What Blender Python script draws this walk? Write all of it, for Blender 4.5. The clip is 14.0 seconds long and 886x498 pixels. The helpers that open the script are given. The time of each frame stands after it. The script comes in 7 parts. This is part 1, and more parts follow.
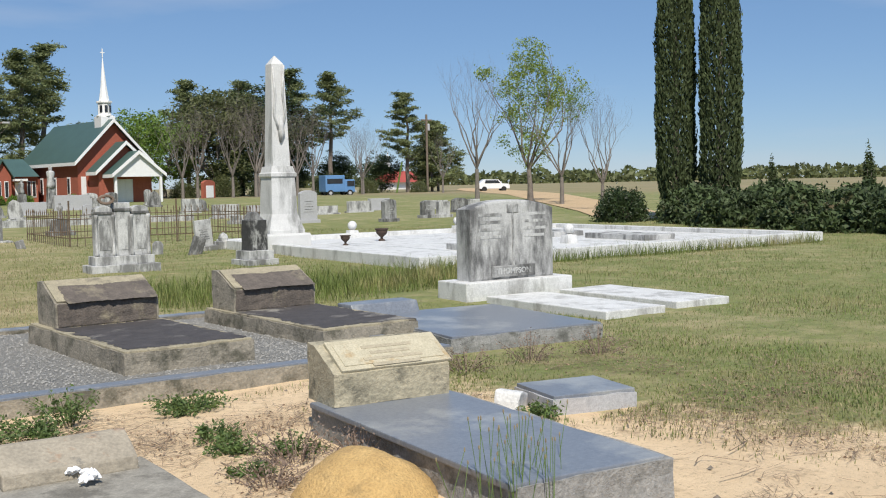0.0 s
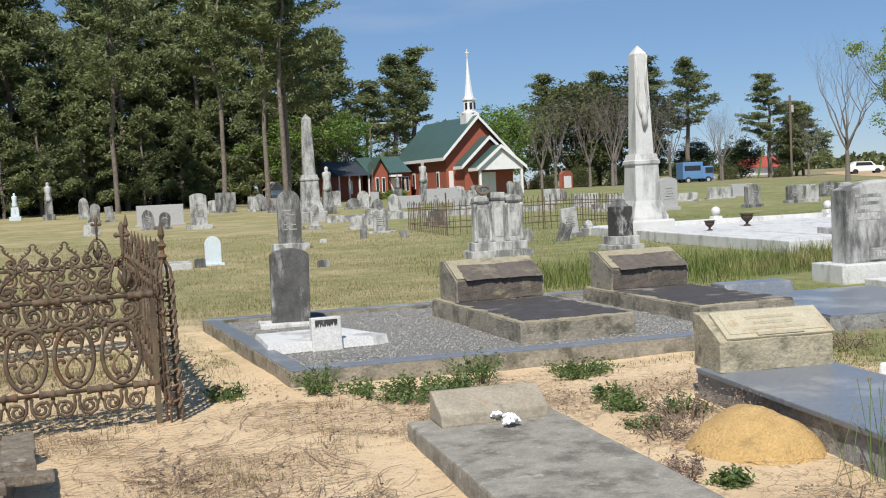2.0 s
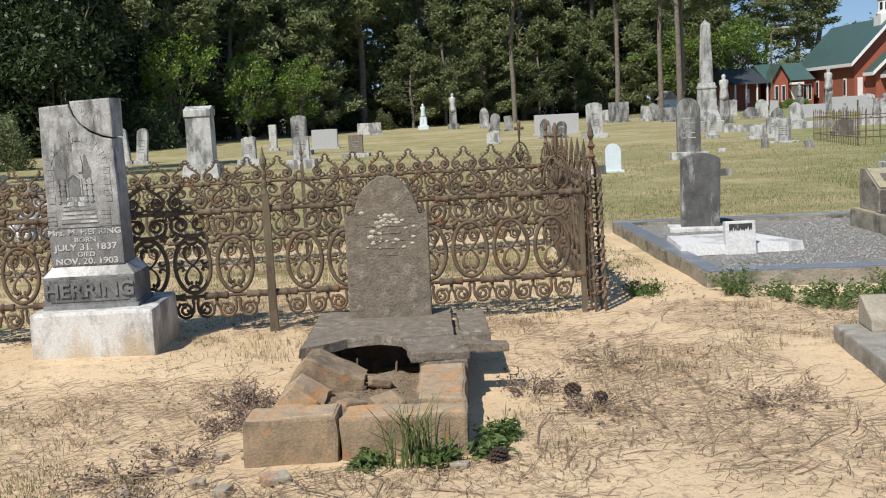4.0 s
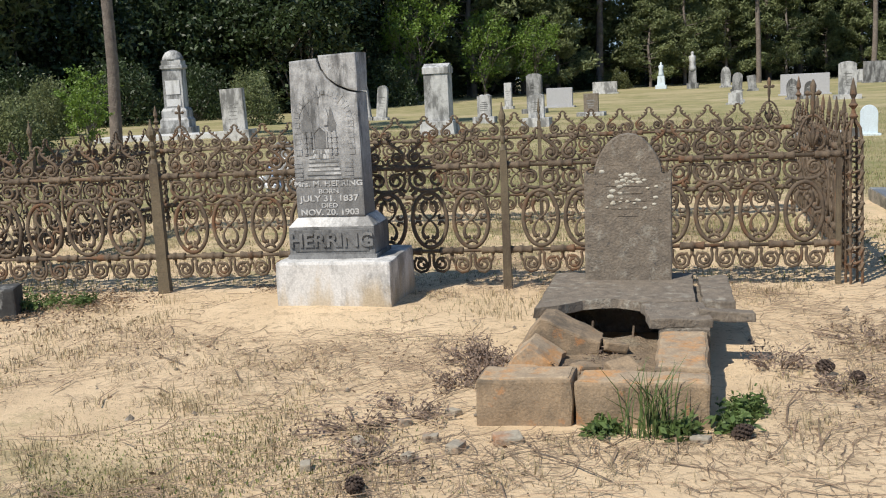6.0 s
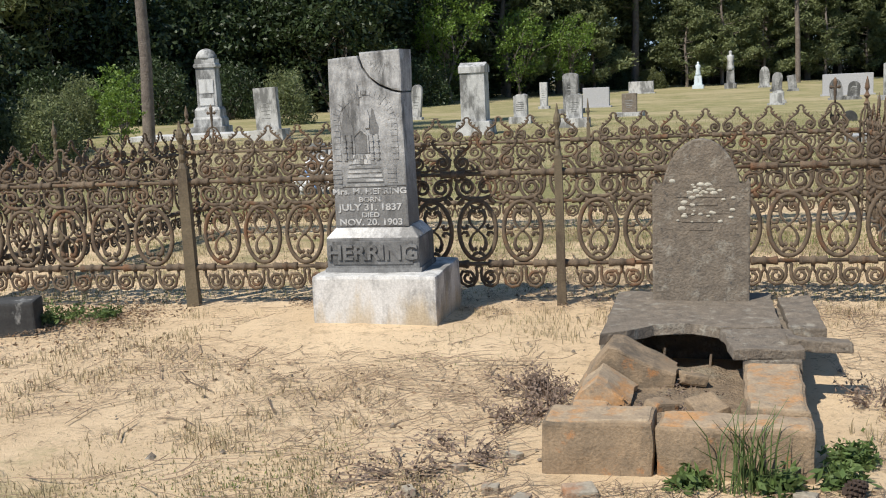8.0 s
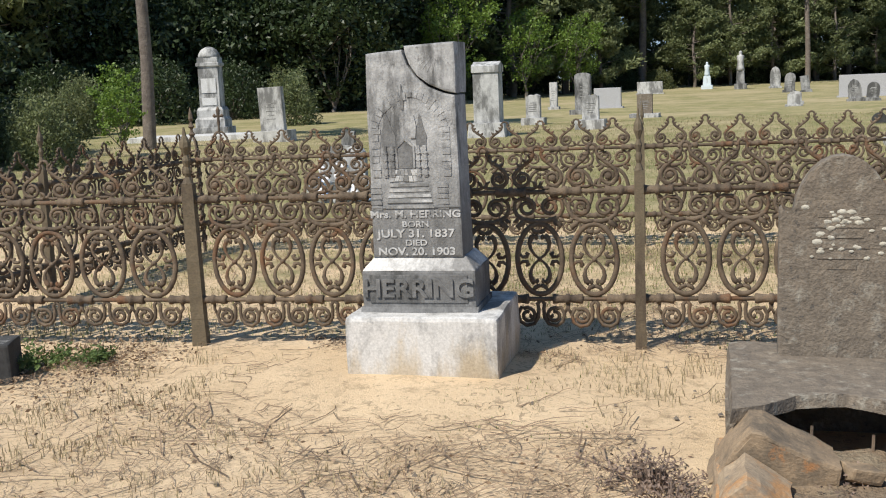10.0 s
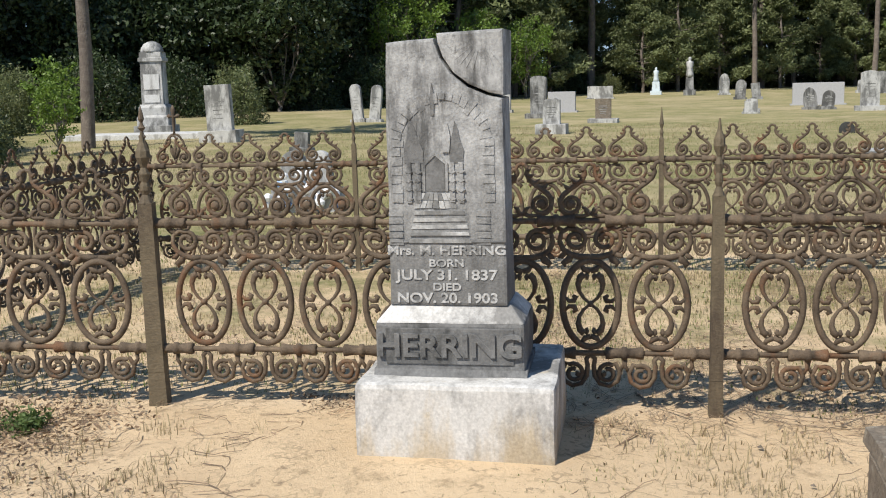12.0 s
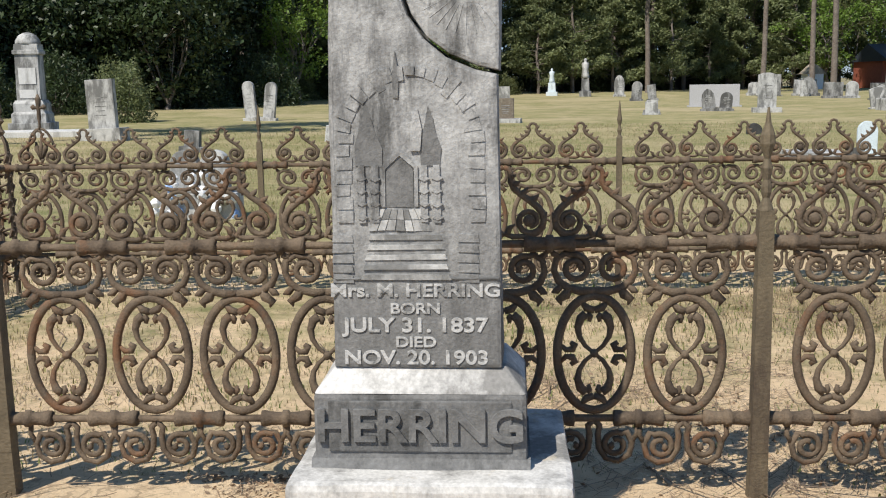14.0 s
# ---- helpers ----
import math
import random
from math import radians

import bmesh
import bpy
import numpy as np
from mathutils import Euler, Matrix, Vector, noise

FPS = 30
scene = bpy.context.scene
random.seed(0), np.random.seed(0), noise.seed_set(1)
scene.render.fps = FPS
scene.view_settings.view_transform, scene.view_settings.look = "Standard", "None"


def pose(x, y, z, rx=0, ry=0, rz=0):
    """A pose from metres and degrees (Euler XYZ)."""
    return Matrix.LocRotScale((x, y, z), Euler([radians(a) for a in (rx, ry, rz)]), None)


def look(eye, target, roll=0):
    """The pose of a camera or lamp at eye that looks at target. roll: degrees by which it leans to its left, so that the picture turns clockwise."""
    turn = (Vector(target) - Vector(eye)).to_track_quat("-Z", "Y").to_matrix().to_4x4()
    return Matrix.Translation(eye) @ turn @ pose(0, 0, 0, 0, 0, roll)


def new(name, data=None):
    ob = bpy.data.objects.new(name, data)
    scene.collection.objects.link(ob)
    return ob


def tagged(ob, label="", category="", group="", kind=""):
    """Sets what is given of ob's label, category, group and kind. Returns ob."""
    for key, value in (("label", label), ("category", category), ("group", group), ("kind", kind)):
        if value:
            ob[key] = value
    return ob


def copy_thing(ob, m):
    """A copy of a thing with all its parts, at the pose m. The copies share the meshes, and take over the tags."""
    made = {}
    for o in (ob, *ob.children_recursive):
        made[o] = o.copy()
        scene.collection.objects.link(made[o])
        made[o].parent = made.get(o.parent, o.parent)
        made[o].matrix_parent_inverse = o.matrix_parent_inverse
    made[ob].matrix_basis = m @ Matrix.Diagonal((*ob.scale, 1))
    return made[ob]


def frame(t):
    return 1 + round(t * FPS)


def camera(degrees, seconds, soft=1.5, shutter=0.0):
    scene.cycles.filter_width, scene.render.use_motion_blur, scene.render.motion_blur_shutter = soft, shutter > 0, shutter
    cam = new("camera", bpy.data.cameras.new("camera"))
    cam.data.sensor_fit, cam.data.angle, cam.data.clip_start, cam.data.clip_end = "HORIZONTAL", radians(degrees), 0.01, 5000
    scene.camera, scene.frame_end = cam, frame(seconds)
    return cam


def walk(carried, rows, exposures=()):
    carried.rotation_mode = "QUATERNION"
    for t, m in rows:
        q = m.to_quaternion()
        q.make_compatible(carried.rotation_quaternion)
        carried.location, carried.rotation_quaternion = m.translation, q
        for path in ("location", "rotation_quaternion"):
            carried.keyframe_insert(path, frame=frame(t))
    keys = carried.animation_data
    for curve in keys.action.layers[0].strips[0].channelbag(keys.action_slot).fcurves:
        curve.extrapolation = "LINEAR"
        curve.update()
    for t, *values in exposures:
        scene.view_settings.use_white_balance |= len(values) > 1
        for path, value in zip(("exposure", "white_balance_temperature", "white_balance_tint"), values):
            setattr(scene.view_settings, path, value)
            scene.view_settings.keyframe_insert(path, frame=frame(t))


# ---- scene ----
cam = camera(45.1, 14.0, soft=1.1)
METRES, EYE, TILT, LEAN, TURN = 5.85, 1.58, -1.2, 0.0, -43.0
ROWS = [
    (0.0, 0.0, 0.0, 0.0, -0.05, -2.32, 1.15),
    (0.5, -0.0009, -0.0348, -0.0049, 2.42, -2.22, 1.17),
    (1.0, -0.006, -0.0673, -0.0066, 7.25, -2.18, 1.41),
    (1.5, -0.0139, -0.0924, -0.007, 12.4, -2.09, 1.86),
    (2.0, -0.0196, -0.1218, -0.0085, 18.82, -2.31, 2.33),
    (2.5, -0.0224, -0.1478, -0.0095, 25.87, -2.81, 2.34),
    (3.0, -0.0269, -0.1681, -0.0134, 31.48, -4.29, 2.25),
    (3.5, -0.0301, -0.1814, -0.0163, 35.58, -5.33, 2.42),
    (4.0, -0.032, -0.1918, -0.0175, 39.42, -6.26, 2.23),
    (6.5, -0.0654, -0.1699, -0.0209, 53.22, -8.06, 1.67),
    (7.0, -0.0773, -0.1561, -0.02, 53.64, -8.03, 1.61),
    (7.5, -0.102, -0.1464, -0.019, 53.61, -7.98, 1.53),
    (8.0, -0.1451, -0.1358, -0.0185, 53.56, -7.99, 1.59),
    (10.5, -0.39, -0.0258, -0.0128, 53.66, -8.01, 1.32),
    (11.0, -0.44, 0.0054, -0.0125, 53.76, -7.92, 0.65),
    (11.5, -0.4962, 0.0121, -0.0125, 53.64, -7.98, 0.67),
    (12.0, -0.5539, 0.0151, -0.0112, 50.55, -7.98, 0.46),
    (12.5, -0.611, 0.0323, -0.0086, 47.02, -7.93, 0.01),
    (13.0, -0.6624, 0.0613, -0.0102, 44.93, -7.89, -0.1),
    (13.5, -0.7086, 0.0946, -0.0165, 44.88, -7.96, -0.12),
    (14.0, -0.7462, 0.1268, -0.0226, 44.82, -7.97, -0.02),
]
walk(cam, [(t, pose(0, 0, EYE, TILT, LEAN, TURN) @ pose(METRES * x, METRES * y, METRES * z, 90 + pitch, roll, yaw)) for t, x, y, z, yaw, pitch, roll in ROWS])

# ---- world, sun ----
SUN_EL, SUN_DIR = radians(52), Vector((-0.57, -0.82, 0)).normalized()
world = bpy.data.worlds.new("sky")
scene.world = world
world.use_nodes = True
wn = world.node_tree.nodes
sky = wn.new("ShaderNodeTexSky")
sky.sky_type = "NISHITA"
sky.sun_disc = False
sky.sun_elevation = SUN_EL
sky.sun_rotation = math.atan2(SUN_DIR.x, SUN_DIR.y)
sky.air_density, sky.dust_density, sky.ozone_density = 0.8, 0.0, 2.3
# thin high cloud streaks over the blue
tc = wn.new("ShaderNodeTexCoord")
cmap = wn.new("ShaderNodeMapping")
cmap.inputs["Scale"].default_value = (1.2, 1.2, 7.0)
cn = wn.new("ShaderNodeTexNoise")
cn.inputs["Scale"].default_value = 2.2
cn.inputs["Detail"].default_value = 6
cr = wn.new("ShaderNodeMapRange")
cr.inputs["From Min"].default_value, cr.inputs["From Max"].default_value = 0.52, 0.8
cr.inputs["To Max"].default_value = 0.45
cm = wn.new("ShaderNodeMixRGB")
cm.inputs["Color2"].default_value = (7.5, 8.0, 9.0, 1)
wl = world.node_tree.links
wl.new(tc.outputs["Generated"], cmap.inputs["Vector"])
wl.new(cmap.outputs["Vector"], cn.inputs["Vector"])
wl.new(cn.outputs["Fac"], cr.inputs["Value"])
wl.new(cr.outputs["Result"], cm.inputs["Fac"])
tint = wn.new("ShaderNodeMixRGB")
tint.blend_type = "MULTIPLY"
tint.inputs["Fac"].default_value = 1
tint.inputs["Color2"].default_value = (0.94, 1.0, 1.12, 1)
wl.new(sky.outputs["Color"], tint.inputs["Color1"])
even = wn.new("ShaderNodeMixRGB")
even.inputs["Fac"].default_value = 0.42
even.inputs["Color2"].default_value = (2.4, 4.7, 8.3, 1)
wl.new(tint.outputs["Color"], even.inputs["Color1"])
wl.new(even.outputs["Color"], cm.inputs["Color1"])
wl.new(cm.outputs["Color"], wn["Background"].inputs["Color"])
wn["Background"].inputs["Strength"].default_value = 0.066

sun = new("sun", bpy.data.lights.new("sun", "SUN"))
sun.data.energy, sun.data.angle, sun.data.color = 4.4, radians(0.53), (1.0, 0.943, 0.85)
sun_from = SUN_DIR * math.cos(SUN_EL) + Vector((0, 0, math.sin(SUN_EL)))
sun.matrix_world = look(sun_from * 60, (0, 0, 0))
scene.view_settings.exposure = 0.28


# ---- materials ----
def mat(name, c1, c2, stain=None, scale=3.0, stain_scale=1.0, stain_amt=0.5, streak=1.0, rough=0.85, bump=0.3, fine=60.0,
        metal=0.0, vary=0.0, stain2=None, stain2_amt=0.55, translucent=0.0, bump_dist=0.01, island=False, foot=None, drift=1.0):
    """A rough natural surface: two-scale colour grain, stains of their own shape, fine relief."""
    m = bpy.data.materials.new(name)
    m.use_nodes = True
    n, l = m.node_tree.nodes, m.node_tree.links
    b = n["Principled BSDF"]
    b.inputs["Roughness"].default_value = rough
    b.inputs["Metallic"].default_value = metal
    tco = n.new("ShaderNodeTexCoord")
    info = n.new("ShaderNodeObjectInfo")
    add = n.new("ShaderNodeVectorMath")
    add.operation = "MULTIPLY_ADD"
    add.inputs[1].default_value = (37.0 * drift, 23.0 * drift, 11.0 * drift)
    l.new(info.outputs["Random"], add.inputs[0])
    l.new(tco.outputs["Object"], add.inputs[2])

    def noise_node(sc, detail=5.0, stretch=1.0, ro=0.6):
        mp = n.new("ShaderNodeMapping")
        mp.inputs["Scale"].default_value = (1, 1, stretch)
        no = n.new("ShaderNodeTexNoise")
        no.inputs["Scale"].default_value = sc
        no.inputs["Detail"].default_value = detail
        no.inputs["Roughness"].default_value = ro
        l.new(add.outputs[0], mp.inputs["Vector"])
        l.new(mp.outputs["Vector"], no.inputs["Vector"])
        return no.outputs["Fac"]

    def ramp(fac, lo, hi, top=1.0):
        r = n.new("ShaderNodeMapRange")
        r.inputs["From Min"].default_value, r.inputs["From Max"].default_value = lo, hi
        r.inputs["To Max"].default_value = top
        l.new(fac, r.inputs["Value"])
        return r.outputs["Result"]

    def mix(fac, a, c):
        x = n.new("ShaderNodeMixRGB")
        l.new(fac, x.inputs["Fac"])
        if isinstance(a, tuple):
            x.inputs["Color1"].default_value = (*a, 1)
        else:
            l.new(a, x.inputs["Color1"])
        x.inputs["Color2"].default_value = (*c, 1)
        return x.outputs["Color"]

    grain = noise_node(scale, 6)
    fine_n = noise_node(fine, 3)
    col = mix(ramp(grain, 0.3, 0.7), c1, c2)
    if stain:
        col = mix(ramp(noise_node(stain_scale, 8, streak, 0.7), 0.62 - 0.25 * stain_amt, 0.72 - 0.2 * stain_amt, 0.9), col, stain)
    if stain2:
        col = mix(ramp(noise_node(stain_scale * 2.3, 7, 1.0, 0.7), 0.72 - 0.25 * stain2_amt, 0.8 - 0.25 * stain2_amt, 0.85), col, stain2)
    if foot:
        # colour that thickens downward: (where it is full, where it ends, how strong, colour)
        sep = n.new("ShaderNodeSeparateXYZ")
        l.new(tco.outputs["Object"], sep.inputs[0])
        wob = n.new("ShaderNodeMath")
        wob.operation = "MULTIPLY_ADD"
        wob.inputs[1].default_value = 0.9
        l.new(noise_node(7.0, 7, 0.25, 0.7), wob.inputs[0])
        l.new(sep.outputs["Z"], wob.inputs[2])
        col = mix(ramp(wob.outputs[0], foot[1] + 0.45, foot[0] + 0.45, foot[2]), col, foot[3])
    # fine speckle
    sp = n.new("ShaderNodeHueSaturation")
    l.new(ramp(fine_n, 0.25, 0.75, 0.45), sp.inputs["Value"])
    sp.inputs["Value"].default_value = 1
    va = n.new("ShaderNodeMath")
    va.operation = "ADD"
    va.inputs[1].default_value = 0.775
    l.new(ramp(fine_n, 0.25, 0.75, 0.45), va.inputs[0])
    value = va.outputs[0]
    if vary:
        if island:
            geo = n.new("ShaderNodeNewGeometry")
            rnd = geo.outputs["Random Per Island"]
        else:
            rnd = info.outputs["Random"]
        v2 = n.new("ShaderNodeMath")
        v2.operation = "MULTIPLY_ADD"
        v2.inputs[1].default_value = vary
        v2.inputs[2].default_value = 1 - vary / 2
        l.new(rnd, v2.inputs[0])
        v3 = n.new("ShaderNodeMath")
        v3.operation = "MULTIPLY"
        l.new(v2.outputs[0], v3.inputs[0])
        l.new(value, v3.inputs[1])
        value = v3.outputs[0]
    l.new(value, sp.inputs["Value"])
    l.new(col, sp.inputs["Color"])
    l.new(sp.outputs["Color"], b.inputs["Base Color"])
    if bump:
        hgt = n.new("ShaderNodeMath")
        hgt.operation = "ADD"
        l.new(grain, hgt.inputs[0])
        l.new(fine_n, hgt.inputs[1])
        bp = n.new("ShaderNodeBump")
        bp.inputs["Strength"].default_value = bump
        bp.inputs["Distance"].default_value = bump_dist
        l.new(hgt.outputs[0], bp.inputs["Height"])
        l.new(bp.outputs["Normal"], b.inputs["Normal"])
    if translucent:
        tr = n.new("ShaderNodeBsdfTranslucent")
        l.new(sp.outputs["Color"], tr.inputs["Color"])
        ms = n.new("ShaderNodeMixShader")
        ms.inputs["Fac"].default_value = translucent
        l.new(b.outputs["BSDF"], ms.inputs[1])
        l.new(tr.outputs["BSDF"], ms.inputs[2])
        l.new(ms.outputs["Shader"], n["Material Output"].inputs["Surface"])
    return m


MARBLE = mat("old_marble", (0.53, 0.53, 0.515), (0.38, 0.38, 0.372), (0.12, 0.12, 0.115), 6, 3.0, 0.66, 0.35, 0.75, 0.25)
MARBLE_DARK = mat("weathered_marble", (0.36, 0.36, 0.35), (0.22, 0.22, 0.215), (0.06, 0.06, 0.058), 6, 2.6, 0.8, 0.3, 0.85, 0.35,
                  stain2=(0.5, 0.5, 0.48), stain2_amt=0.25)
MARBLE_WHITE = mat("white_marble", (0.66, 0.66, 0.65), (0.55, 0.55, 0.535), (0.34, 0.335, 0.32), 4, 3.0, 0.42, 0.3, 0.6, 0.15)
MARBLE_BLACK = mat("blackened_marble", (0.06, 0.06, 0.058), (0.03, 0.03, 0.03), (0.4, 0.4, 0.38), 7, 4.0, 0.25, 0.5, 0.9, 0.35)
GRANITE_GREY = mat("grey_granite", (0.46, 0.46, 0.47), (0.34, 0.34, 0.35), None, 30, rough=0.6, bump=0.15, fine=140)
GRANITE_ROCK = mat("rock_faced_granite", (0.33, 0.295, 0.235), (0.22, 0.20, 0.16), (0.10, 0.095, 0.07), 12, 4.0, 0.5, 1, 0.92, 0.5, 45, bump_dist=0.02)
GRANITE_EDGE = mat("rough_grey_granite", (0.32, 0.315, 0.30), (0.20, 0.20, 0.195), (0.12, 0.12, 0.11), 14, 5.0, 0.4, 1, 0.9, 0.5, 60, bump_dist=0.02)
GRANITE_BLUE = mat("polished_blue_granite", (0.20, 0.22, 0.255), (0.14, 0.155, 0.18), (0.31, 0.32, 0.32), 40, 1.3, 0.40, 1, 0.33, 0.04, 160)
PILLOW_FACE = mat("lichened_granite", (0.37, 0.325, 0.225), (0.27, 0.24, 0.17), (0.11, 0.095, 0.075), 10, 2.6, 0.45, 1, 0.9, 0.5, 70)
LEDGER_DARK = mat("stained_granite_ledger", (0.075, 0.066, 0.064), (0.045, 0.04, 0.039), (0.33, 0.31, 0.27), 8, 1.1, 0.32, 1, 0.8, 0.3, 80)
PILLOW_DARK = mat("stained_rock_granite", (0.15, 0.125, 0.105), (0.085, 0.072, 0.062), (0.23, 0.20, 0.14), 9, 4.0, 0.35, 1, 0.92, 0.5, 50, bump_dist=0.02)
LICHEN = mat("pale_lichen", (0.50, 0.47, 0.39), (0.40, 0.37, 0.30), None, 20)
PILLOW_BUFF = mat("buff_granite", (0.47, 0.425, 0.31), (0.39, 0.35, 0.25), (0.36, 0.25, 0.12), 8, 3.0, 0.25, 1, 0.85, 0.35, 80)
CONCRETE = mat("old_concrete", (0.33, 0.31, 0.265), (0.22, 0.205, 0.175), (0.13, 0.12, 0.10), 9, 3.2, 0.5, 1, 0.95, 0.6, 75,
               stain2=(0.43, 0.40, 0.34), stain2_amt=0.45)
CONCRETE_PALE = mat("pale_concrete", (0.36, 0.315, 0.245), (0.265, 0.235, 0.185), (0.30, 0.13, 0.05), 5, 2.6, 0.22, 1, 0.95, 0.5, 55,
                    stain2=(0.16, 0.15, 0.13), stain2_amt=0.4)
CRYPT_STONE = mat("weathered_crypt_stone", (0.33, 0.24, 0.150), (0.215, 0.160, 0.105), (0.125, 0.10, 0.072), 10, 3.5, 0.48, 1, 0.95, 0.35, 90,
                  stain2=(0.38, 0.18, 0.07), stain2_amt=0.45, bump_dist=0.015)
STREAKED_BLACK = mat("black_streaked_marble", (0.13, 0.128, 0.122), (0.06, 0.06, 0.058), (0.42, 0.415, 0.40), 7, 3.6, 0.22, 0.3, 0.9, 0.35)
WEED_DULL = mat("dull_green_weeds", (0.13, 0.19, 0.055), (0.09, 0.14, 0.04), None, 4, rough=0.6, bump=0, vary=0.6, translucent=0.3, island=True)
BRICK_LICHEN = mat("orange_lichened_stone", (0.40, 0.305, 0.20), (0.27, 0.205, 0.14), (0.43, 0.225, 0.09), 16, 7.0, 0.6, 1, 0.95, 0.2, 80,
                   stain2=(0.17, 0.15, 0.12), stain2_amt=0.5, bump_dist=0.012)
SLATE_STONE = mat("brown_grey_headstone", (0.225, 0.185, 0.14), (0.125, 0.104, 0.082), (0.30, 0.275, 0.225), 16, 12.0, 0.30, 1, 0.95, 0.8, 70,
                  stain2=(0.07, 0.065, 0.06), stain2_amt=0.5)
LETTER_MARBLE = mat("worn_letter_marble", (0.56, 0.56, 0.55), (0.42, 0.42, 0.41), (0.17, 0.17, 0.165), 18, 14.0, 0.42, 1, 0.85, 0.3, 110)
MONUMENT_MARBLE = mat("streaked_grey_marble", (0.50, 0.50, 0.49), (0.25, 0.25, 0.247), (0.08, 0.08, 0.078), 14, 6.5, 0.60, 0.22, 0.85, 0.35, 95,
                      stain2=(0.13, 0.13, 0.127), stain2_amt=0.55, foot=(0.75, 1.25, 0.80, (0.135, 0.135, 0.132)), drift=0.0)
MARBLE_PALE = mat("pale_weathered_marble", (0.56, 0.56, 0.545), (0.43, 0.43, 0.42), (0.15, 0.15, 0.145), 6, 3.6, 0.72, 0.3, 0.8, 0.25)
BUFF_ROCK = mat("buff_rock_faced_granite", (0.43, 0.38, 0.27), (0.31, 0.28, 0.20), (0.14, 0.13, 0.095), 12, 4.0, 0.4, 1, 0.92, 0.5, 45, bump_dist=0.02)
WORN_CUT = mat("worn_cut_letters", (0.40, 0.35, 0.25), (0.33, 0.29, 0.21), None, 12)
HERRING_DIE = mat("dark_streaked_marble", (0.22, 0.22, 0.216), (0.12, 0.12, 0.118), (0.065, 0.065, 0.063), 9, 4.0, 0.55, 0.4, 0.85, 0.35, 90)
HERRING_BASE = mat("white_marble_base", (0.64, 0.63, 0.61), (0.54, 0.53, 0.505), (0.19, 0.185, 0.175), 5, 3.0, 0.62, 0.5, 0.8, 0.15, 80,
                   stain2=(0.50, 0.43, 0.31), stain2_amt=0.3, foot=(0.02, 0.20, 0.75, (0.46, 0.37, 0.24)))
IRON = mat("rusty_cast_iron", (0.20, 0.150, 0.102), (0.070, 0.051, 0.036), (0.18, 0.09, 0.045), 9, 4.0, 0.35, 1, 0.85, 0.5, 120, metal=0.15)
IRON_POST = mat("brown_painted_iron", (0.17, 0.135, 0.085), (0.12, 0.095, 0.06), (0.07, 0.05, 0.035), 9, 3.0, 0.5, 0.3, 0.8, 0.4, 90, metal=0.1)
BRICK = mat("red_brick", (0.36, 0.105, 0.065), (0.27, 0.08, 0.05), None, 6, rough=0.9, bump=0.3, fine=25)
ROOF = mat("green_metal_roof", (0.075, 0.135, 0.12), (0.062, 0.112, 0.10), None, 0.8, rough=0.45, bump=0.0, metal=0.2)
ROOF_DARK = mat("dark_shingle_roof", (0.035, 0.045, 0.06), (0.025, 0.03, 0.042), None, 2.0, rough=0.8)
WHITE = mat("white_paint", (0.80, 0.80, 0.80), (0.74, 0.74, 0.74), None, 2, rough=0.5, bump=0.05)
GLASS_DARK = mat("dark_window", (0.03, 0.035, 0.04), (0.02, 0.02, 0.025), None, 2, rough=0.15, bump=0)
RED_ROOF = mat("red_roof", (0.42, 0.08, 0.06), (0.34, 0.07, 0.05), None, 1, rough=0.6)
VAN_BLUE = mat("blue_paint", (0.12, 0.25, 0.47), (0.10, 0.22, 0.42), None, 1, rough=0.4, bump=0)
CAR_WHITE = mat("white_car_paint", (0.75, 0.75, 0.76), (0.72, 0.72, 0.73), None, 1, rough=0.25, bump=0)
RUBBER = mat("black_rubber", (0.02, 0.02, 0.02), (0.015, 0.015, 0.015), None, 6)
WOOD_POLE = mat("grey_wood_pole", (0.19, 0.15, 0.115), (0.14, 0.11, 0.085), None, 8)
BARK = mat("pine_bark", (0.23, 0.195, 0.165), (0.13, 0.105, 0.088), (0.22, 0.19, 0.165), 4, 1.5, 0.3, 0.2, 0.95, 0.8, 20, bump_dist=0.05)
BARK_GREY = mat("grey_bark", (0.22, 0.195, 0.17), (0.15, 0.13, 0.115), None, 5, rough=0.95, bump=0.5)
PINE = mat("pine_needles", (0.215, 0.242, 0.108), (0.155, 0.190, 0.080), None, 0.6, rough=0.6, bump=0, vary=0.7, translucent=0.4, island=True)
# evergreen leaf colour, taken darker still to stand for the left wood's shade
LEAF_DARK = mat("shade_darkened_evergreen_leaves", (0.052, 0.080, 0.027), (0.032, 0.052, 0.018), None, 0.5, rough=0.5, bump=0, vary=0.8, translucent=0.25, island=True)
LEAF_SPRING = mat("spring_leaves", (0.17, 0.26, 0.04), (0.12, 0.20, 0.032), None, 0.6, rough=0.55, bump=0, vary=0.6, translucent=0.35, island=True)
LEAF_NEW = mat("new_yellow_green_leaves", (0.26, 0.33, 0.065), (0.19, 0.26, 0.05), None, 0.6, rough=0.55, bump=0, vary=0.5, translucent=0.4, island=True)
LEAF_OLIVE = mat("olive_leaves", (0.15, 0.165, 0.062), (0.105, 0.125, 0.048), None, 0.6, rough=0.6, bump=0, vary=0.7, translucent=0.4, island=True)
CYPRESS = mat("cypress_foliage", (0.074, 0.098, 0.034), (0.050, 0.070, 0.024), None, 1.5, rough=0.8, bump=0, vary=0.5, translucent=0.15, island=True)
JUNIPER = mat("juniper_foliage", (0.065, 0.095, 0.03), (0.042, 0.065, 0.022), (0.12, 0.085, 0.045), 0.8, 0.7, 0.15, 1, 0.7, 0, vary=0.8, translucent=0.15, island=True)
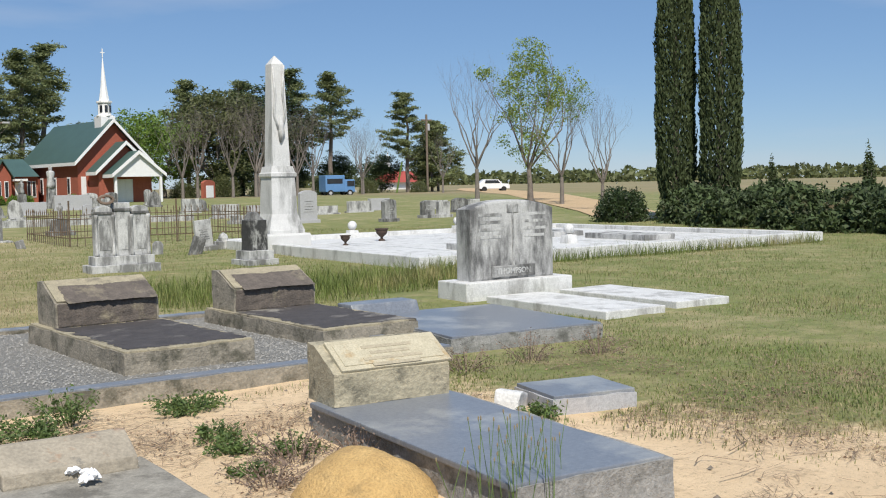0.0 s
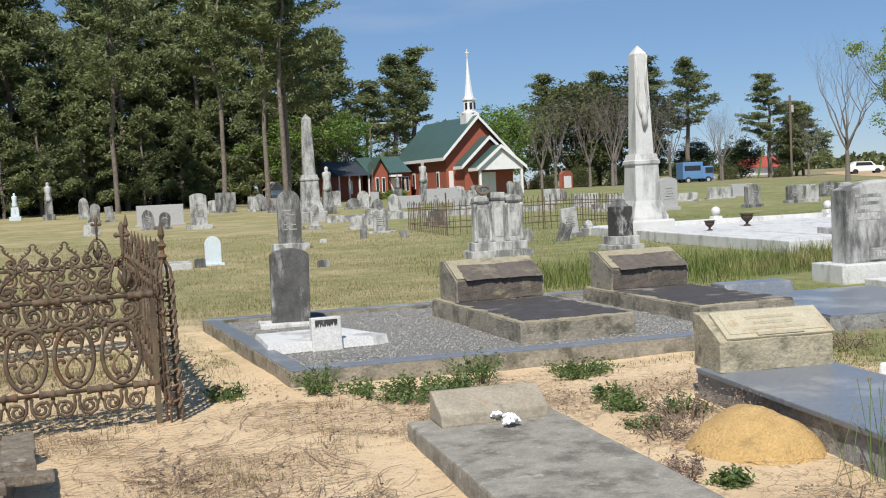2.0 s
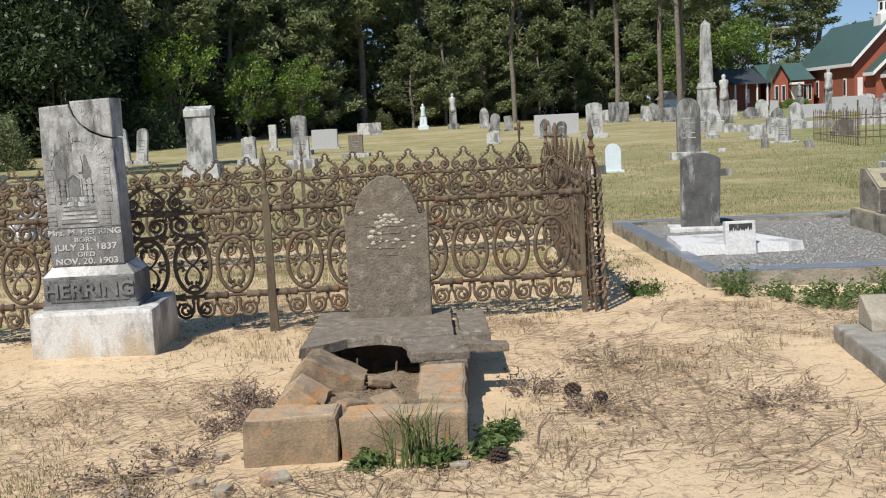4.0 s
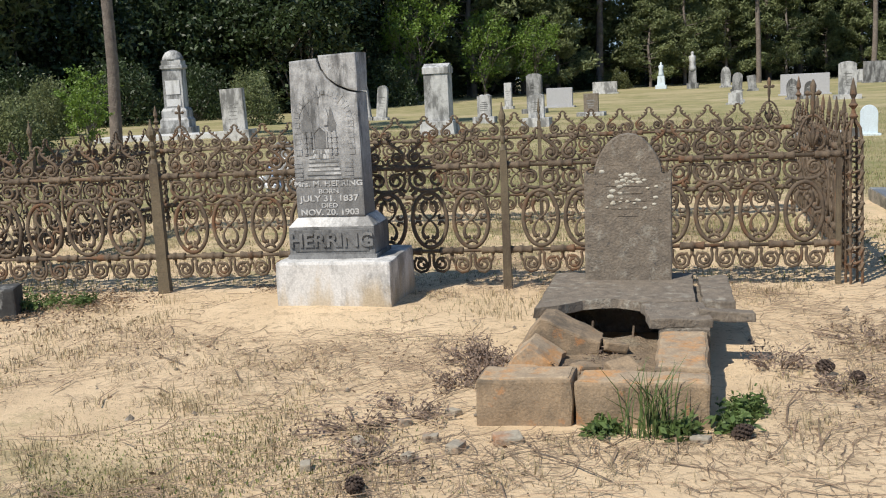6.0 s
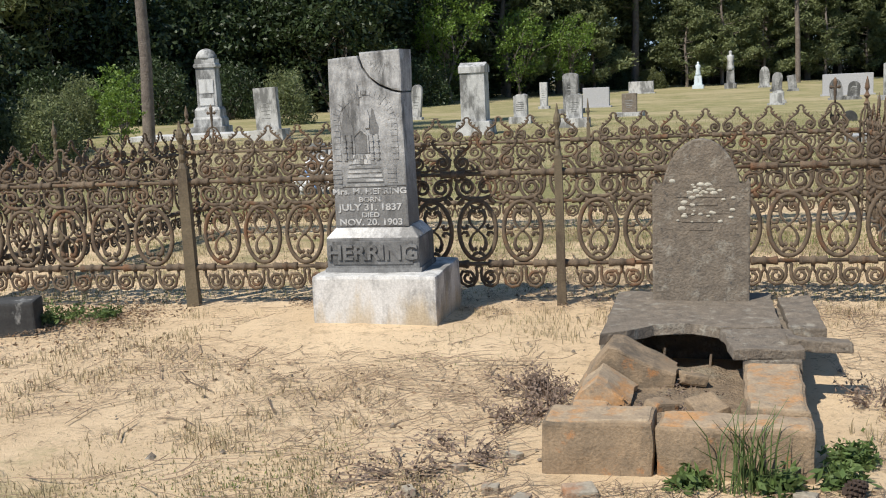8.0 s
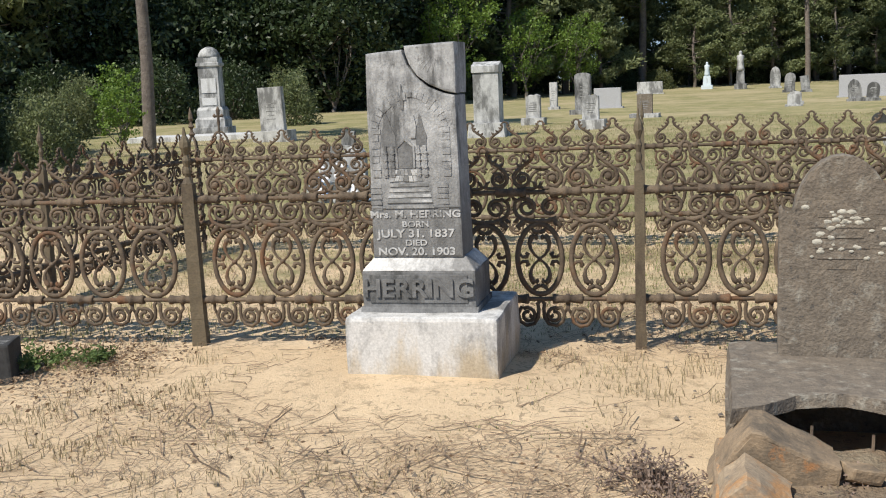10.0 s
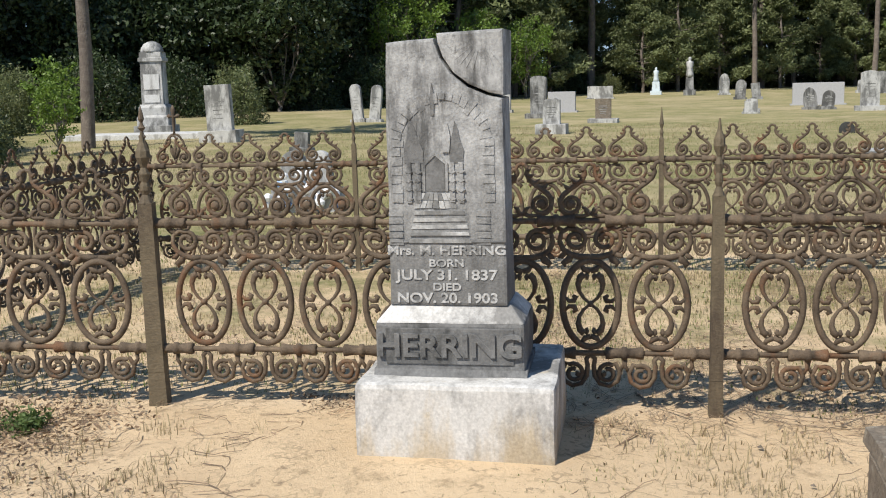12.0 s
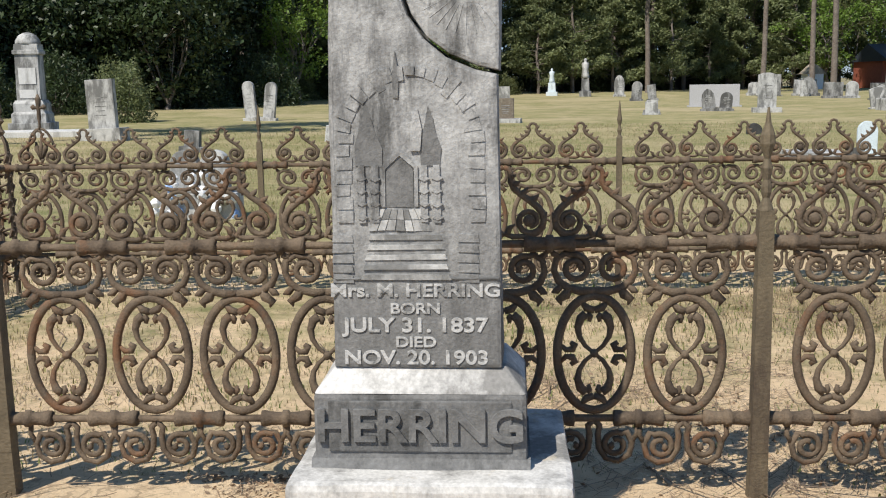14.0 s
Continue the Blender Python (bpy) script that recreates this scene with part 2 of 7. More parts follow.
GRASS = mat("grass_blades", (0.185, 0.235, 0.055), (0.125, 0.168, 0.040), (0.36, 0.31, 0.14), 0.9, 0.5, 0.45, 1, 0.7, 0, vary=0.6, translucent=0.35, island=True)
GRASS_DRY = mat("dry_grass", (0.36, 0.30, 0.17), (0.26, 0.21, 0.12), None, 2, rough=0.8, bump=0, vary=0.6, translucent=0.2, island=True)
STRAW = mat("pine_straw", (0.32, 0.225, 0.14), (0.17, 0.118, 0.078), None, 3, rough=0.85, bump=0, vary=0.8, island=True)
WEED = mat("green_weeds", (0.17, 0.27, 0.055), (0.12, 0.20, 0.04), None, 4, rough=0.6, bump=0, vary=0.6, translucent=0.3, island=True)
WEED_DRY = mat("dry_weed_stems", (0.25, 0.18, 0.135), (0.16, 0.118, 0.092), None, 4, rough=0.9, bump=0, vary=0.6, island=True)
CONE = mat("pine_cone", (0.075, 0.05, 0.035), (0.045, 0.03, 0.024), None, 30, rough=0.9)
SANDHEAP = mat("orange_sand", (0.55, 0.37, 0.155), (0.45, 0.29, 0.115), (0.34, 0.23, 0.10), 9, 7.0, 0.3, 1, 1.0, 0.8, 70, bump_dist=0.02)
GRAVEL = mat("grey_gravel", (0.36, 0.35, 0.325), (0.20, 0.195, 0.18), None, 55, rough=0.95, bump=1.0, fine=110, bump_dist=0.02)
PETAL = mat("plastic_flower_white", (0.84, 0.84, 0.84), (0.74, 0.75, 0.77), None, 20)
PETAL_BLUE = mat("plastic_flower_blue", (0.35, 0.5, 0.8), (0.3, 0.45, 0.75), None, 20)
BLUE_STONE = mat("pale_blue_marble", (0.62, 0.70, 0.74), (0.54, 0.62, 0.66), (0.35, 0.38, 0.38), 5, 3, 0.3, 0.4, 0.7, 0.2)
DIRT = mat("dark_soil", (0.25, 0.185, 0.12), (0.15, 0.108, 0.07), (0.27, 0.22, 0.15), 12, 6, 0.4, 1, 1.0, 1.0, 60, bump_dist=0.02)


def ground_material():
    """Sandy soil where the sod is bare, thin mown grass farther off."""
    m = bpy.data.materials.new("sandy_soil_and_sod")
    m.use_nodes = True
    n, l = m.node_tree.nodes, m.node_tree.links
    b = n["Principled BSDF"]
    b.inputs["Roughness"].default_value = 0.95
    tco = n.new("ShaderNodeTexCoord")

    def noi(sc, det=6, ro=0.6):
        no = n.new("ShaderNodeTexNoise")
        no.inputs["Scale"].default_value, no.inputs["Detail"].default_value, no.inputs["Roughness"].default_value = sc, det, ro
        l.new(tco.outputs["Object"], no.inputs["Vector"])
        return no.outputs["Fac"]

    def rng(v, lo, hi, a=0.0, c=1.0):
        r = n.new("ShaderNodeMapRange")
        r.inputs["From Min"].default_value, r.inputs["From Max"].default_value = lo, hi
        r.inputs["To Min"].default_value, r.inputs["To Max"].default_value = a, c
        l.new(v, r.inputs["Value"])
        return r.outputs["Result"]

    def mixc(f, a, c):
        x = n.new("ShaderNodeMixRGB")
        l.new(f, x.inputs["Fac"])
        for sock, v in (("Color1", a), ("Color2", c)):
            if isinstance(v, tuple):
                x.inputs[sock].default_value = (*v, 1)
            else:
                l.new(v, x.inputs[sock])
        return x.outputs["Color"]

    sand = mixc(rng(noi(1.6), 0.35, 0.65), (0.715, 0.541, 0.343), (0.61, 0.45, 0.277))
    sand = mixc(rng(noi(4.5, 9, 0.72), 0.56, 0.66, 0, 0.75), sand, (0.36, 0.255, 0.15))
    sand = mixc(rng(noi(14, 8, 0.7), 0.58, 0.66, 0, 0.75), sand, (0.27, 0.19, 0.115))
    sand = mixc(rng(noi(38, 6, 0.7), 0.58, 0.68, 0, 0.7), sand, (0.24, 0.17, 0.105))
    sand = mixc(rng(noi(110, 3, 0.7), 0.55, 0.7, 0, 0.5), sand, (0.74, 0.61, 0.43))
    sod = mixc(rng(noi(0.35, 6), 0.35, 0.65), (0.285, 0.255, 0.112), (0.205, 0.195, 0.072))
    sod = mixc(rng(noi(3.0, 7, 0.7), 0.48, 0.68, 0, 0.8), sod, (0.38, 0.315, 0.17))
    sod = mixc(rng(noi(14.0, 5, 0.7), 0.5, 0.7, 0, 0.6), sod, (0.15, 0.155, 0.055))
    sod = mixc(rng(noi(1.1, 8, 0.75), 0.52, 0.62, 0, 0.6), sod, (0.15, 0.165, 0.055))
    sod = mixc(rng(noi(0.5, 9, 0.75), 0.49, 0.60, 0, 0.75), sod, (0.41, 0.335, 0.19))
    sod = mixc(rng(noi(0.11, 8, 0.7), 0.50, 0.60, 0, 0.6), sod, (0.45, 0.36, 0.22))
    attr = n.new("ShaderNodeAttribute")
    attr.attribute_name = "sod"
    f = n.new("ShaderNodeMath")
    f.operation = "MULTIPLY_ADD"
    f.inputs[1].default_value = 0.9
    l.new(noi(2.2, 9, 0.75), f.inputs[0])
    l.new(attr.outputs["Fac"], f.inputs[2])
    col = mixc(rng(f.outputs[0], 0.78, 1.0), sand, sod)
    # thin dark trails of roots and straw over the sand
    web = n.new("ShaderNodeMath")
    web.operation = "COMPARE"
    web.inputs[1].default_value, web.inputs[2].default_value = 0.5, 0.011
    l.new(noi(4.2, 3, 0.55), web.inputs[0])
    web2 = n.new("ShaderNodeMath")
    web2.operation = "MULTIPLY"
    l.new(web.outputs[0], web2.inputs[0])
    l.new(rng(noi(1.1, 4), 0.45, 0.6, 0, 0.55), web2.inputs[1])
    near_sand = n.new("ShaderNodeMath")
    near_sand.operation = "MULTIPLY"
    l.new(web2.outputs[0], near_sand.inputs[0])
    l.new(rng(attr.outputs["Fac"], 0.1, 0.5, 1, 0), near_sand.inputs[1])
    col = mixc(near_sand.outputs[0], col, (0.22, 0.155, 0.095))
    green = n.new("ShaderNodeAttribute")
    green.attribute_name = "lush"
    lush = n.new("ShaderNodeMath")
    lush.operation = "MULTIPLY"
    l.new(green.outputs["Fac"], lush.inputs[0])
    l.new(rng(f.outputs[0], 0.78, 1.0), lush.inputs[1])
    lush2 = n.new("ShaderNodeMath")
    lush2.operation = "MULTIPLY"
    l.new(lush.outputs[0], lush2.inputs[0])
    l.new(rng(noi(1.3, 8, 0.7), 0.35, 0.6, 0.15, 0.85), lush2.inputs[1])
    col = mixc(lush2.outputs[0], col, mixc(rng(noi(9, 6, 0.7), 0.4, 0.6), (0.165, 0.205, 0.050), (0.095, 0.125, 0.032)))
    old = n.new("ShaderNodeAttribute")
    old.attribute_name = "stubble"
    col = mixc(old.outputs["Fac"], col, mixc(rng(noi(0.05, 6, 0.7), 0.4, 0.6), (0.27, 0.215, 0.12), (0.20, 0.185, 0.085)))
    l.new(col, b.inputs["Base Color"])
    bp = n.new("ShaderNodeBump")
    bp.inputs["Strength"].default_value, bp.inputs["Distance"].default_value = 0.7, 0.035
    l.new(noi(11, 12, 0.78), bp.inputs["Height"])
    l.new(bp.outputs["Normal"], b.inputs["Normal"])
    return m


# ---- shaping helpers ----
def link_mesh(name, me, material, parent=None, label="", smooth=False):
    if material:
        me.materials.append(material)
    if smooth:
        me.polygons.foreach_set("use_smooth", [True] * len(me.polygons))
    ob = new(name, me)
    if parent:
        ob.parent = parent
    if label:
        tagged(ob, label)
    return ob


def part(name, bm, material, parent=None, label="", smooth=False):
    me = bpy.data.meshes.new(name)
    bm.normal_update()
    bm.to_mesh(me)
    bm.free()
    return link_mesh(name, me, material, parent, label, smooth)


def thing(name, m, label, category, group="", kind=""):
    ob = new(name)
    ob.empty_display_size = 0.2
    ob.matrix_basis = m
    return tagged(ob, label, category, group, kind)


def box(bm, x0, x1, y0, y1, z0, z1, taper=(1, 1), shift=(0, 0), bevel=0.0):
    """A box, whose top may be narrower and shifted."""
    cx, cy = (x0 + x1) / 2, (y0 + y1) / 2
    vs = []
    for z, tx, ty, sx, sy in ((z0, 1, 1, 0, 0), (z1, taper[0], taper[1], shift[0], shift[1])):
        for x, y in ((x0, y0), (x1, y0), (x1, y1), (x0, y1)):
            vs.append(bm.verts.new((cx + (x - cx) * tx + sx, cy + (y - cy) * ty + sy, z)))
    fs = [bm.faces.new([vs[i] for i in q]) for q in ((3, 2, 1, 0), (4, 5, 6, 7), (0, 1, 5, 4), (1, 2, 6, 5), (2, 3, 7, 6), (3, 0, 4, 7))]
    if bevel:
        es = list({e for f in fs for e in f.edges})
        bmesh.ops.bevel(bm, geom=es, offset=bevel, segments=2, profile=0.6, affect="EDGES")
    return bm


def prism(bm, outline, y0, y1, bevel=0.0):
    """An outline in x and z, drawn out along y."""
    a = [bm.verts.new((x, y0, z)) for x, z in outline]
    c = [bm.verts.new((x, y1, z)) for x, z in outline]
    fs = [bm.faces.new(a), bm.faces.new(c[::-1])]
    k = len(outline)
    for i in range(k):
        fs.append(bm.faces.new((a[i], c[i], c[(i + 1) % k], a[(i + 1) % k])))
    bmesh.ops.recalc_face_normals(bm, faces=fs)
    if bevel:
        es = [e for f in fs[:2] for e in f.edges]
        bmesh.ops.bevel(bm, geom=es, offset=bevel, segments=2, profile=0.6, affect="EDGES")
    return bm


def side_prism(bm, outline, x0, x1, bevel=0.0):
    """An outline in y and z, drawn out along x."""
    a = [bm.verts.new((x0, y, z)) for y, z in outline]
    c = [bm.verts.new((x1, y, z)) for y, z in outline]
    fs = [bm.faces.new(a), bm.faces.new(c[::-1])]
    k = len(outline)
    for i in range(k):
        fs.append(bm.faces.new((a[i], c[i], c[(i + 1) % k], a[(i + 1) % k])))
    bmesh.ops.recalc_face_normals(bm, faces=fs)
    if bevel:
        bmesh.ops.bevel(bm, geom=list({e for f in fs for e in f.edges}), offset=bevel, segments=2, profile=0.6, affect="EDGES")
    return bm


def lathe(bm, profile, seg=16, x=0.0, y=0.0, square=False):
    """A turned shape from (radius, height) rows."""
    rings = []
    if square:
        seg = 4
    for r, z in profile:
        rings.append([bm.verts.new((x + r * math.cos(2 * math.pi * (i + 0.5 * square) / seg) * (1.4142 if square else 1),
                                    y + r * math.sin(2 * math.pi * (i + 0.5 * square) / seg) * (1.4142 if square else 1), z)) for i in range(seg)])
    for p, q in zip(rings, rings[1:]):
        for i in range(seg):
            bm.faces.new((p[i], p[(i + 1) % seg], q[(i + 1) % seg], q[i]))
    bm.faces.new(rings[0][::-1])
    bm.faces.new(rings[-1])
    return bm


def sweep(bm, pts, r, sides=5, closed=False, taper=None):
    """A rod along a line of points; taper gives a radius for each."""
    pts = [Vector(p) for p in pts]
    k = len(pts)
    rings = []
    for i, p in enumerate(pts):
        if closed:
            d = pts[(i + 1) % k] - pts[i - 1]
        else:
            d = pts[min(i + 1, k - 1)] - pts[max(i - 1, 0)]
        d.normalize()
        up = Vector((0, 1, 0)) if abs(d.y) < 0.9 else Vector((1, 0, 0))
        u = d.cross(up).normalized()
        v = u.cross(d)
        rr = taper[i] if taper else r
        rings.append([bm.verts.new(p + (u * math.cos(2 * math.pi * j / sides) + v * math.sin(2 * math.pi * j / sides)) * rr) for j in range(sides)])
    for i in range(k if closed else k - 1):
        a, c = rings[i], rings[(i + 1) % k]
        for j in range(sides):
            bm.faces.new((a[j], a[(j + 1) % sides], c[(j + 1) % sides], c[j]))
    if not closed:
        bm.faces.new(rings[0])
        bm.faces.new(rings[-1][::-1])
    bmesh.ops.recalc_face_normals(bm, faces=bm.faces)
    return bm


def roughen(bm, amp, scale, cuts=0, seed=0.0, longest=0.12):
    """Splits long edges and pushes the surface in and out, as broken or worn stone has it."""
    for _ in range(cuts):
        es = [e for e in bm.edges if e.calc_length() > longest]
        if not es:
            break
        bmesh.ops.subdivide_edges(bm, edges=es, cuts=1, use_grid_fill=True)
    for v in bm.verts:
        v.co += noise.noise_vector(v.co * scale + Vector((seed, seed * 1.7, 0))) * amp
    return bm


def big_mesh(name, verts, faces, material, parent=None, label="", smooth=False):
    """One mesh from arrays of corners and of faces with equal corner counts."""
    verts, faces = np.asarray(verts, dtype=np.float32), np.asarray(faces, dtype=np.int32)
    me = bpy.data.meshes.new(name)
    k = faces.shape[1]
    me.vertices.add(len(verts))
    me.vertices.foreach_set("co", verts.ravel())
    me.loops.add(faces.size)
    me.loops.foreach_set("vertex_index", faces.ravel())
    me.polygons.add(len(faces))
    me.polygons.foreach_set("loop_start", np.arange(0, faces.size, k, dtype=np.int32))
    me.polygons.foreach_set("loop_total", np.full(len(faces), k, dtype=np.int32))
    me.update(calc_edges=True)
    me.validate()
    return link_mesh(name, me, material, parent, label, smooth)


def leaf_quads(centres, size, rng, flat=0.0, aspect=0.5):
    """Small leaf-shaped quads of random turn at the centres: corners and faces."""
    k = len(centres)
    d = rng.normal(size=(k, 3))
    d[:, 2] *= 1 - flat
    d /= np.linalg.norm(d, axis=1)[:, None]
    e = np.cross(d, rng.normal(size=(k, 3)))
    e /= np.linalg.norm(e, axis=1)[:, None] + 1e-9
    s = (size * rng.uniform(0.6, 1.4, k))[:, None]
    c = np.asarray(centres)
    v = np.stack([c - d * s, c + e * s * aspect, c + d * s, c - e * s * aspect], axis=1).reshape(-1, 3)
    return v, np.arange(4 * k).reshape(-1, 4)


def ground_height(x, y):
    d = math.hypot(x, y)
    s = min(1.0, max(0.0, (d - 20) / 90))
    heap = 0.05 * max(0.0, 1 - (((x + 2.82) / 1.1) ** 2 + ((y - 6.35) / 0.75) ** 2)) if y < 7.2 else 0.0
    return 0.5 * s * s * (3 - 2 * s) + heap


# ---- ground ----
def sod_amount(x, y):
    """How thick the sod grows: bare sand among the nearest graves, thin grass beyond."""
    bare = max(abs(x + 0.4) / 6.2, abs(y - 4.2) / 3.9)
    e = 0.38 * max(0.0, min(1.0, (bare - 0.72) / 0.6))
    right = max(0.0, min(1.0, (x - 4.8 + 0.25 * (y - 4)) / 2.0))
    inside = 1.0 if (-6.3 < x < 0.8 and 7.1 < y < 10.9) else 0.0
    a = max(e, 0.62 * right * (0 if y > 30 else 1), 0.62 * max(0.0, min(1.0, (y - 9.5) / 4)))
    if inside:
        a = 0.30 + 0.05 * (y - 7.1)
    a = max(a, 0.47 * max(0.0, min(1.0, (-x - 1.3 + (4 - y) * 0.5) / 2.6)) * max(0.0, min(1.0, (5.6 - y) / 2.2)))
    return a


def build_ground():
    def axis(lo, hi, step):
        inner = list(np.arange(lo, hi + 1e-6, step))
        out, s = [], step
        v = hi
        while v < 2500:
            s *= 1.16
            v += s
            out.append(v)
        neg, s, v = [], step, lo
        while v > -2500:
            s *= 1.16
            v -= s
            neg.append(v)
        return neg[::-1] + inner + out
    xs, ys = axis(-9, 14, 0.16), axis(-3, 16, 0.16)
    verts, sod, stubble, lush = [], [], [], []
    for y in ys:
        for x in xs:
            near = math.hypot(x, y - 5) < 30
            dz = 0.035 * noise.noise((x * 0.45, y * 0.45, 0)) + 0.012 * noise.noise((x * 2.1, y * 2.1, 3)) if near else 0
            verts.append((x, y, ground_height(x, y) + dz - 0.012))
            sod.append(sod_amount(x, y))
            lush.append(max(0.0, min(1.0, (x - 0.28 * y - 1.5) / 4.0)))
            stubble.append(max(0.0, min(1.0, (x * 0.8 + y * 0.35 - 76) / 12)))
    w = len(xs)
    faces = [(j * w + i, j * w + i + 1, (j + 1) * w + i + 1, (j + 1) * w + i) for j in range(len(ys) - 1) for i in range(w - 1)]
    ob = big_mesh("ground", verts, faces, ground_material(), smooth=True)
    at = ob.data.attributes.new("sod", "FLOAT", "POINT")
    at.data.foreach_set("value", sod)
    at = ob.data.attributes.new("stubble", "FLOAT", "POINT")
    at.data.foreach_set("value", stubble)
    at = ob.data.attributes.new("lush", "FLOAT", "POINT")
    at.data.foreach_set("value", lush)
    tagged(ob, "sandy ground with thin mown grass and bare patches", "ground", kind="structure")


build_ground()


# ---- cast-iron fence ----
def spiral(cx, cz, r, start, turns, n=16, inner=0.25):
    return [(cx + r * (1 - (1 - inner) * i / n) * math.cos(start + turns * 2 * math.pi * i / n), 0,
             cz + r * (1 - (1 - inner) * i / n) * math.sin(start + turns * 2 * math.pi * i / n)) for i in range(n + 1)]


def mirrored(bm, pts, r, sides=5, taper=None):
    r = r * 1.06
    taper = [q * 1.06 for q in taper] if taper else None
    sweep(bm, pts, r, sides, taper=taper)
    sweep(bm, [(-x, y, z) for x, y, z in pts], r, sides, taper=taper)


def fence_meshes():
    """The four cast pieces of one repeat, 0.305 m wide."""
    crest = bmesh.new()
    # a small horseshoe peak, its arms sweeping out in leaves and curling into two scrolls
    arm = [(0.0, 0, 1.150), (0.017, 0, 1.144), (0.026, 0, 1.126), (0.022, 0, 1.104), (0.034, 0, 1.078), (0.058, 0, 1.056), (0.088, 0, 1.036), (0.116, 0, 1.012)]
    turn = spiral(0.086, 0.968, 0.050, math.radians(35), -1.35, 18, 0.40)
    mirrored(crest, arm + turn, 0.0095, 6, [0.0085, 0.0085, 0.009, 0.010, 0.011, 0.010, 0.011, 0.0115] + [0.0112 - 0.0002 * k for k in range(19)])
    for x, z, dx, dz in ((0.030, 1.090, 0.026, 0.012), (0.058, 1.058, 0.024, 0.024), (0.092, 1.036, 0.026, 0.022), (0.026, 1.118, 0.016, 0.016), (0.128, 0.968, 0.016, 0.030)):
        mirrored(crest, [(x, 0, z), (x + dx * 0.6, 0, z + dz * 0.45), (x + dx, 0, z + dz)], 0.01, 5, [0.011, 0.009, 0.002])
    for sx in (-1, 1):
        sweep(crest, [(sx * 0.084, -0.020, 0.968), (sx * 0.084, -0.012, 0.968), (sx * 0.084, 0.012, 0.968), (sx * 0.084, 0.020, 0.968)], 0.02, 8, taper=[0.012, 0.021, 0.021, 0.012])
    mirrored(crest, [(0.0, 0, 0.925), (0.03, 0, 0.912), (0.075, 0, 0.914), (0.112, 0, 0.925), (0.140, 0, 0.945)], 0.009, 5, [0.010, 0.010, 0.009, 0.010, 0.003])
    mirrored(crest, [(0.010, 0, 0.915), (0.020, 0, 0.945), (0.038, 0, 0.955)], 0.01, 5, [0.011, 0.010, 0.003])
    band = bmesh.new()
    # a boat-shaped cradle whose ends roll in to two scrolls, with leaf tips hanging under it
    mirrored(band, [(0.0, 0, 0.722), (0.045, 0, 0.720), (0.090, 0, 0.732), (0.122, 0, 0.756), (0.137, 0, 0.792), (0.130, 0, 0.832), (0.100, 0, 0.852)]
             + spiral(0.066, 0.800, 0.050, math.radians(70), 1.25, 16, 0.45), 0.0095, 6, [0.012, 0.014, 0.013, 0.012, 0.011, 0.010, 0.010] + [0.0105] * 17)
    mirrored(band, [(0.062, 0, 0.812), (0.048, 0, 0.806), (0.046, 0, 0.790)], 0.01, 5, [0.006, 0.012, 0.009])
    mirrored(band, [(0.084, 0, 0.733), (0.098, 0, 0.708), (0.122, 0, 0.690), (0.112, 0, 0.672)], 0.014, 5, [0.012, 0.018, 0.014, 0.003])
    mirrored(band, [(0.108, 0, 0.745), (0.130, 0, 0.722), (0.146, 0, 0.716)], 0.012, 5, [0.010, 0.013, 0.003])
    mirrored(band, [(0.120, 0, 0.842), (0.140, 0, 0.852), (0.148, 0, 0.872)], 0.01, 5, [0.010, 0.011, 0.003])
    oval = bmesh.new()
    mid, up_h = 0.503, 0.203
    sweep(oval, [(0.126 * math.cos(a), 0, mid + up_h * math.sin(a)) for a in np.linspace(0, 2 * math.pi, 33)[:-1]], 0.0155, 6, closed=True)
    for up in (1, -1):
        # crossed tadpole bars, thick at their rolled heads
        mirrored(oval, [(-0.020, 0, mid - up * 0.018), (0.0, 0, mid), (0.030, 0, mid + up * 0.026), (0.050, 0, mid + up * 0.058), (0.056, 0, mid + up * 0.092), (0.046, 0, mid + up * 0.124), (0.028, 0, mid + up * 0.138)],
                 0.0075, 6, [0.006, 0.006, 0.0075, 0.009, 0.012, 0.015, 0.016])
        mirrored(oval, [(0.024, 0, mid + up * 0.140), (0.014, 0, mid + up * 0.128), (0.018, 0, mid + up * 0.112)], 0.01, 5, [0.012, 0.010, 0.007])
        mirrored(oval, [(0.118, 0, mid + up * 0.034), (0.096, 0, mid + up * 0.012), (0.074, 0, mid + up * 0.014), (0.066, 0, mid + up * 0.030), (0.080, 0, mid + up * 0.040)],
                 0.01, 5, [0.006, 0.010, 0.013, 0.013, 0.008])
        mirrored(oval, [(0.0, 0, mid + up * 0.152), (0.026, 0, mid + up * 0.160), (0.044, 0, mid + up * 0.182)], 0.01, 5, [0.012, 0.014, 0.007])
    sweep(oval, [(0, -0.016, mid), (0, 0.016, mid)], 0.014, 8)
    foot = bmesh.new()
    mirrored(foot, [(0.0, 0, 0.262), (0.020, 0, 0.240), (0.014, 0, 0.210), (0.018, 0, 0.160), (0.042, 0, 0.122), (0.085, 0, 0.112), (0.122, 0, 0.136), (0.132, 0, 0.180), (0.112, 0, 0.220)]
             + spiral(0.076, 0.172, 0.046, math.radians(60), 1.15, 16, 0.42), 0.0105, 6)
    mirrored(foot, [(0.066, 0, 0.180), (0.058, 0, 0.168), (0.066, 0, 0.158)], 0.009, 5, [0.006, 0.012, 0.009])
    mirrored(foot, [(0.132, 0, 0.185), (0.150, 0, 0.215), (0.146, 0, 0.258)], 0.009)
    made = []
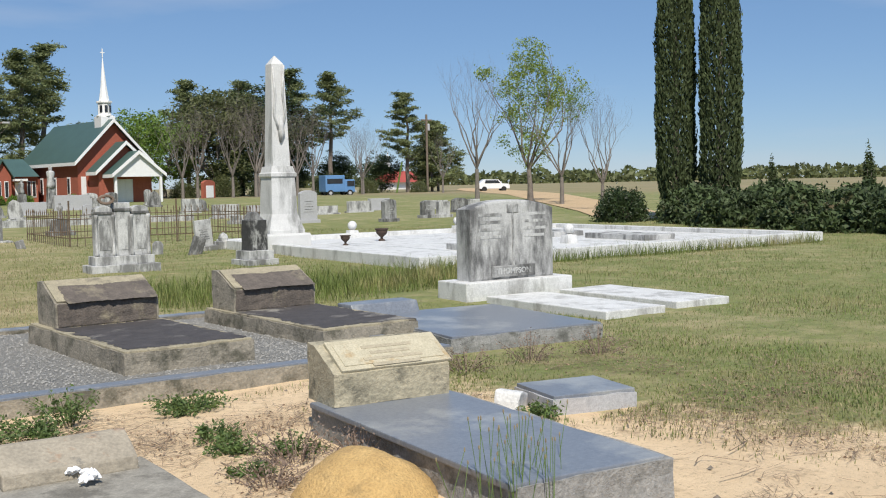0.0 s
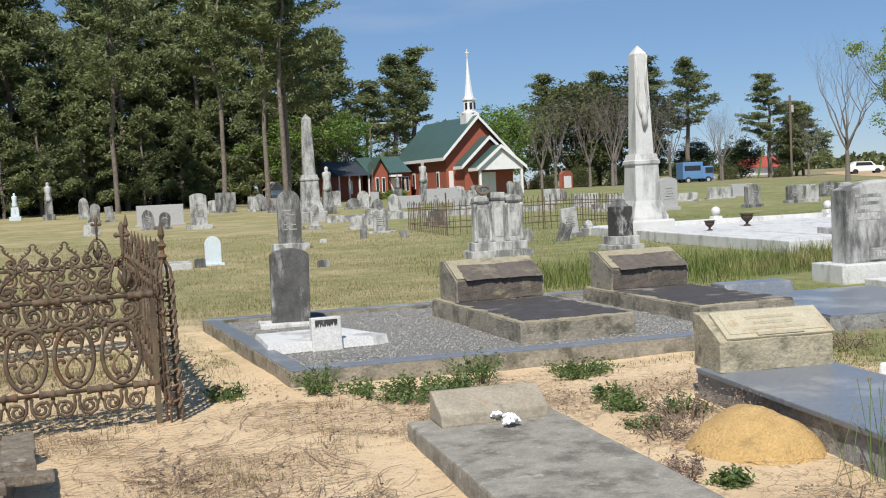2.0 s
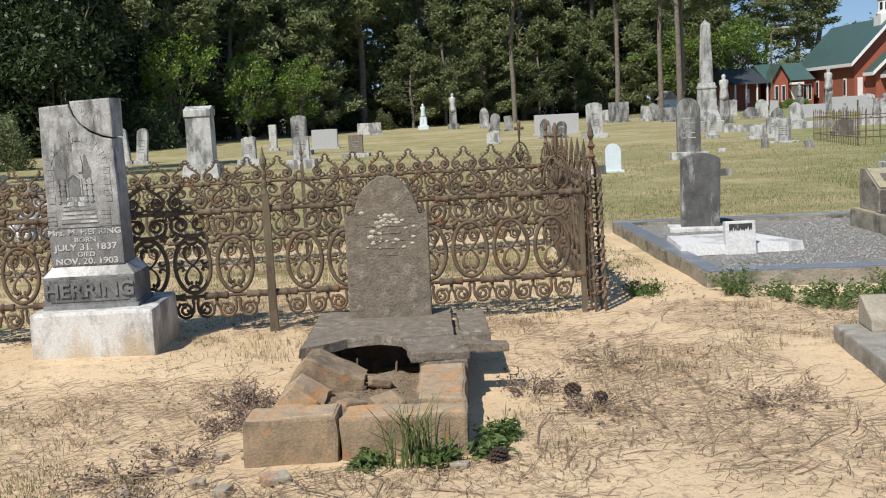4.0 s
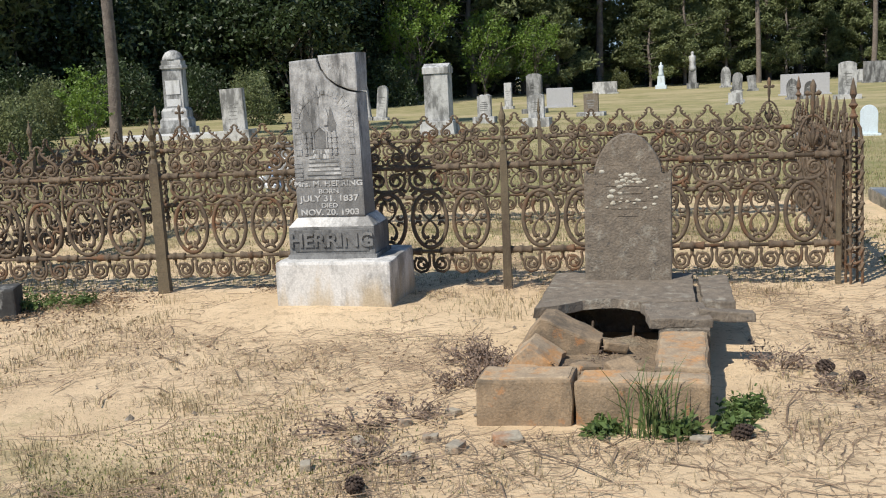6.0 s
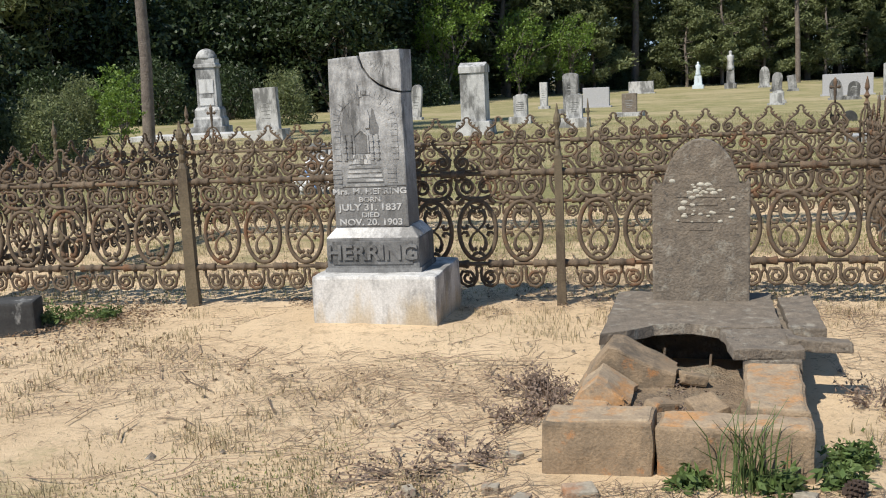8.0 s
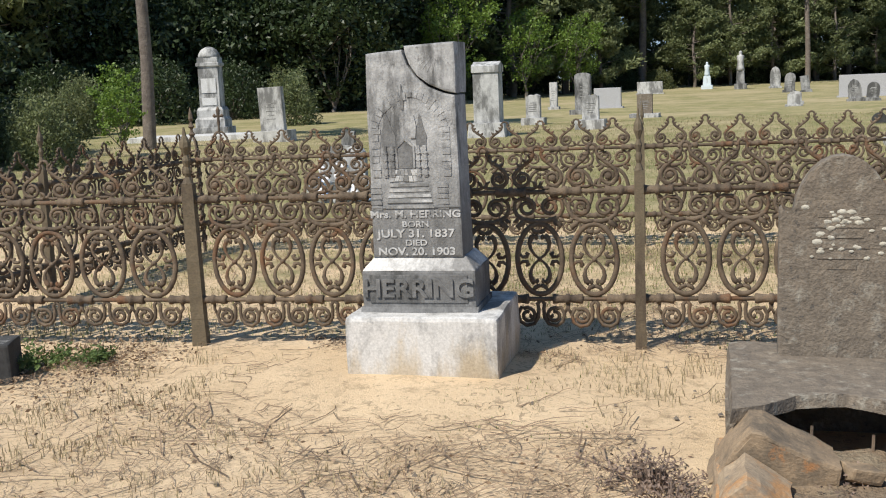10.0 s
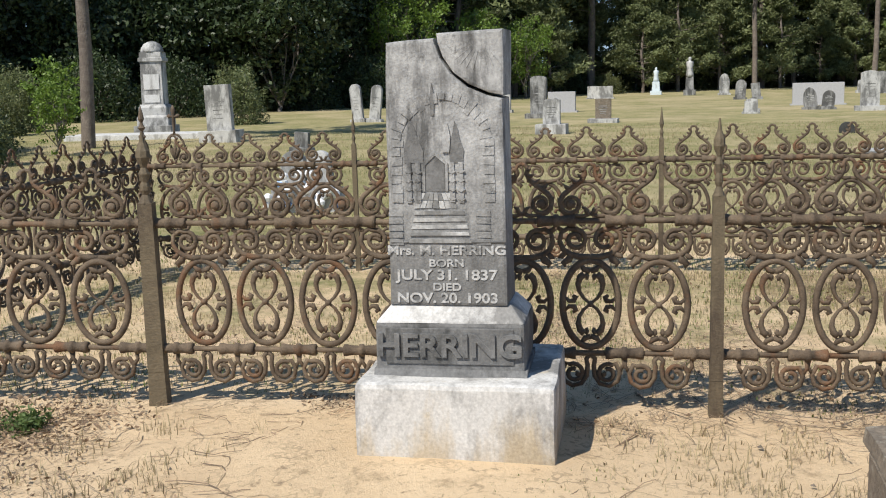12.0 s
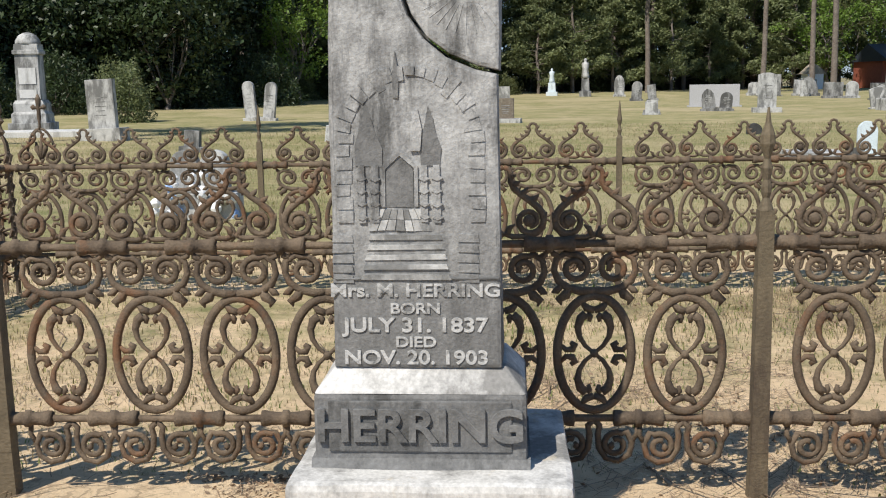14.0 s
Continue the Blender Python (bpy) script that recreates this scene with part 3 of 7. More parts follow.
    for nm, bm in (("cresting", crest), ("scroll_band", band), ("oval", oval), ("bottom_scroll", foot)):
        for v in bm.verts:
            v.co.y *= 0.8
        me = bpy.data.meshes.new(nm)
        bm.normal_update()
        bm.to_mesh(me)
        bm.free()
        me.materials.append(IRON)
        me.polygons.foreach_set("use_smooth", [True] * len(me.polygons))
        made.append((nm, me))
    return made


def iron_fence():
    fence = thing("iron_fence", pose(0, 0, 0), "rusty ornate cast-iron cemetery fence with scrolled oval panels", "fence")
    pieces = fence_meshes()
    post_bm = bmesh.new()
    box(post_bm, -0.034, 0.034, -0.030, 0.030, -0.1, 0.16, (0.85, 0.85))
    box(post_bm, -0.029, 0.029, -0.027, 0.027, 0.16, 1.0, (0.86, 0.9))
    lathe(post_bm, [(0.027, 1.0), (0.012, 1.04), (0.018, 1.06), (0.018, 1.08), (0.013, 1.10), (0.020, 1.14), (0.010, 1.17), (0.014, 1.185), (0.026, 1.22), (0.024, 1.25), (0.010, 1.29), (0.004, 1.34)], 8)
    part("post", post_bm, IRON_POST, fence).location = (-1.73, 7.09, 0)
    post_me = fence.children[0].data
    thin_bm = bmesh.new()
    box(thin_bm, -0.02, 0.02, -0.02, 0.02, -0.1, 1.05, (0.9, 0.9))
    lathe(thin_bm, [(0.018, 1.05), (0.010, 1.07), (0.016, 1.10), (0.008, 1.13), (0.018, 1.17), (0.012, 1.21), (0.003, 1.30)], 6)
    part("slim_post", thin_bm, IRON_POST, fence).location = (-1.72, 10.88, 0)
    slim_me = fence.children[1].data

    def place(nm, me, x, y, a, lean=0.0):
        ob = new(nm, me)
        ob.parent = fence
        ob.matrix_basis = pose(x, y, 0, lean, 0, a)
        return ob

    def run(xa, ya, xb, yb, posts=()):
        """A stretch of fence from one corner to the next."""
        length = math.hypot(xb - xa, yb - ya)
        a = math.degrees(math.atan2(yb - ya, xb - xa))
        ux, uy = (xb - xa) / length, (yb - ya) / length
        stops = [0.0] + sorted(posts) + [length]
        for p, q in zip(stops, stops[1:]):
            k = max(1, round((q - p - 0.2) / 0.315))
            pitch = (q - p - 0.2) / k
            for i in range(k):
                s = p + 0.1 + (i + 0.5) * pitch
                for nm, me in pieces:
                    ob = place(nm, me, xa + ux * s, ya + uy * s, a + random.uniform(-0.8, 0.8), random.uniform(-0.6, 0.6))
                    ob.scale = (pitch / 0.305, 1, 1)
                    ob.location.z = random.uniform(-0.004, 0.004)
        for z in (0.888, 0.272):
            rail = bmesh.new()
            sweep(rail, [(xa, ya, z), (xb, yb, z)], 0.0135, 6)
            # cast couplings, two flared bells meeting over each joint
            bell = ((-0.088, 0.015), (-0.086, 0.029), (-0.072, 0.030), (-0.050, 0.025), (-0.014, 0.023), (-0.010, 0.031), (0.010, 0.031), (0.014, 0.023), (0.050, 0.025), (0.072, 0.030), (0.086, 0.029), (0.088, 0.015))
            for p, q in zip(stops, stops[1:]):
                k = max(1, round((q - p - 0.2) / 0.315))
                for i in range(k + 1):
                    s = p + 0.1 + (q - p - 0.2) * i / k
                    on = [(s + o, rad) for o, rad in bell if 0 <= s + o <= length]
                    if len(on) > 3:
                        sweep(rail, [(xa + ux * o, ya + uy * o, z) for o, rad in on], 0.02, 7, taper=[rad for o, rad in on])
            part("rail", rail, IRON, fence, smooth=True)

    run(-6.32, 7.16, 0.60, 7.09, (1.92, 4.59))
    run(0.66, 7.15, 0.93, 10.9)
    run(-6.02, 10.9, 0.88, 10.9, (1.82, 4.30))
    run(-6.32, 7.16, -6.02, 10.9, (1.35,))
    place("post", post_me, -4.40, 7.14, 4, 1.0).scale = (1.42, 1.3, 0.99)
    place("slim_post", slim_me, -4.20, 10.9, 0, 1)
    place("post", post_me, -6.21, 8.51, 85, 1.0)
    place("slim_post", slim_me, 0.575, 7.085, 0, 0).scale = (0.9, 0.9, 0.82)
    # corner posts: an open column of cast leafwork under a spear finial
    for x, y in ((0.68, 7.08), (0.93, 10.93), (-6.33, 7.15), (-6.03, 10.93)):
        col = bmesh.new()
        for k in range(4):
            a = math.pi / 4 + k * math.pi / 2
            cx, cy = 0.058 * math.cos(a), 0.058 * math.sin(a)
            sweep(col, [(cx, cy, -0.1), (cx, cy, 0.5), (cx, cy, 0.98), (cx * 0.8, cy * 0.8, 1.06), (0, 0, 1.14)], 0.010, 5)
        for k in range(9):
            z = 0.08 + k * 0.105
            sweep(col, [(0.05 * math.cos(t), 0.05 * math.sin(t), z + 0.012 * t) for t in np.linspace(0, 2 * math.pi, 9)], 0.009, 4)
            for t in (0.4, 2.0, 3.6, 5.1):
                sweep(col, [(0.05 * math.cos(t), 0.05 * math.sin(t), z), (0.066 * math.cos(t + 0.3), 0.066 * math.sin(t + 0.3), z + 0.05),
                            (0.045 * math.cos(t + 0.7), 0.045 * math.sin(t + 0.7), z + 0.085)], 0.01, 4, taper=[0.008, 0.017, 0.004])
        lathe(col, [(0.02, 1.12), (0.034, 1.14), (0.018, 1.16), (0.012, 1.19), (0.034, 1.215), (0.018, 1.235), (0.012, 1.26), (0.026, 1.29), (0.020, 1.33), (0.003, 1.40)], 8)
        ob = part("corner_post", col, IRON, fence)
        ob.matrix_basis = pose(x, y, 0, random.uniform(-1, 1), random.uniform(-1, 1), 12)
        # arched end piece with a leaf, leaning out of the corner
        arch = bmesh.new()
        sweep(arch, [(0.10 * math.cos(t) - 0.1, 0, 0.95 + 0.21 * math.sin(t)) for t in np.linspace(0, math.pi, 13)], 0.010, 5)
        for k in (-1, 0, 1):
            sweep(arch, [(-0.1, 0, 0.94), (-0.1 + 0.03 * k, 0, 1.02), (-0.1 + 0.035 * k, 0, 1.09 - 0.02 * abs(k))], 0.01, 5, taper=[0.012, 0.02, 0.004])
        # a trefoil cross on top of the arch
        sweep(arch, [(-0.1, 0, 1.15), (-0.1, 0, 1.20), (-0.1, 0, 1.24), (-0.1, 0, 1.30), (-0.1, 0, 1.36), (-0.1, 0, 1.40)], 0.01, 6, taper=[0.012, 0.009, 0.016, 0.014, 0.022, 0.006])
        sweep(arch, [(-0.155, 0, 1.31), (-0.14, 0, 1.31), (-0.12, 0, 1.305), (-0.1, 0, 1.305), (-0.08, 0, 1.305), (-0.06, 0, 1.31), (-0.045, 0, 1.31)], 0.01, 6, taper=[0.006, 0.020, 0.011, 0.014, 0.011, 0.020, 0.006])
        ob = part("arched_end", arch, IRON, fence, smooth=True)
        ob.matrix_basis = pose(x - (0.18 if x > 0 else -0.38), y, 0)
    # row of spear pickets on the far side
    for k in range(7):
        pk = bmesh.new()
        sweep(pk, [(0, 0, 0.0), (0, 0, 1.12), (0, 0, 1.15), (0, 0, 1.19), (0, 0, 1.26)], 0.01, 5, taper=[0.009, 0.009, 0.018, 0.016, 0.002])
        ob = part("picket", pk, IRON, fence)
        ob.location = (0.69 + 0.03 * k, 7.5 + 0.42 * k, 0)


# ---- gravestones ----
def text_mesh(body, size, parent, m, material, depth=0.004, name="lettering", label=""):
    """Raised lettering, standing on the stone's face."""
    cu = bpy.data.curves.new(name, "FONT")
    cu.body, cu.size, cu.extrude = body, size, depth
    cu.align_x, cu.align_y, cu.offset = "CENTER", "CENTER", size * 0.022
    cu.materials.append(material)
    ob = new(name, cu)
    ob.parent = parent
    ob.matrix_basis = m
    return tagged(ob, label) if label else ob


def outline(w, h, top):
    """The front outline of an upright stone."""
    a = w / 2
    if top == "round":
        arc = [(a * math.cos(t), h - a + a * math.sin(t)) for t in np.linspace(0, math.pi, 13)]
    elif top == "segment":
        arc = [(a * math.cos(t) / math.cos(0.35), h - 0.16 * w + 0.16 * w * (math.sin(t) - math.sin(0.35)) / (1 - math.sin(0.35))) for t in np.linspace(0.35, math.pi - 0.35, 11)]
    elif top == "gothic":
        arc = [(a, h - 0.8 * w), (a * 0.86, h - 0.42 * w), (a * 0.5, h - 0.13 * w), (0, h), (-a * 0.5, h - 0.13 * w), (-a * 0.86, h - 0.42 * w), (-a, h - 0.8 * w)]
    elif top == "shoulder":
        b = a * 0.80
        arc = [(a, h - 0.46 * w), (a * 0.96, h - 0.43 * w), (a * 0.90, h - 0.48 * w), (b * 1.02, h - 0.54 * w)]
        arc += [(b * math.cos(t) * (1 - 0.10 * math.sin(t)), h - 0.52 * w + 0.52 * w * math.sin(t)) for t in np.linspace(0.05, math.pi - 0.05, 13)]
        arc += [(-b * 1.02, h - 0.54 * w), (-a * 0.90, h - 0.48 * w), (-a * 0.96, h - 0.43 * w), (-a, h - 0.46 * w)]
    elif top == "serpentine":
        arc = [(x * a, h - 0.08 * w * (1 - math.cos(math.pi * x)) / 2 * 1.2) for x in np.linspace(1, -1, 13)]
    elif top == "broken":
        arc = [(a, h * 0.93), (a * 0.5, h), (a * 0.1, h * 0.95), (-a * 0.4, h * 0.98), (-a, h * 0.9)]
    else:
        arc = [(a, h), (-a, h)]
    return [(a, 0)] + arc + [(-a, 0)]


def headstone(x, y, w, h, t=0.12, top="round", material=None, label="", base=(0.18, 0.14), rot=-7.0, lean=(0, 0), seat=None, group="gravestones", base_material=None, z=None, carve=True):
    material = material or MARBLE
    ob = thing("headstone", pose(x, y, ground_height(x, y) - 0.02 if z is None else z, lean[0], lean[1], rot), label or "weathered grey marble headstone standing in the grass", "gravestone", group)
    z0 = -0.12
    if base:
        bm = box(bmesh.new(), -w / 2 - base[0] / 2, w / 2 + base[0] / 2, -t / 2 - base[0] / 2, t / 2 + base[0] / 2, -0.1, base[1], bevel=0.012)
        part("base", roughen(bm, 0.006, 7, 2, x, 0.15), base_material or material, ob)
        z0 = base[1] - 0.003
    bm = prism(bmesh.new(), [(px, pz + z0 if pz else z0) for px, pz in outline(w, h - max(z0, 0), top)], -t / 2, t / 2, bevel=0.01)
    for v in bm.verts:
        v.co += noise.noise_vector(v.co * 5 + Vector((x, y, 0))) * 0.006
    part("tablet", bm, material, ob)
    if carve and h > 0.7:
        r = random.Random(int(x * 100))
        for k in range(5):
            ww = w * r.uniform(0.3, 0.62)
            zz = z0 + (h - z0) * (0.62 - 0.09 * k)
            bm = box(bmesh.new(), -ww / 2, ww / 2, -t / 2 - 0.004, -t / 2 + 0.004, zz, zz + 0.022)
            part("inscription_line", bm, MARBLE_DARK if material is not MARBLE_DARK else MARBLE, ob)
    return ob


def block_stone(x, y, w, h, t, material=None, label="", rot=-7.0, slant=0.0, group="gravestones", base=0.08):
    """A low, wide stone, its face slanted or upright, on a plinth."""
    material = material or GRANITE_GREY
    ob = thing("grave_marker", pose(x, y, ground_height(x, y) - 0.02, 0, 0, rot), label or "low wide grey granite marker", "gravestone", group)
    part("base", box(bmesh.new(), -w / 2 - 0.1, w / 2 + 0.1, -t / 2 - 0.08, t / 2 + 0.08, -0.1, base, bevel=0.01), material, ob)
    bm = side_prism(bmesh.new(), [(-t / 2, base - 0.002), (t / 2, base - 0.002), (t / 2, h), (-t / 2 + slant, h)], -w / 2, w / 2, bevel=0.015)
    part("block", roughen(bm, 0.006, 6, 1, x, 0.2), material, ob)
    return ob


def obelisk(x, y, base_w, h, material, label, rot=-7.0, carved=False):
    z = ground_height(x, y)
    ob = thing("obelisk", pose(x, y, z - 0.03, 0, 0, rot), label, "obelisk")
    w = base_w
    bm = bmesh.new()
    lathe(bm, [(w * 0.62, -0.1), (w * 0.62, 0.09 * h), (w * 0.60, 0.10 * h)], square=True)
    part("plinth", bm, material, ob)
    bm = bmesh.new()
    lathe(bm, [(w * 0.50, 0.10 * h), (w * 0.50, 0.115 * h), (w * 0.41, 0.17 * h), (w * 0.37, 0.20 * h), (w * 0.335, 0.38 * h), (w * 0.37, 0.39 * h), (w * 0.37, 0.405 * h),
               (w * 0.34, 0.41 * h), (w * 0.30, 0.44 * h)], square=True)
    part("pedestal", bm, material, ob)
    bm = bmesh.new()
    lathe(bm, [(w * 0.25, 0.44 * h), (w * 0.175, 0.955 * h), (w * 0.172, 0.957 * h), (0.012, h)], square=True)
    part("shaft", bm, material, ob)
    if carved:
        bm = bmesh.new()
        for s in (-1, 1):
            sweep(bm, [(s * 0.16 * w, -0.205 * w, 0.95 * h), (s * 0.10 * w, -0.215 * w, 0.80 * h), (s * 0.16 * w, -0.23 * w, 0.70 * h), (s * 0.04 * w, -0.235 * w, 0.62 * h)], 0.03, 6)
        sweep(bm, [(0, -0.225 * w, 0.70 * h), (0.03, -0.24 * w, 0.65 * h), (0.02, -0.25 * w, 0.61 * h), (0, -0.25 * w, 0.56 * h)], 0.05, 7, taper=[0.02, 0.07, 0.09, 0.03])
        part("carved_drapery", bm, MARBLE, ob, "carved stone drapery hanging down the shaft", True)
    return ob


def pillow(ob, w, d, h, y0, z0, face_mat, side_mat, seed):
    """A rock-faced pillow block with a slanted, lettered top face."""
    low = 0.56 * h
    bm = side_prism(bmesh.new(), [(y0, z0), (y0 + d, z0), (y0 + d, z0 + h), (y0 + d * 0.72, z0 + h), (y0, z0 + low)], -w / 2, w / 2)
    roughen(bm, 0.009, 9, 3, seed, 0.09)
    part("rock_faced_block", bm, side_mat, ob)
    s = math.atan2(h - low, d * 0.72)
    ln = math.hypot(h - low, d * 0.72)
    bm = box(bmesh.new(), -w / 2 + 0.015, w / 2 - 0.015, 0.012, ln - 0.01, 0.0, 0.022, bevel=0.006)
    f = part("inscribed_face", bm, face_mat, ob)
    f.matrix_basis = pose(0, y0, z0 + low, math.degrees(s), 0, 0)
    return f, s, ln


def stain_patch(ob, x0, x1, y0, y1, z, seed, depth=0.05, material=None):
    """A dark growth with a ragged outline, a skin upon the stone."""
    r = random.Random(seed)
    ring = []
    for (ax, ay), (bx, by) in (((x0, y0), (x1, y0)), ((x1, y0), (x1, y1)), ((x1, y1), (x0, y1)), ((x0, y1), (x0, y0))):
        k = max(6, int(math.hypot(bx - ax, by - ay) / 0.012))
        for i in range(k):
            t = i / k
            p = Vector((ax + (bx - ax) * t, ay + (by - ay) * t, seed))
            e = noise.noise(p * 5) * depth * 1.6 + noise.noise(p * 17) * depth * 0.9 + noise.noise(p * 50) * depth * 0.7 + r.uniform(-0.2, 0.2) * depth
            q = Vector(((x0 + x1) / 2, (y0 + y1) / 2, seed)) - p
            q.normalize()
            ring.append(p + q * (depth + e))
    bm = bmesh.new()
    bm.faces.new([bm.verts.new((p.x, p.y, z)) for p in ring])
    return part("dark_stain", bm, material or LEDGER_DARK, ob, "dark brown-black growth")


def ledger_grave(x, y, w, length, h, rot, top_mat, label, pil=None, seed=0.0):
    """A flat grave slab with rock-faced edges, and a pillow stone at its head."""
    ob = thing("ledger_grave", pose(x, y, -0.02, 0, 0, rot), label, "grave", "ledger graves")
    bm = box(bmesh.new(), -w / 2, w / 2, -length / 2, length / 2, -0.12, h - 0.012)
    part("slab", roughen(bm, 0.016, 6, 4, seed, 0.12), GRANITE_ROCK if pil else GRANITE_EDGE, ob, "rock-faced granite slab edge")
    part("slab_top", box(bmesh.new(), -w / 2 + 0.012, w / 2 - 0.012, -length / 2 + 0.012, length / 2 - 0.012, h - 0.03, h + 0.006, bevel=0.008), PILLOW_FACE if pil else top_mat, ob)
    if pil:
        y0 = length / 2 - pil[1] - pil[3]
        f, s, ln = pillow(ob, pil[0], pil[1], pil[2], y0, h + 0.004, pil[4], GRANITE_ROCK, seed + 3)
        stain_patch(ob, -w / 2 + 0.03, w / 2 - 0.01, -length / 2 + 0.03, y0 + 0.03, h + 0.0085, seed + 1, 0.05)
        stain_patch(f, -pil[0] / 2 + 0.08, pil[0] / 2 - 0.01, -0.06, ln * 0.70, 0.0255, seed + 2, 0.018, PILLOW_DARK)
        bm = box(bmesh.new(), -pil[0] / 2 + 0.02, pil[0] / 2 - 0.02, y0 - 0.012, y0 + 0.04, h + 0.01, h + 0.004 + 0.55 * pil[2], bevel=0.01)
        part("rock_faced_front", roughen(bm, 0.009, 10, 3, seed + 5, 0.06), PILLOW_DARK, ob, "dark stained rock-faced front")
    return ob


# ---- the nearest graves ----
def tall_monument():
    ob = thing("tall_monument", pose(-2.82, 6.67, -0.02, 0, 0, -2.0), "tall streaked grey marble monument on a stepped white base", "gravestone")
    bm = box(bmesh.new(), -0.408, 0.405, -0.37, 0.37, -0.1, 0.362, (0.985, 0.985), bevel=0.022)
    part("base", roughen(bm, 0.007, 5, 3, 1, 0.12), HERRING_BASE, ob, "white marble base with grey streaks")
    bm = box(bmesh.new(), -0.305, 0.305, -0.20, 0.20, 0.360, 0.582, bevel=0.014)
    side_prism(bm, [(-0.214, 0.361), (0.214, 0.361), (0.20, 0.392), (-0.20, 0.392)], -0.314, 0.314)
    die = part("die", roughen(bm, 0.004, 8, 2, 5, 0.12), HERRING_DIE, ob)
    die.location = (-0.033, -0.03, 0)
    bm = box(bmesh.new(), -0.306, 0.306, -0.20, 0.20, 0.580, 0.650, (0.80, 0.70), bevel=0.010)
    part("sloped_cap", roughen(bm, 0.003, 8, 2, 3, 0.1), HERRING_BASE, ob, "pale sloping ledge").location = (-0.033, -0.03, 0)
    # tablet: straight sides, its upper corner a loose broken piece
    body = [(0.243, 0.632), (0.236, 1.00), (0.232, 1.462), (0.17, 1.475), (0.09, 1.510), (0.03, 1.560), (-0.012, 1.622), (-0.032, 1.680), (-0.036, 1.700), (-0.12, 1.697), (-0.228, 1.688), (-0.236, 1.58), (-0.238, 1.1), (-0.245, 0.632)]
    bm = prism(bmesh.new(), body, -0.135, 0.135, bevel=0.012)
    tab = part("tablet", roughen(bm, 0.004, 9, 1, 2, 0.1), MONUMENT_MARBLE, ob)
    tab.matrix_basis = pose(-0.038, -0.045, 0.015, 0.4, 0, 0)
    chip = [(0.236, 1.476), (0.240, 1.60), (0.238, 1.733), (0.10, 1.730), (-0.028, 1.722), (-0.022, 1.685), (-0.001, 1.630), (0.038, 1.572), (0.096, 1.523), (0.175, 1.488)]
    bm = prism(bmesh.new(), chip, -0.138, 0.13, bevel=0.012)
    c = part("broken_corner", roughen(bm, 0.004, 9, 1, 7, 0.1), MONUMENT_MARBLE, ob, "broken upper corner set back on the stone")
    c.matrix_basis = pose(-0.0365, -0.045, 0.011, 0.4, 0, 0)
    # worn shallow carving: a rock-built arch round a gateway with trees, over a paved walk and steps

    def flat(nm, pts, material, lift=0.003, label=""):
        bm = prism(bmesh.new(), pts, -0.135 - lift, -0.130)
        for v in bm.verts:
            v.co += noise.noise_vector(v.co * 21) * 0.005 * Vector((1, 0, 1)).length * 0.5
            v.co.y = min(-0.130, v.co.y)
        part(nm, bm, material, tab, label)

    r = random.Random(12)
    for k in range(19):
        t0, t1 = math.pi * (k + 0.06) / 19, math.pi * (k + 0.94) / 19
        ro, ri = 0.208 + r.uniform(-0.008, 0.008), 0.166 + r.uniform(-0.012, 0.012)
        q = [(q_ * math.cos(t) - 0.012, 1.275 + q_ * 1.06 * math.sin(t)) for q_, t in ((ri, t0), (ro, t0), (ro, t1), (ri, t1))]
        flat("arch_block", q, MONUMENT_MARBLE, 0.0025 + 0.002 * r.random())
    for sx in (-1, 1):
        for k in range(6):
            z0 = 1.055 + 0.037 * k
            x0, x1 = sorted((sx * (0.166 + r.uniform(-0.012, 0.01)) - 0.012, sx * 0.208 - 0.012))
            flat("jamb_block", [(x0, z0), (x1, z0), (x1, z0 + 0.033), (x0, z0 + 0.033)], MONUMENT_MARBLE, 0.0025 + 0.002 * r.random())
    # proud dark panels put the shade of carved recesses into the stone colour
    for cx, w in ((-0.130, 1.15), (0.044, 0.85)):
        flat("carved_tree", [(cx + w * px, z) for px, z in ((-0.032, 1.212), (0.032, 1.212), (0.036, 1.262), (0.020, 1.300), (0.010, 1.345), (-0.004, 1.378), (-0.016, 1.330), (-0.034, 1.268))], HERRING_DIE, 0.003, "carved tree, its recess shade put into dark stone")
    for cx in (-0.150, -0.112, 0.026, 0.062):
        flat("gate_pillar", [(cx - 0.010, 1.055), (cx + 0.010, 1.055), (cx + 0.009, 1.215), (cx - 0.009, 1.215)], MONUMENT_MARBLE, 0.006)
        for k in range(4):
            z0 = 1.070 + 0.036 * k
            flat("pillar_leaf", [(cx - 0.015, z0), (cx, z0 - 0.008), (cx + 0.015, z0), (cx, z0 + 0.012)], MONUMENT_MARBLE, 0.0085)
    # the opening is a flat dark panel, its recess shade in the colour
    flat("gateway", [(-0.082, 1.098), (-0.004, 1.098), (-0.004, 1.200), (-0.020, 1.222), (-0.043, 1.232), (-0.066, 1.222), (-0.082, 1.200)], HERRING_DIE, 0.002, "carved gateway, its opening a panel darkened as shade")
    flat("gate_surround", [(-0.094, 1.098), (-0.084, 1.098), (-0.084, 1.205), (-0.043, 1.240), (-0.002, 1.205), (-0.002, 1.098), (0.008, 1.098), (0.008, 1.212), (-0.043, 1.256), (-0.094, 1.212)], MONUMENT_MARBLE, 0.006)
    flat("carved_spire", [(-0.056, 1.40), (-0.042, 1.40), (-0.040, 1.47), (-0.049, 1.53), (-0.058, 1.47)], HERRING_DIE, 0.003)
    flat("carved_figure", [(-0.012, 1.255), (0.016, 1.255), (0.022, 1.315), (0.010, 1.372), (-0.004, 1.36), (-0.010, 1.31)], MONUMENT_MARBLE, 0.007)
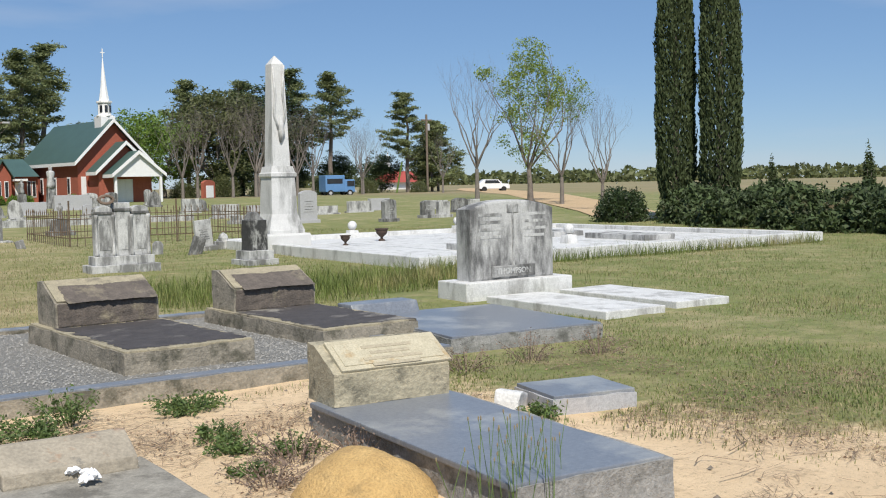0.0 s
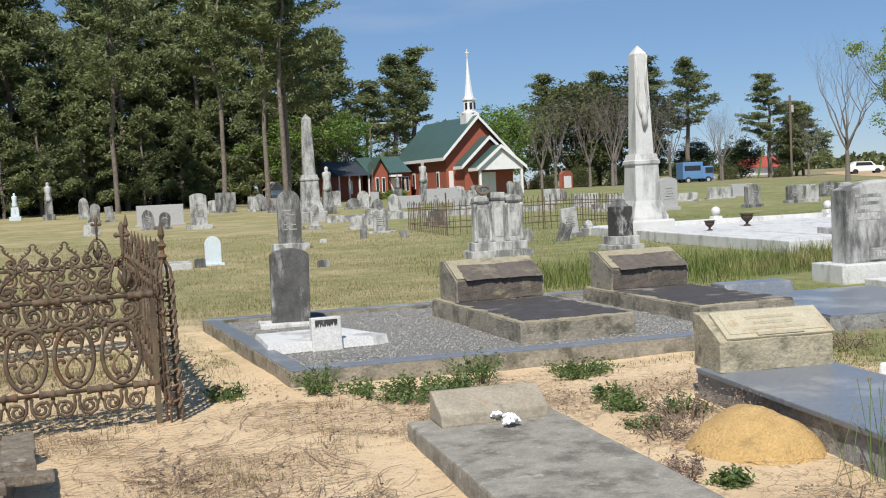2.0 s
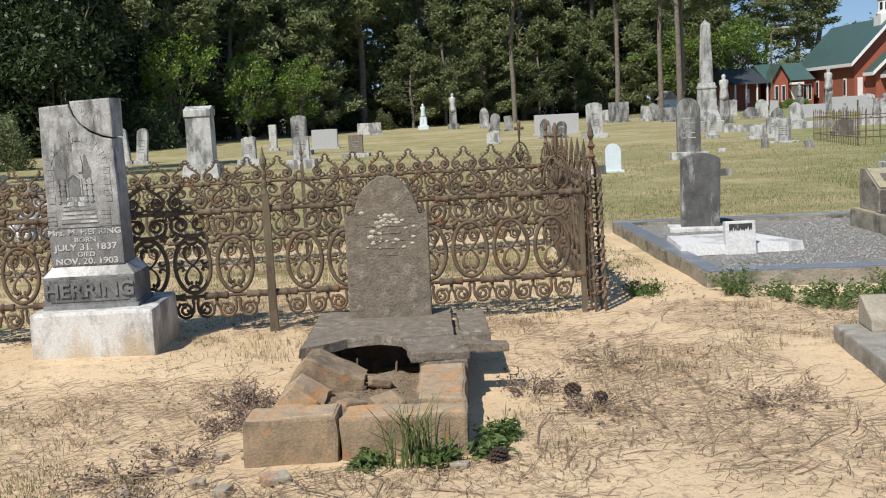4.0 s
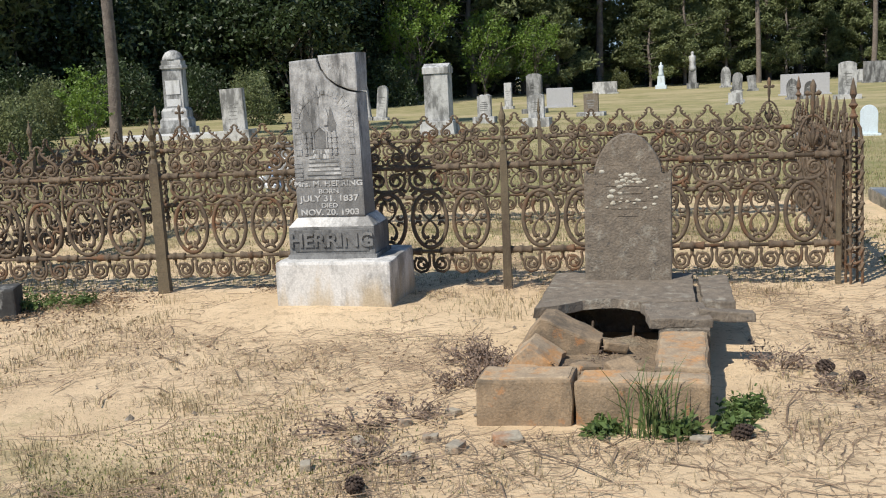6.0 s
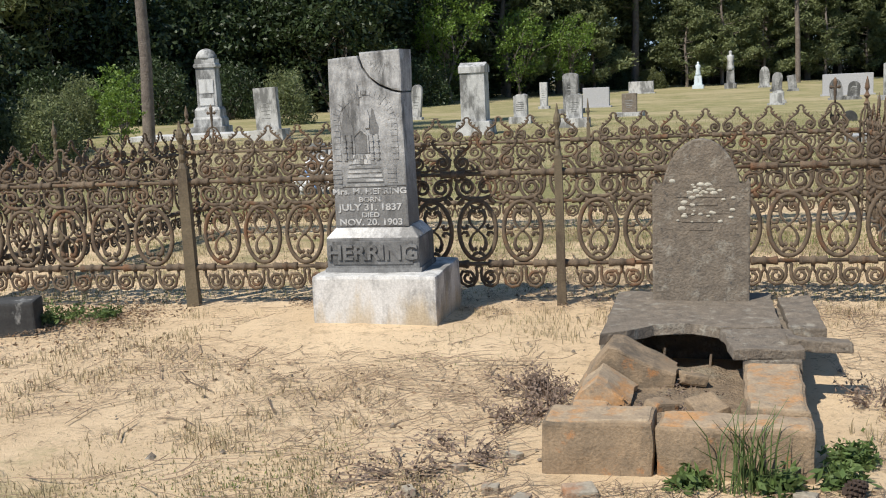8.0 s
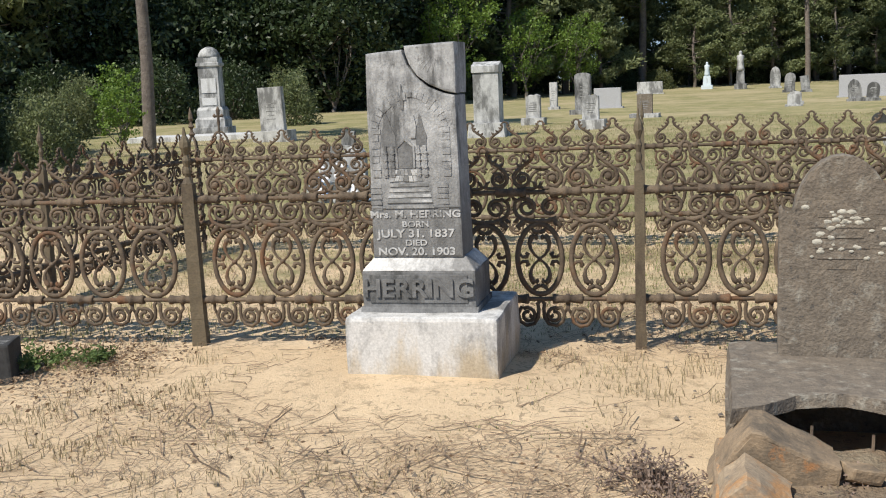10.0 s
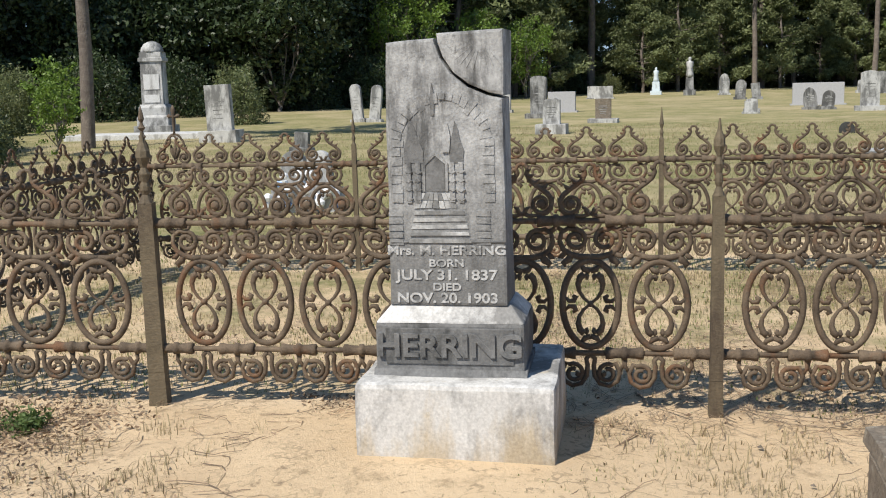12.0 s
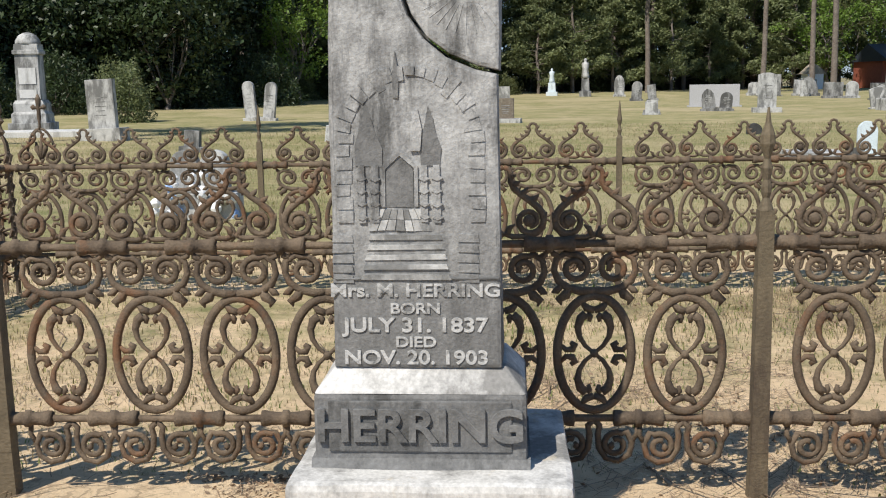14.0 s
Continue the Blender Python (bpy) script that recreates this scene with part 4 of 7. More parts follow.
    for row in range(2):
        for k in range(7):
            z0, z1 = 1.094 - 0.032 * (row + 1), 1.094 - 0.032 * row
            f0, f1 = 1 + 0.28 * (row + 1), 1 + 0.28 * row
            a0, a1 = -0.058 + 0.0166 * k, -0.058 + 0.0166 * (k + 1) - 0.0018
            flat("carved_tile", [(a0 * f0 - 0.043, z0), (a1 * f0 - 0.043, z0), (a1 * f1 - 0.043, z1 - 0.002), (a0 * f1 - 0.043, z1 - 0.002)], MARBLE_PALE, 0.003)
    for k in range(5):
        z = 1.020 - 0.029 * k
        ww = 0.105 + 0.006 * k
        flat("carved_step", [(-ww - 0.030, z - 0.014), (ww - 0.030, z - 0.014), (ww - 0.036, z), (-ww - 0.024, z)], MARBLE_PALE, 0.005)
        for sx in (-1, 1):
            cx = -0.030 + sx * 0.178
            flat("side_stone", [(cx - 0.030, z - 0.022), (cx + 0.030, z - 0.022), (cx + 0.026, z), (cx - 0.028, z)], MONUMENT_MARBLE, 0.003)
    y = -0.1385
    bm = bmesh.new()
    sweep(bm, [(-0.232, y + 0.002, 0.893), (0.232, y + 0.002, 0.893)], 0.004, 5)
    part("ledge_line", bm, HERRING_DIE, tab)
    for body_text, zz, sz, wide in (("Mrs. M. HERRING", 0.858, 0.052, 1.24), ("BORN", 0.806, 0.042, 1.25), ("JULY 31. 1837", 0.757, 0.058, 1.22), ("DIED", 0.708, 0.042, 1.25), ("NOV. 20. 1903", 0.662, 0.056, 1.20)):
        tx = text_mesh(body_text, sz, tab, pose(-0.006, y + 0.0035, zz, 90, 0, 0), LETTER_MARBLE, 0.004, label="pale raised lettering")
        tx.scale = (wide, 1, 1)
    # fan of rays on the broken corner
    bm = bmesh.new()
    for k in range(12):
        t = math.radians(172 + 12 * k)
        cx, cz = 0.150, 1.700
        sweep(bm, [(cx + 0.05 * math.cos(t), -0.1365, cz + 0.05 * math.sin(t)), (cx + 0.135 * math.cos(t), -0.1365, cz + 0.125 * math.sin(t))], 0.0022, 4)
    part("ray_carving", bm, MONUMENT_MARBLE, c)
    panel = box(bmesh.new(), -0.262, 0.262, -0.206, -0.195, 0.412, 0.562, bevel=0.004)
    part("name_panel", panel, HERRING_DIE, die)
    tx = text_mesh("HERRING", 0.132, die, pose(0, -0.206, 0.487, 90, 0, 0), HERRING_DIE, 0.010, label="raised dark block lettering")
    tx.scale = (1.08, 1, 1)


def broken_crypt():
    ob = thing("broken_crypt", pose(-1.065, 3.90, -0.02, 0, 0, -4.5), "broken low stone crypt with orange lichen and a dark hole", "grave")

    def wall(nm, x0, x1, y0, y1, h, seed, label=""):
        w = part(nm, roughen(box(bmesh.new(), x0, x1, y0, y1, -0.1, h, bevel=0.016), 0.014, 7, 4, seed, 0.06), CRYPT_STONE, ob, label)
        part("lichened_top", roughen(box(bmesh.new(), x0 + 0.012, x1 - 0.012, y0 + 0.010, y1 - 0.012, h - 0.03, h + 0.006, bevel=0.014), 0.013, 7, 4, seed, 0.05), BRICK_LICHEN, w, "orange lichen over the wall top")

    wall("front_wall", -0.51, -0.085, 0.0, 0.22, 0.222, 1)
    wall("front_wall", -0.072, 0.49, 0.006, 0.215, 0.212, 2)
    wall("side_wall", 0.25, 0.49, 0.219, 0.92, 0.222, 7, "lichened side wall of the crypt")
    wall("side_wall", -0.48, -0.30, 0.205, 1.3, 0.13, 9, "sunken side wall of the crypt")
    for k, (shape, y0, y1, stone) in enumerate((([(-0.50, 0.08), (-0.42, 0.20), (-0.35, 0.285), (-0.30, 0.275), (-0.18, 0.215), (-0.05, 0.155), (-0.06, 0.10), (-0.20, 0.08)], 0.90, 1.20, CRYPT_STONE),
                                               ([(-0.49, 0.07), (-0.44, 0.16), (-0.37, 0.225), (-0.33, 0.205), (-0.22, 0.13), (-0.24, 0.07)], 0.56, 0.88, BRICK_LICHEN))):
        bm = roughen(prism(bmesh.new(), shape, y0, y1, bevel=0.012), 0.016, 8, 4, 6 + k, 0.05)
        part("fallen_slab", bm, stone, ob, "tilted broken slab")
    for k, (x, y, z, rx, ry, rz, w, l, t) in enumerate(((0.10, 0.55, 0.115, 10, -6, 30, 0.14, 0.16, 0.05), (-0.10, 0.60, 0.11, 8, 12, 50, 0.13, 0.10, 0.05), (0.02, 0.98, 0.12, -8, 8, 15, 0.12, 0.14, 0.05))):
        p = part("stone_chunk", roughen(box(bmesh.new(), -w / 2, w / 2, -l / 2, l / 2, -t / 2, t / 2, bevel=0.012), 0.02, 9, 3, k * 3, 0.05), CRYPT_STONE, ob, "small broken stone")
        p.matrix_basis = pose(x, y, z, rx, ry, rz)
    bm = box(bmesh.new(), -0.46, 0.26, 0.19, 1.30, -0.1, 0.10)
    part("soil_fill", roughen(roughen(bm, 0.0, 1, 5, 3, 0.05), 0.022, 9, 0, 3), DIRT, ob, "dark soil and debris inside the crypt")
    # head end: a chamber under the cap
    part("chamber_wall", roughen(box(bmesh.new(), -0.44, -0.28, 1.303, 2.05, -0.1, 0.235), 0.008, 5, 2, 1), SLATE_STONE, ob)
    part("chamber_wall", roughen(box(bmesh.new(), 0.28, 0.5, 1.33, 2.05, -0.1, 0.235), 0.008, 5, 2, 2), SLATE_STONE, ob)
    part("chamber_wall", box(bmesh.new(), -0.275, 0.275, 1.80, 2.04, -0.1, 0.225), SLATE_STONE, ob)
    part("chamber_wall", roughen(box(bmesh.new(), 0.25, 0.50, 0.925, 1.325, -0.1, 0.235), 0.01, 5, 2, 5), SLATE_STONE, ob)
    top = [(-0.42, 1.12), (-0.30, 1.20), (-0.18, 1.33), (0.0, 1.37), (0.14, 1.31), (0.28, 1.33), (0.43, 1.36), (0.41, 2.16), (-0.44, 2.18)]
    bm = bmesh.new()
    k = len(top)
    lo = [bm.verts.new((x, y, 0.240)) for x, y in top]
    hi = [bm.verts.new((x * 0.98, y + 0.008, 0.292)) for x, y in top]
    bm.faces.new(lo[::-1])
    bm.faces.new(hi)
    for i in range(k):
        bm.faces.new((lo[i], lo[(i + 1) % k], hi[(i + 1) % k], hi[i]))
    part("cap_slab", roughen(bm, 0.012, 8, 4, 2, 0.07), SLATE_STONE, ob, "cracked grey-brown cap slab")
    for n_, (x, y, z, rx, ry, rz, x0, x1, y0, y1) in enumerate(((0.34, 1.13, 0.262, 2, 2, 10, -0.17, 0.15, -0.19, 0.17), (0.57, 1.12, 0.266, 0, 5, 4, -0.13, 0.15, -0.06, 0.07), (0.535, 1.76, 0.262, 0, 0, 2, -0.085, 0.085, -0.40, 0.36))):
        p = part("cap_fragment", roughen(box(bmesh.new(), x0, x1, y0, y1, -0.025, 0.025, bevel=0.008), 0.013, 9, 4, 4 + n_, 0.06), SLATE_STONE, ob, "broken cap fragment")
        p.matrix_basis = pose(x, y, z, rx, ry, rz)
    for x in (-0.13, 0.09):
        part("rebar", sweep(bmesh.new(), [(x, 1.25, 0.05), (x + 0.01, 1.3, 0.16 + 0.04 * random.random())], 0.006, 5), IRON, ob)
    hs = headstone(-0.875, 5.89, 0.51, 0.985, 0.11, "shoulder", SLATE_STONE, "brown-grey shouldered headstone with flaking pale lichen, above a broken crypt",
                   None, -4.5, (-1.0, 0.6), z=0.282, carve=False)
    r = random.Random(4)
    for k, (ww, zz) in enumerate(((0.20, 0.60), (0.26, 0.555), (0.17, 0.51), (0.22, 0.465), (0.2, 0.42), (0.12, 0.375))):
        bm = bmesh.new()
        box(bm, -ww / 2, ww / 2, -0.0575, -0.05, zz, zz + 0.018)
        part("inscription_line", bm, SLATE_STONE, hs)
    for k in range(42):
        x, z = r.gauss(0, 0.075), r.choice((0.62, 0.59, 0.56, 0.56, 0.50, 0.46, 0.44)) + r.uniform(-0.02, 0.03)
        bm = bmesh.new()
        lathe(bm, [(r.uniform(0.005, 0.014), 0), (0.004, 0.004)], 7)
        for v in list(bm.verts)[-14:]:
            v.co = Vector((x + v.co.x * 1.6, -0.0555 - v.co.z, z + v.co.y))
        part("lichen_patch", bm, LICHEN, hs)


def kerb_plot():
    ob = thing("kerb_plot", pose(1.70, 7.72, -0.02, 0, 0, -9.5), "grave plot with a grey-blue granite kerb and grey gravel", "grave plot")
    w, d, h, t = 4.9, 4.12, 0.15, 0.17

    def skewed(bm):
        for v in bm.verts:
            v.co.x -= 0.13 * v.co.y
        return bm

    for nm, a in (("kerb_front", (0, w, 0, t)), ("kerb_back", (0, w, d - t, d)), ("kerb_side", (0, t, t + 0.003, d - t - 0.003)), ("kerb_side", (w - t, w, t + 0.003, d - t - 0.003))):
        bm = box(bmesh.new(), a[0], a[1], a[2], a[3], -0.12, h - 0.012)
        k = part(nm, skewed(roughen(bm, 0.012, 6, 5, a[0], 0.12)), GRANITE_ROCK, ob)
        part("polished_top", skewed(box(bmesh.new(), a[0] + 0.008, a[1] - 0.008, a[2] + 0.008, a[3] - 0.008, h - 0.03, h + 0.004, bevel=0.006)), GRANITE_BLUE, k, "smooth grey-blue granite top")
    bm = box(bmesh.new(), t + 0.002, w - t - 0.002, t + 0.002, d - t - 0.002, -0.1, 0.10)
    part("gravel_bed", skewed(roughen(bm, 0.012, 3, 5, 2, 0.25)), GRAVEL, ob, "grey gravel bed")
    rng = np.random.default_rng(5)
    k = 9000
    c = np.stack([rng.uniform(t, w - t, k), rng.uniform(t, d - t, k), np.full(k, 0.105)], 1)
    c[:, 0] -= 0.13 * c[:, 1]
    s = rng.uniform(0.005, 0.010, (k, 1))
    off = np.array([(-1, -1, -0.4), (1, -1, -0.4), (1, 1, -0.4), (-1, 1, -0.4), (0, 0, 0.8)])
    v = (c[:, None, :] + off[None] * s[:, None, :] * rng.uniform(0.6, 1.3, (k, 5, 1))).reshape(-1, 3)
    f = np.concatenate([np.arange(k)[:, None] * 5 + np.array(q)[None] for q in ((0, 1, 4), (1, 2, 4), (2, 3, 4), (3, 0, 4))])
    tagged(big_mesh("gravel", v, f, mat("loose_gravel", (0.33, 0.32, 0.30), (0.23, 0.225, 0.21), None, 30, vary=0.45, island=True, bump=0), ob), kind="stuff")


def plot_things():
    R = -9.5
    ledger_grave(4.62, 9.2, 1.16, 2.55, 0.29, -5.5, LEDGER_DARK, "granite ledger grave, its top stained dark, with a pillow stone", (1.02, 0.54, 0.42, 0.10, PILLOW_FACE), 1.0)
    ledger_grave(6.57, 9.2, 1.1, 2.55, 0.26, -5.5, LEDGER_DARK, "granite ledger grave, its top stained dark, with a pillow stone", (1.00, 0.54, 0.42, 0.10, PILLOW_FACE), 5.0)
    ledger_grave(7.85, 7.95, 1.75, 2.1, 0.17, -14, GRANITE_BLUE, "low wide polished blue-grey granite slab", None, 7.0)
    m = block_stone(7.55, 9.15, 0.85, 0.30, 0.42, GRANITE_BLUE, "low rock-edged blue granite marker on a slab", R, 0.1)
    # dark upright stone and the fallen white cross base before it
    headstone(2.64, 10.95, 0.42, 0.95, 0.13, "segment", STREAKED_BLACK, "dark stained marble headstone with a white foot, in a gravel plot", (0.28, 0.14), R, (0, 1.2), base_material=MARBLE_WHITE, carve=False)
    ob = thing("fallen_marker", pose(2.48, 9.4, 0.085, 0, 0, R - 4), "fallen white marble marker lying broken on gravel", "gravestone")
    bm = bmesh.new()
    pts = [(-0.62, 0.30), (-0.52, -0.62), (0.50, -0.42), (0.62, -0.36), (0.2, 0.42)]
    lo = [bm.verts.new((x, y, 0)) for x, y in pts]
    hi = [bm.verts.new((x * 0.97, y * 0.97, 0.085)) for x, y in pts]
    bm.faces.new(lo[::-1])
    bm.faces.new(hi)
    for i in range(5):
        bm.faces.new((lo[i], lo[(i + 1) % 5], hi[(i + 1) % 5], hi[i]))
    part("slab", roughen(bm, 0.006, 5, 2, 3), MARBLE_WHITE, ob)
    bm = box(bmesh.new(), -0.14, 0.14, -0.05, 0.05, 0.0, 0.36, bevel=0.01)
    p = part("upright_block", bm, MARBLE_WHITE, ob)
    p.matrix_basis = pose(0.03, -0.50, -0.06, -6, 0, 8)
    r = random.Random(3)
    edge = [(0.105 - 0.21 * k / 30, 0.325 - 0.035 * abs(math.sin(k * 1.3)) - r.uniform(0, 0.045)) for k in range(31)]
    bm = prism(bmesh.new(), [(-0.105, 0.335), (0.105, 0.335)] + edge, -0.053, -0.048)
    part("black_stain", bm, MARBLE_BLACK, p, "black stain running down the block")
    # open ledger with a buff pillow stone
    g = ledger_grave(4.145, 4.285, 0.95, 2.28, 0.225, -12.3, GRANITE_BLUE, "polished blue-grey granite ledger grave with a buff lettered pillow stone", None, 9.0)
    f, s, ln = pillow(g, 0.82, 0.40, 0.36, 0.86, 0.231, PILLOW_BUFF, BUFF_ROCK, 12)
    for o in (f, g.children[2]):
        o.location.x += 0.04
    part("raised_border", box(bmesh.new(), -0.36, 0.36, 0.05, ln - 0.06, 0.020, 0.028, bevel=0.003), PILLOW_BUFF, f)
    for k, ww in enumerate((0.36, 0.28, 0.42, 0.34)):
        bm = bmesh.new()
        zz = ln - 0.13 - 0.06 * k
        box(bm, -ww / 2, ww / 2, zz, zz + 0.030, 0.026, 0.0305)
        part("inscription_line", bm, WORN_CUT, f)
    # small marker with a white stone chip
    block = thing("flat_marker", pose(5.85, 4.915, -0.02, 0, 0, -20), "low polished blue granite marker with rough edges", "gravestone")
    part("block", roughen(box(bmesh.new(), -0.335, 0.335, -0.29, 0.29, -0.08, 0.11), 0.012, 6, 3, 3, 0.1), GRANITE_GREY, block)
    part("polished_top", box(bmesh.new(), -0.325, 0.325, -0.28, 0.28, 0.09, 0.135, bevel=0.006), GRANITE_BLUE, block)
    chip = thing("stone_chip", pose(5.33, 5.06, 0.0, 6, 10, 30), "white broken marble chip leaning on a marker", "stone")
    part("chip", roughen(box(bmesh.new(), -0.13, 0.13, -0.09, 0.09, -0.02, 0.13, bevel=0.02), 0.02, 6, 2, 1, 0.08), MARBLE_WHITE, chip)
    # concrete ledger with a low pillow and broken plastic flowers
    ob = thing("ledger_grave", pose(2.095, 4.26, -0.02, 0, 0, -8.6), "flat grey concrete grave slab with a low stained headblock", "grave", "ledger graves")
    part("slab", roughen(box(bmesh.new(), -0.47, 0.47, -1.245, 1.27, -0.1, 0.125, bevel=0.015), 0.006, 4, 4, 4, 0.2), CONCRETE, ob)
    bm = side_prism(bmesh.new(), [(0.99, 0.122), (1.265, 0.122), (1.265, 0.30), (1.22, 0.30), (1.00, 0.195)], -0.32, 0.37, bevel=0.012)
    part("headblock", roughen(bm, 0.005, 6, 2, 4, 0.15), CONCRETE_PALE, ob, "pale concrete headblock with rust stains")
    fl = thing("plastic_flowers", pose(2.33, 5.17, 0.115), "broken white plastic flowers lying on a slab", "flowers")
    r = random.Random(8)
    for k in range(5):
        bm = bmesh.new()
        for j in range(7):
            a = j * 0.9
            sweep(bm, [(0, 0, 0), (0.03 * math.cos(a), 0.03 * math.sin(a), 0.018), (0.048 * math.cos(a), 0.048 * math.sin(a), 0.008)], 0.01, 5, taper=[0.006, 0.016, 0.004])
        p = part("flower", bm, PETAL, fl)
        p.matrix_basis = pose(r.uniform(-0.11, 0.10), r.uniform(-0.10, 0.08), 0.02, r.uniform(-30, 30), r.uniform(-30, 30), r.uniform(0, 90))
    # rounded dark headstone seen from behind, low in the foreground
    headstone(3.02, 2.62, 0.42, 0.50, 0.10, "segment", MARBLE_DARK, "small dark stained marble stone beside a slab", None, -13, (0, 0), carve=False)


def sand_heap():
    ob = thing("sand_mound", pose(3.37, 4.25, -0.02), "small mound of orange sand on bare ground", "sand mound")
    n = 40
    v, f = [], []
    for j in range(n + 1):
        for i in range(n + 1):
            x, y = -0.75 + 1.5 * i / n, -0.75 + 1.5 * j / n
            d = math.hypot(x / 0.37, y / 0.40) + 0.16 * noise.noise((x * 3, y * 3, 2))
            z = 0.27 * max(0.0, 1 - d * d) ** 0.8 + 0.02 * noise.noise((x * 9, y * 9, 0)) + 0.010 * noise.noise((x * 26, y * 26, 0)) - 0.03
            v.append((x, y, z))
    for j in range(n):
        for i in range(n):
            f.append((j * (n + 1) + i, j * (n + 1) + i + 1, (j + 1) * (n + 1) + i + 1, (j + 1) * (n + 1) + i))
    big_mesh("mound", v, f, SANDHEAP, ob, smooth=True)


def double_stone():
    ob = thing("double_headstone", pose(10.75, 10.25, -0.02, 0, 0, -9), "wide grey marble double headstone with black stains on a white base", "gravestone")
    part("base", box(bmesh.new(), -0.92, 0.92, -0.34, 0.34, -0.1, 0.27, bevel=0.015), MARBLE_WHITE, ob)
    o = [(x * 0.72, 1.36 - 0.12 * abs(x) ** 2.2) for x in np.linspace(1, -1, 15)]
    part("tablet", prism(bmesh.new(), [(0.72, 0.267)] + o + [(-0.72, 0.267)], -0.17, 0.17, bevel=0.03), mat("double_stone_marble", (0.50, 0.50, 0.49), (0.40, 0.40, 0.39), (0.07, 0.07, 0.07), 5, 1.8, 0.66, 0.3, 0.8, 0.25), ob)
    bm = bmesh.new()
    sweep(bm, [(0, -0.175, 0.45), (0, -0.175, 1.18)], 0.02, 6)
    box(bm, -0.10, 0.10, -0.18, -0.165, 1.18, 1.30, bevel=0.01)
    part("torch_relief", bm, MARBLE, ob)
    for sx in (-1, 1):
        for k in range(4):
            bm = bmesh.new()
            zz = 1.14 - 0.10 * k
            box(bm, sx * 0.38 - 0.2 + 0.03 * (k % 2), sx * 0.38 + 0.2 - 0.03 * (k % 2), -0.174, -0.168, zz, zz + 0.04)
            part("inscription_line", bm, MARBLE, ob)
    pn = part("name_panel", box(bmesh.new(), -0.38, 0.38, -0.185, -0.168, 0.30, 0.46, bevel=0.01), MARBLE_DARK, ob)
    text_mesh("THOMPSON", 0.108, pn, pose(0, -0.186, 0.38, 90, 0, 0), MARBLE, 0.004, label="worn raised lettering")
    # white slabs in front
    for x, y, w, l in ((10.25, 8.65, 0.95, 2.3), (11.55, 8.55, 0.95, 2.2)):
        s = thing("grave_slab", pose(x, y, -0.02, 0, 0, -9), "flat white marble grave slab in the grass", "grave", "white slabs")
        part("slab", roughen(box(bmesh.new(), -w / 2, w / 2, -l / 2, l / 2, -0.1, 0.10, bevel=0.012), 0.004, 4, 3, x, 0.3), MARBLE_WHITE, s)


def urn(x, y, z, s, tilt=0.0):
    ob = thing("garden_urn", pose(x, y, z, 0, tilt, 0), "small dark cast urn on a white slab", "urn", "urns")
    part("urn", lathe(bmesh.new(), [(0.10 * s, 0), (0.10 * s, 0.03 * s), (0.035 * s, 0.07 * s), (0.04 * s, 0.11 * s), (0.14 * s, 0.2 * s), (0.17 * s, 0.27 * s), (0.15 * s, 0.30 * s), (0.20 * s, 0.33 * s), (0.19 * s, 0.35 * s), (0.13 * s, 0.33 * s)], 14), CONE, ob, smooth=True)


def white_plot():
    ob = thing("marble_plot", pose(13.1, 14.7, -0.02, 0, 0, -10), "large raised white marble family plot with a low coping", "grave plot")
    w, d = 11.6, 10.2
    for i in range(5):
        for j in range(4):
            bm = box(bmesh.new(), 0.3 + i * 2.2 + 0.004, 0.3 + (i + 1) * 2.2 - 0.004, 0.3 + j * 2.4 + 0.004, 0.3 + (j + 1) * 2.4 - 0.004, -0.1, 0.12 + random.uniform(0, 0.008))
            part("paving_slab", bm, MARBLE_WHITE, ob)
    for a in ((0, w, 0, 0.3), (0, w, d - 0.3, d), (0, 0.3, 0.303, d - 0.303), (w - 0.3, w, 0.303, d - 0.303)):
        part("coping", box(bmesh.new(), *a, -0.1, 0.24, bevel=0.015), MARBLE_WHITE, ob)
    for x, y in ((4.3, 2.0), (6.0, 2.9), (4.0, 10.05), (7.6, 10.05)):
        bm = box(bmesh.new(), x - 0.16, x + 0.16, y - 0.16, y + 0.16, 0.10, 0.32, (0.8, 0.8), bevel=0.01)
        lathe(bm, [(0.10, 0.31), (0.06, 0.35)] + [(0.13 * math.sin(t) + 0.001, 0.46 - 0.13 * math.cos(t)) for t in np.linspace(0.5, math.pi, 9)], 14, x, y)
        part("ball_finial", bm, MARBLE_WHITE, ob, "white stone ball on a small pedestal", True)
    for x, y, l in ((3.2, 2.2, 2.0), (8.2, 3.2, 2.2), (8.0, 6.4, 2.2)):
        part("grave_ledger", box(bmesh.new(), x - 0.5, x + 0.5, y - l / 2, y + l / 2, 0.12, 0.26, bevel=0.01), MARBLE, ob)
    obelisk(14.80, 21.70, 0.92, 4.75, mat("obelisk_marble", (0.60, 0.60, 0.585), (0.50, 0.50, 0.49), (0.20, 0.20, 0.19), 3, 1.2, 0.35, 0.15, 0.7, 0.2), "tall white marble obelisk with carved drapery on a flared pedestal", -9, True)
    urn(16.2, 20.9, 0.10, 0.72)
    urn(17.95, 21.6, 0.10, 0.95)


